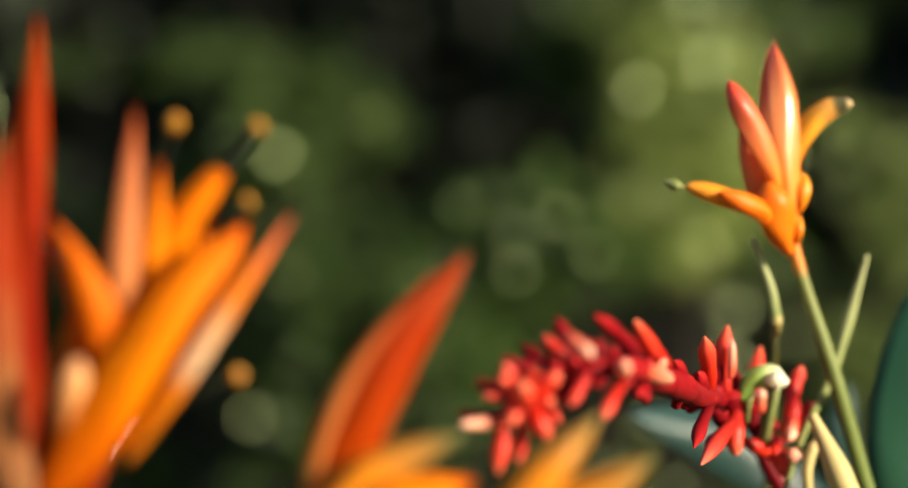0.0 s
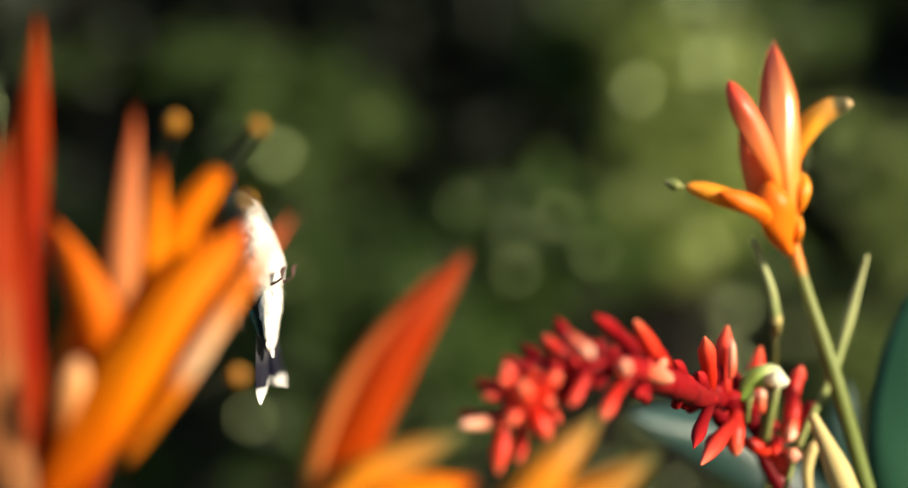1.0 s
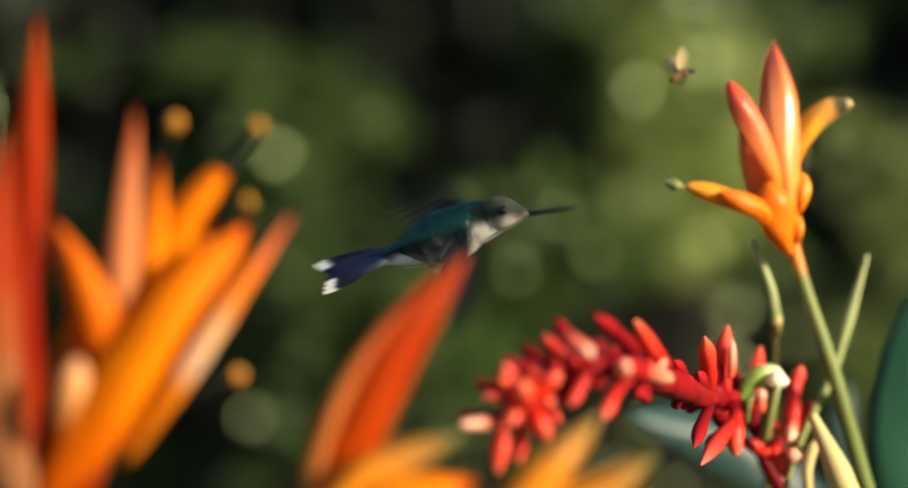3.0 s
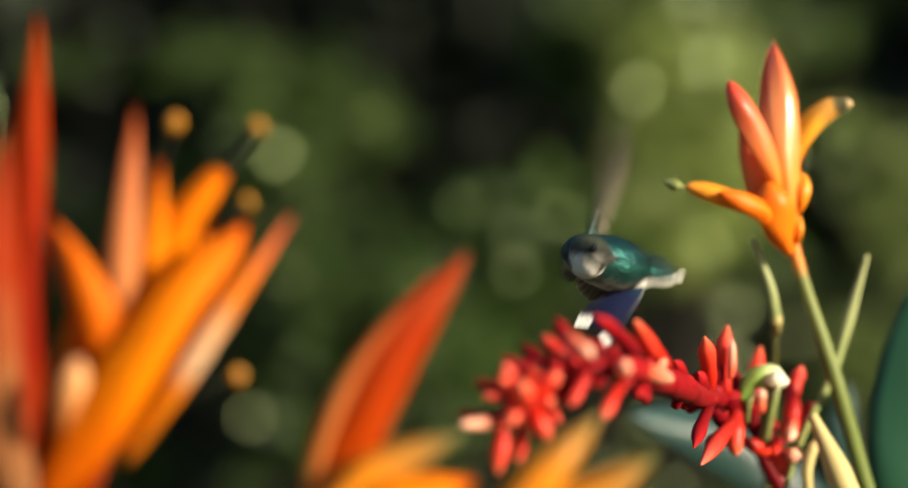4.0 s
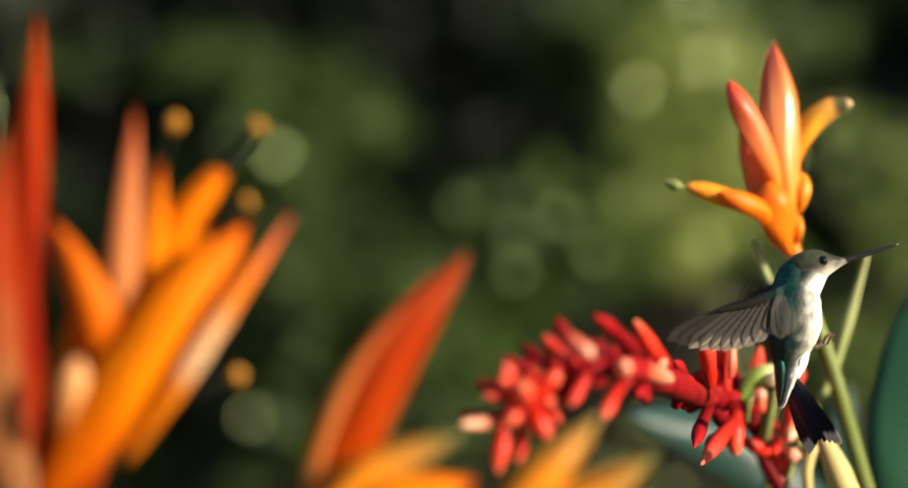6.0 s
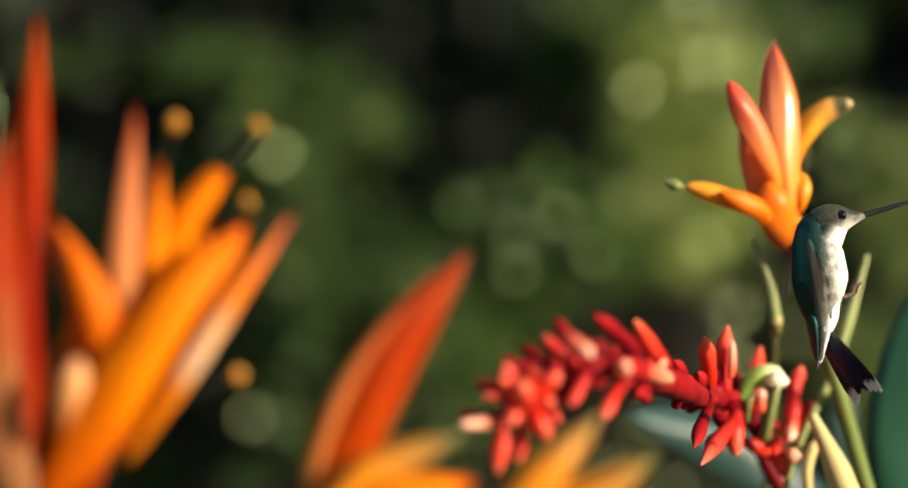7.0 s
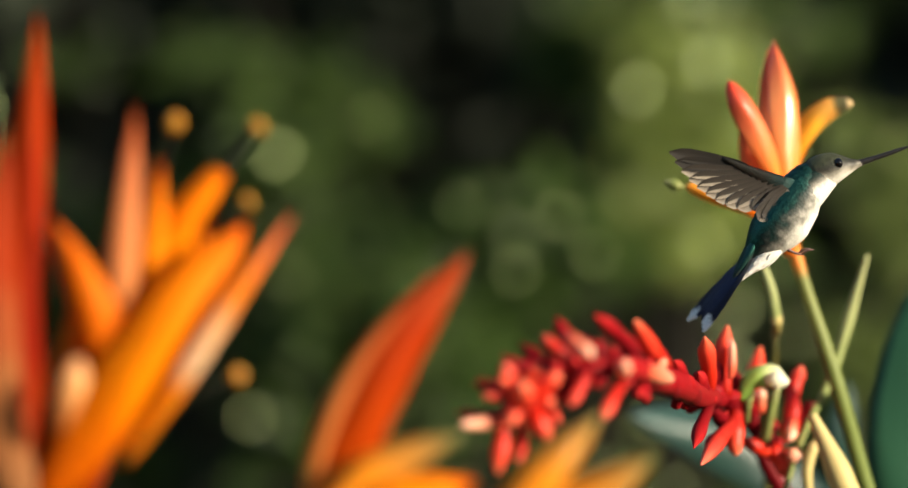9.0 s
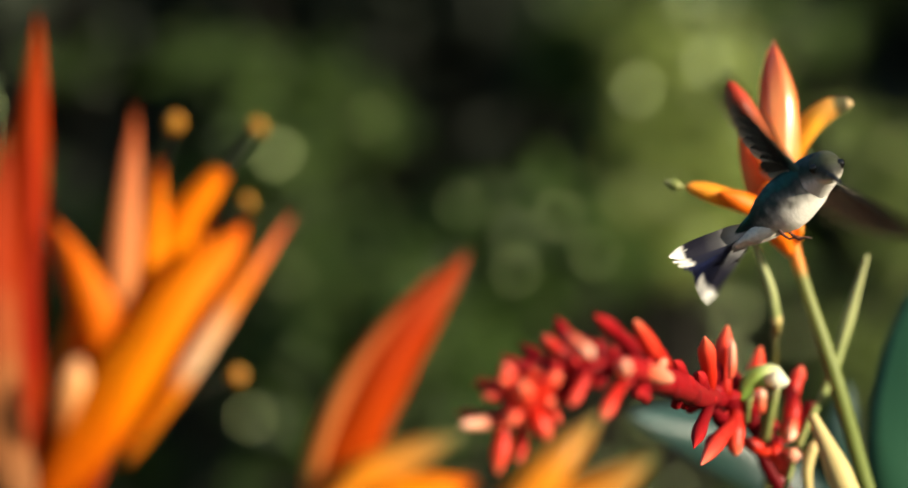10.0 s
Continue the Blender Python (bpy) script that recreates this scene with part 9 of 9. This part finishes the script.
    fan = [(0, 14), (0.1, 20), (0.2, 20), (0.3, 20), (0.4, 20), (0.5, 10), (0.6, 26), (0.7, 26), (0.8, 22), (0.9, 30), (1, 22), (1.1, 26), (1.2, 26), (1.3, 30), (1.4, 30), (1.5, 26), (1.6, 30), (1.7, 55), (1.8, 70), (1.9, 20), (2, 30), (2.1, 40), (2.2, 26), (2.3, 75), (2.4, 95), (2.5, 45), (2.6, 40), (2.7, 24), (3, 30), (3.2, 40), (3.4, 60), (3.6, 70), (3.8, 75), (3.9, 75), (4, 14), (4.1, 60), (4.2, 60), (4.3, 60), (4.4, 85), (4.5, 110), (4.6, 40), (4.7, 30), (4.8, 26), (4.9, 40), (5, 22), (5.1, 42), (5.2, 42), (5.3, 42), (5.4, 42), (5.5, 42), (5.6, 42), (5.7, 42), (6, 30), (6.3, 26), (6.6, 24), (6.8, 22), (6.9, 22), (7, 22), (7.1, 26), (7.2, 24), (7.3, 24), (7.4, 24), (7.5, 18), (7.6, 18), (7.7, 18), (7.8, 18), (7.9, 18), (8, 18), (8.1, 18), (8.2, 18), (8.3, 18), (8.4, 18), (8.5, 18), (8.6, 18), (8.7, 18), (8.8, 18), (8.9, 18), (9, 18), (9.1, 20), (9.2, 22), (9.3, 28), (9.4, 34), (9.5, 14), (9.6, 20), (9.7, 22), (9.8, 24), (9.9, 55), (10, 42)]
    for s, feather, rest in TAIL_FEATHERS:
        walk(feather, [(t, rest @ pose(0, 0, 0, 8 * s, 0, s * spread / 2)) for t, spread in fan])
    walk(BEE, [
        (0, pose(-0.1171, 1.4000, 0.9696, 0, -18, 0)),
        (0.5, pose(-0.1017, 1.4000, 0.9828, -12, -22, 25)),
        (0.8, pose(-0.0842, 1.4000, 0.9981, 10, -24, 17)),
        (1, pose(-0.0743, 1.4000, 1.0047, 5, -11, 4)),
        (1.1, pose(-0.0660, 1.4000, 1.0078, -5, -8, -4)),
        (1.2, pose(-0.0539, 1.4000, 1.0192, -12, -9, -22)),
        (1.3, pose(-0.0379, 1.4000, 1.0234, -9, -15, -36)),
        (1.4, pose(-0.0303, 1.4000, 1.0273, 0, -22, -50)),
        (1.5, pose(-0.0171, 1.4000, 1.0365, 10, -27, -60)),
        (1.6, pose(-0.0103, 1.4000, 1.0400, 12, -28, -64)),
        (1.7, pose(-0.0013, 1.4000, 1.0453, 5, -24, -66)),
        (1.8, pose(0.0112, 1.4000, 1.0514, -6, -18, -66)),
        (1.9, pose(0.0175, 1.4000, 1.0532, -12, -11, -64)),
        (2, pose(0.0296, 1.4000, 1.0578, -9, -8, -60)),
        (2.1, pose(0.0331, 1.4000, 1.0584, 1, -10, -50)),
        (2.2, pose(0.0414, 1.4000, 1.0626, 10, -15, -36)),
        (2.3, pose(0.0515, 1.4000, 1.0615, 12, -22, -20)),
        (2.4, pose(0.0550, 1.4000, 1.0657, 5, -27, 0)),
        (2.5, pose(0.0638, 1.4000, 1.0683, -6, -28, 12)),
        (2.6, pose(0.0688, 1.4000, 1.0703, -12, -24, 25)),
        (2.7, pose(0.0717, 1.4000, 1.0692, -9, -17, 24)),
        (3.2, pose(0.1009, 1.4444, 1.0614, -6, -22, -4)),
        (3.8, pose(0.1271, 1.5000, 1.0450, 4, -8, -23)),
        (4.2, pose(0.1318, 1.5000, 1.0375, 1, -27, 1)),
        (4.4, pose(0.1440, 1.5000, 1.0342, 11, -24, 15)),
        (4.5, pose(0.1466, 1.5000, 1.0321, 4, -17, 20)),
        (4.6, pose(0.1487, 1.5000, 1.0285, -6, -11, 24)),
        (4.8, pose(0.1520, 1.5000, 1.0290, -8, -10, 24)),
        (4.9, pose(0.1572, 1.5000, 1.0276, 1, -15, 21)),
        (5, pose(0.1579, 1.5000, 1.0217, 10, -22, 16)),
        (5.3, pose(0.1790, 1.5000, 1.0184, -7, -24, -5)),
        (5.5, pose(0.1823, 1.5000, 1.0163, -8, -11, -18)),
        (5.7, pose(0.1964, 1.5000, 1.0144, 10, -10, -25)),
        (6.5, pose(0.2269, 1.5000, 1.0097, 11, -8, 15)),
        (10, pose(0.2622, 1.5000, 1.0004, 11, -10, -25)),
    ])
    for s, w in BEE_WINGS:
        walk(w, [(k / 30, pose(0.0008, 0.001 * s, 0.0018, 25 * s * (1 if k % 2 else -1), -4 if k % 2 else -46, 95 * s)) for k in range(0, 301)])


motions()
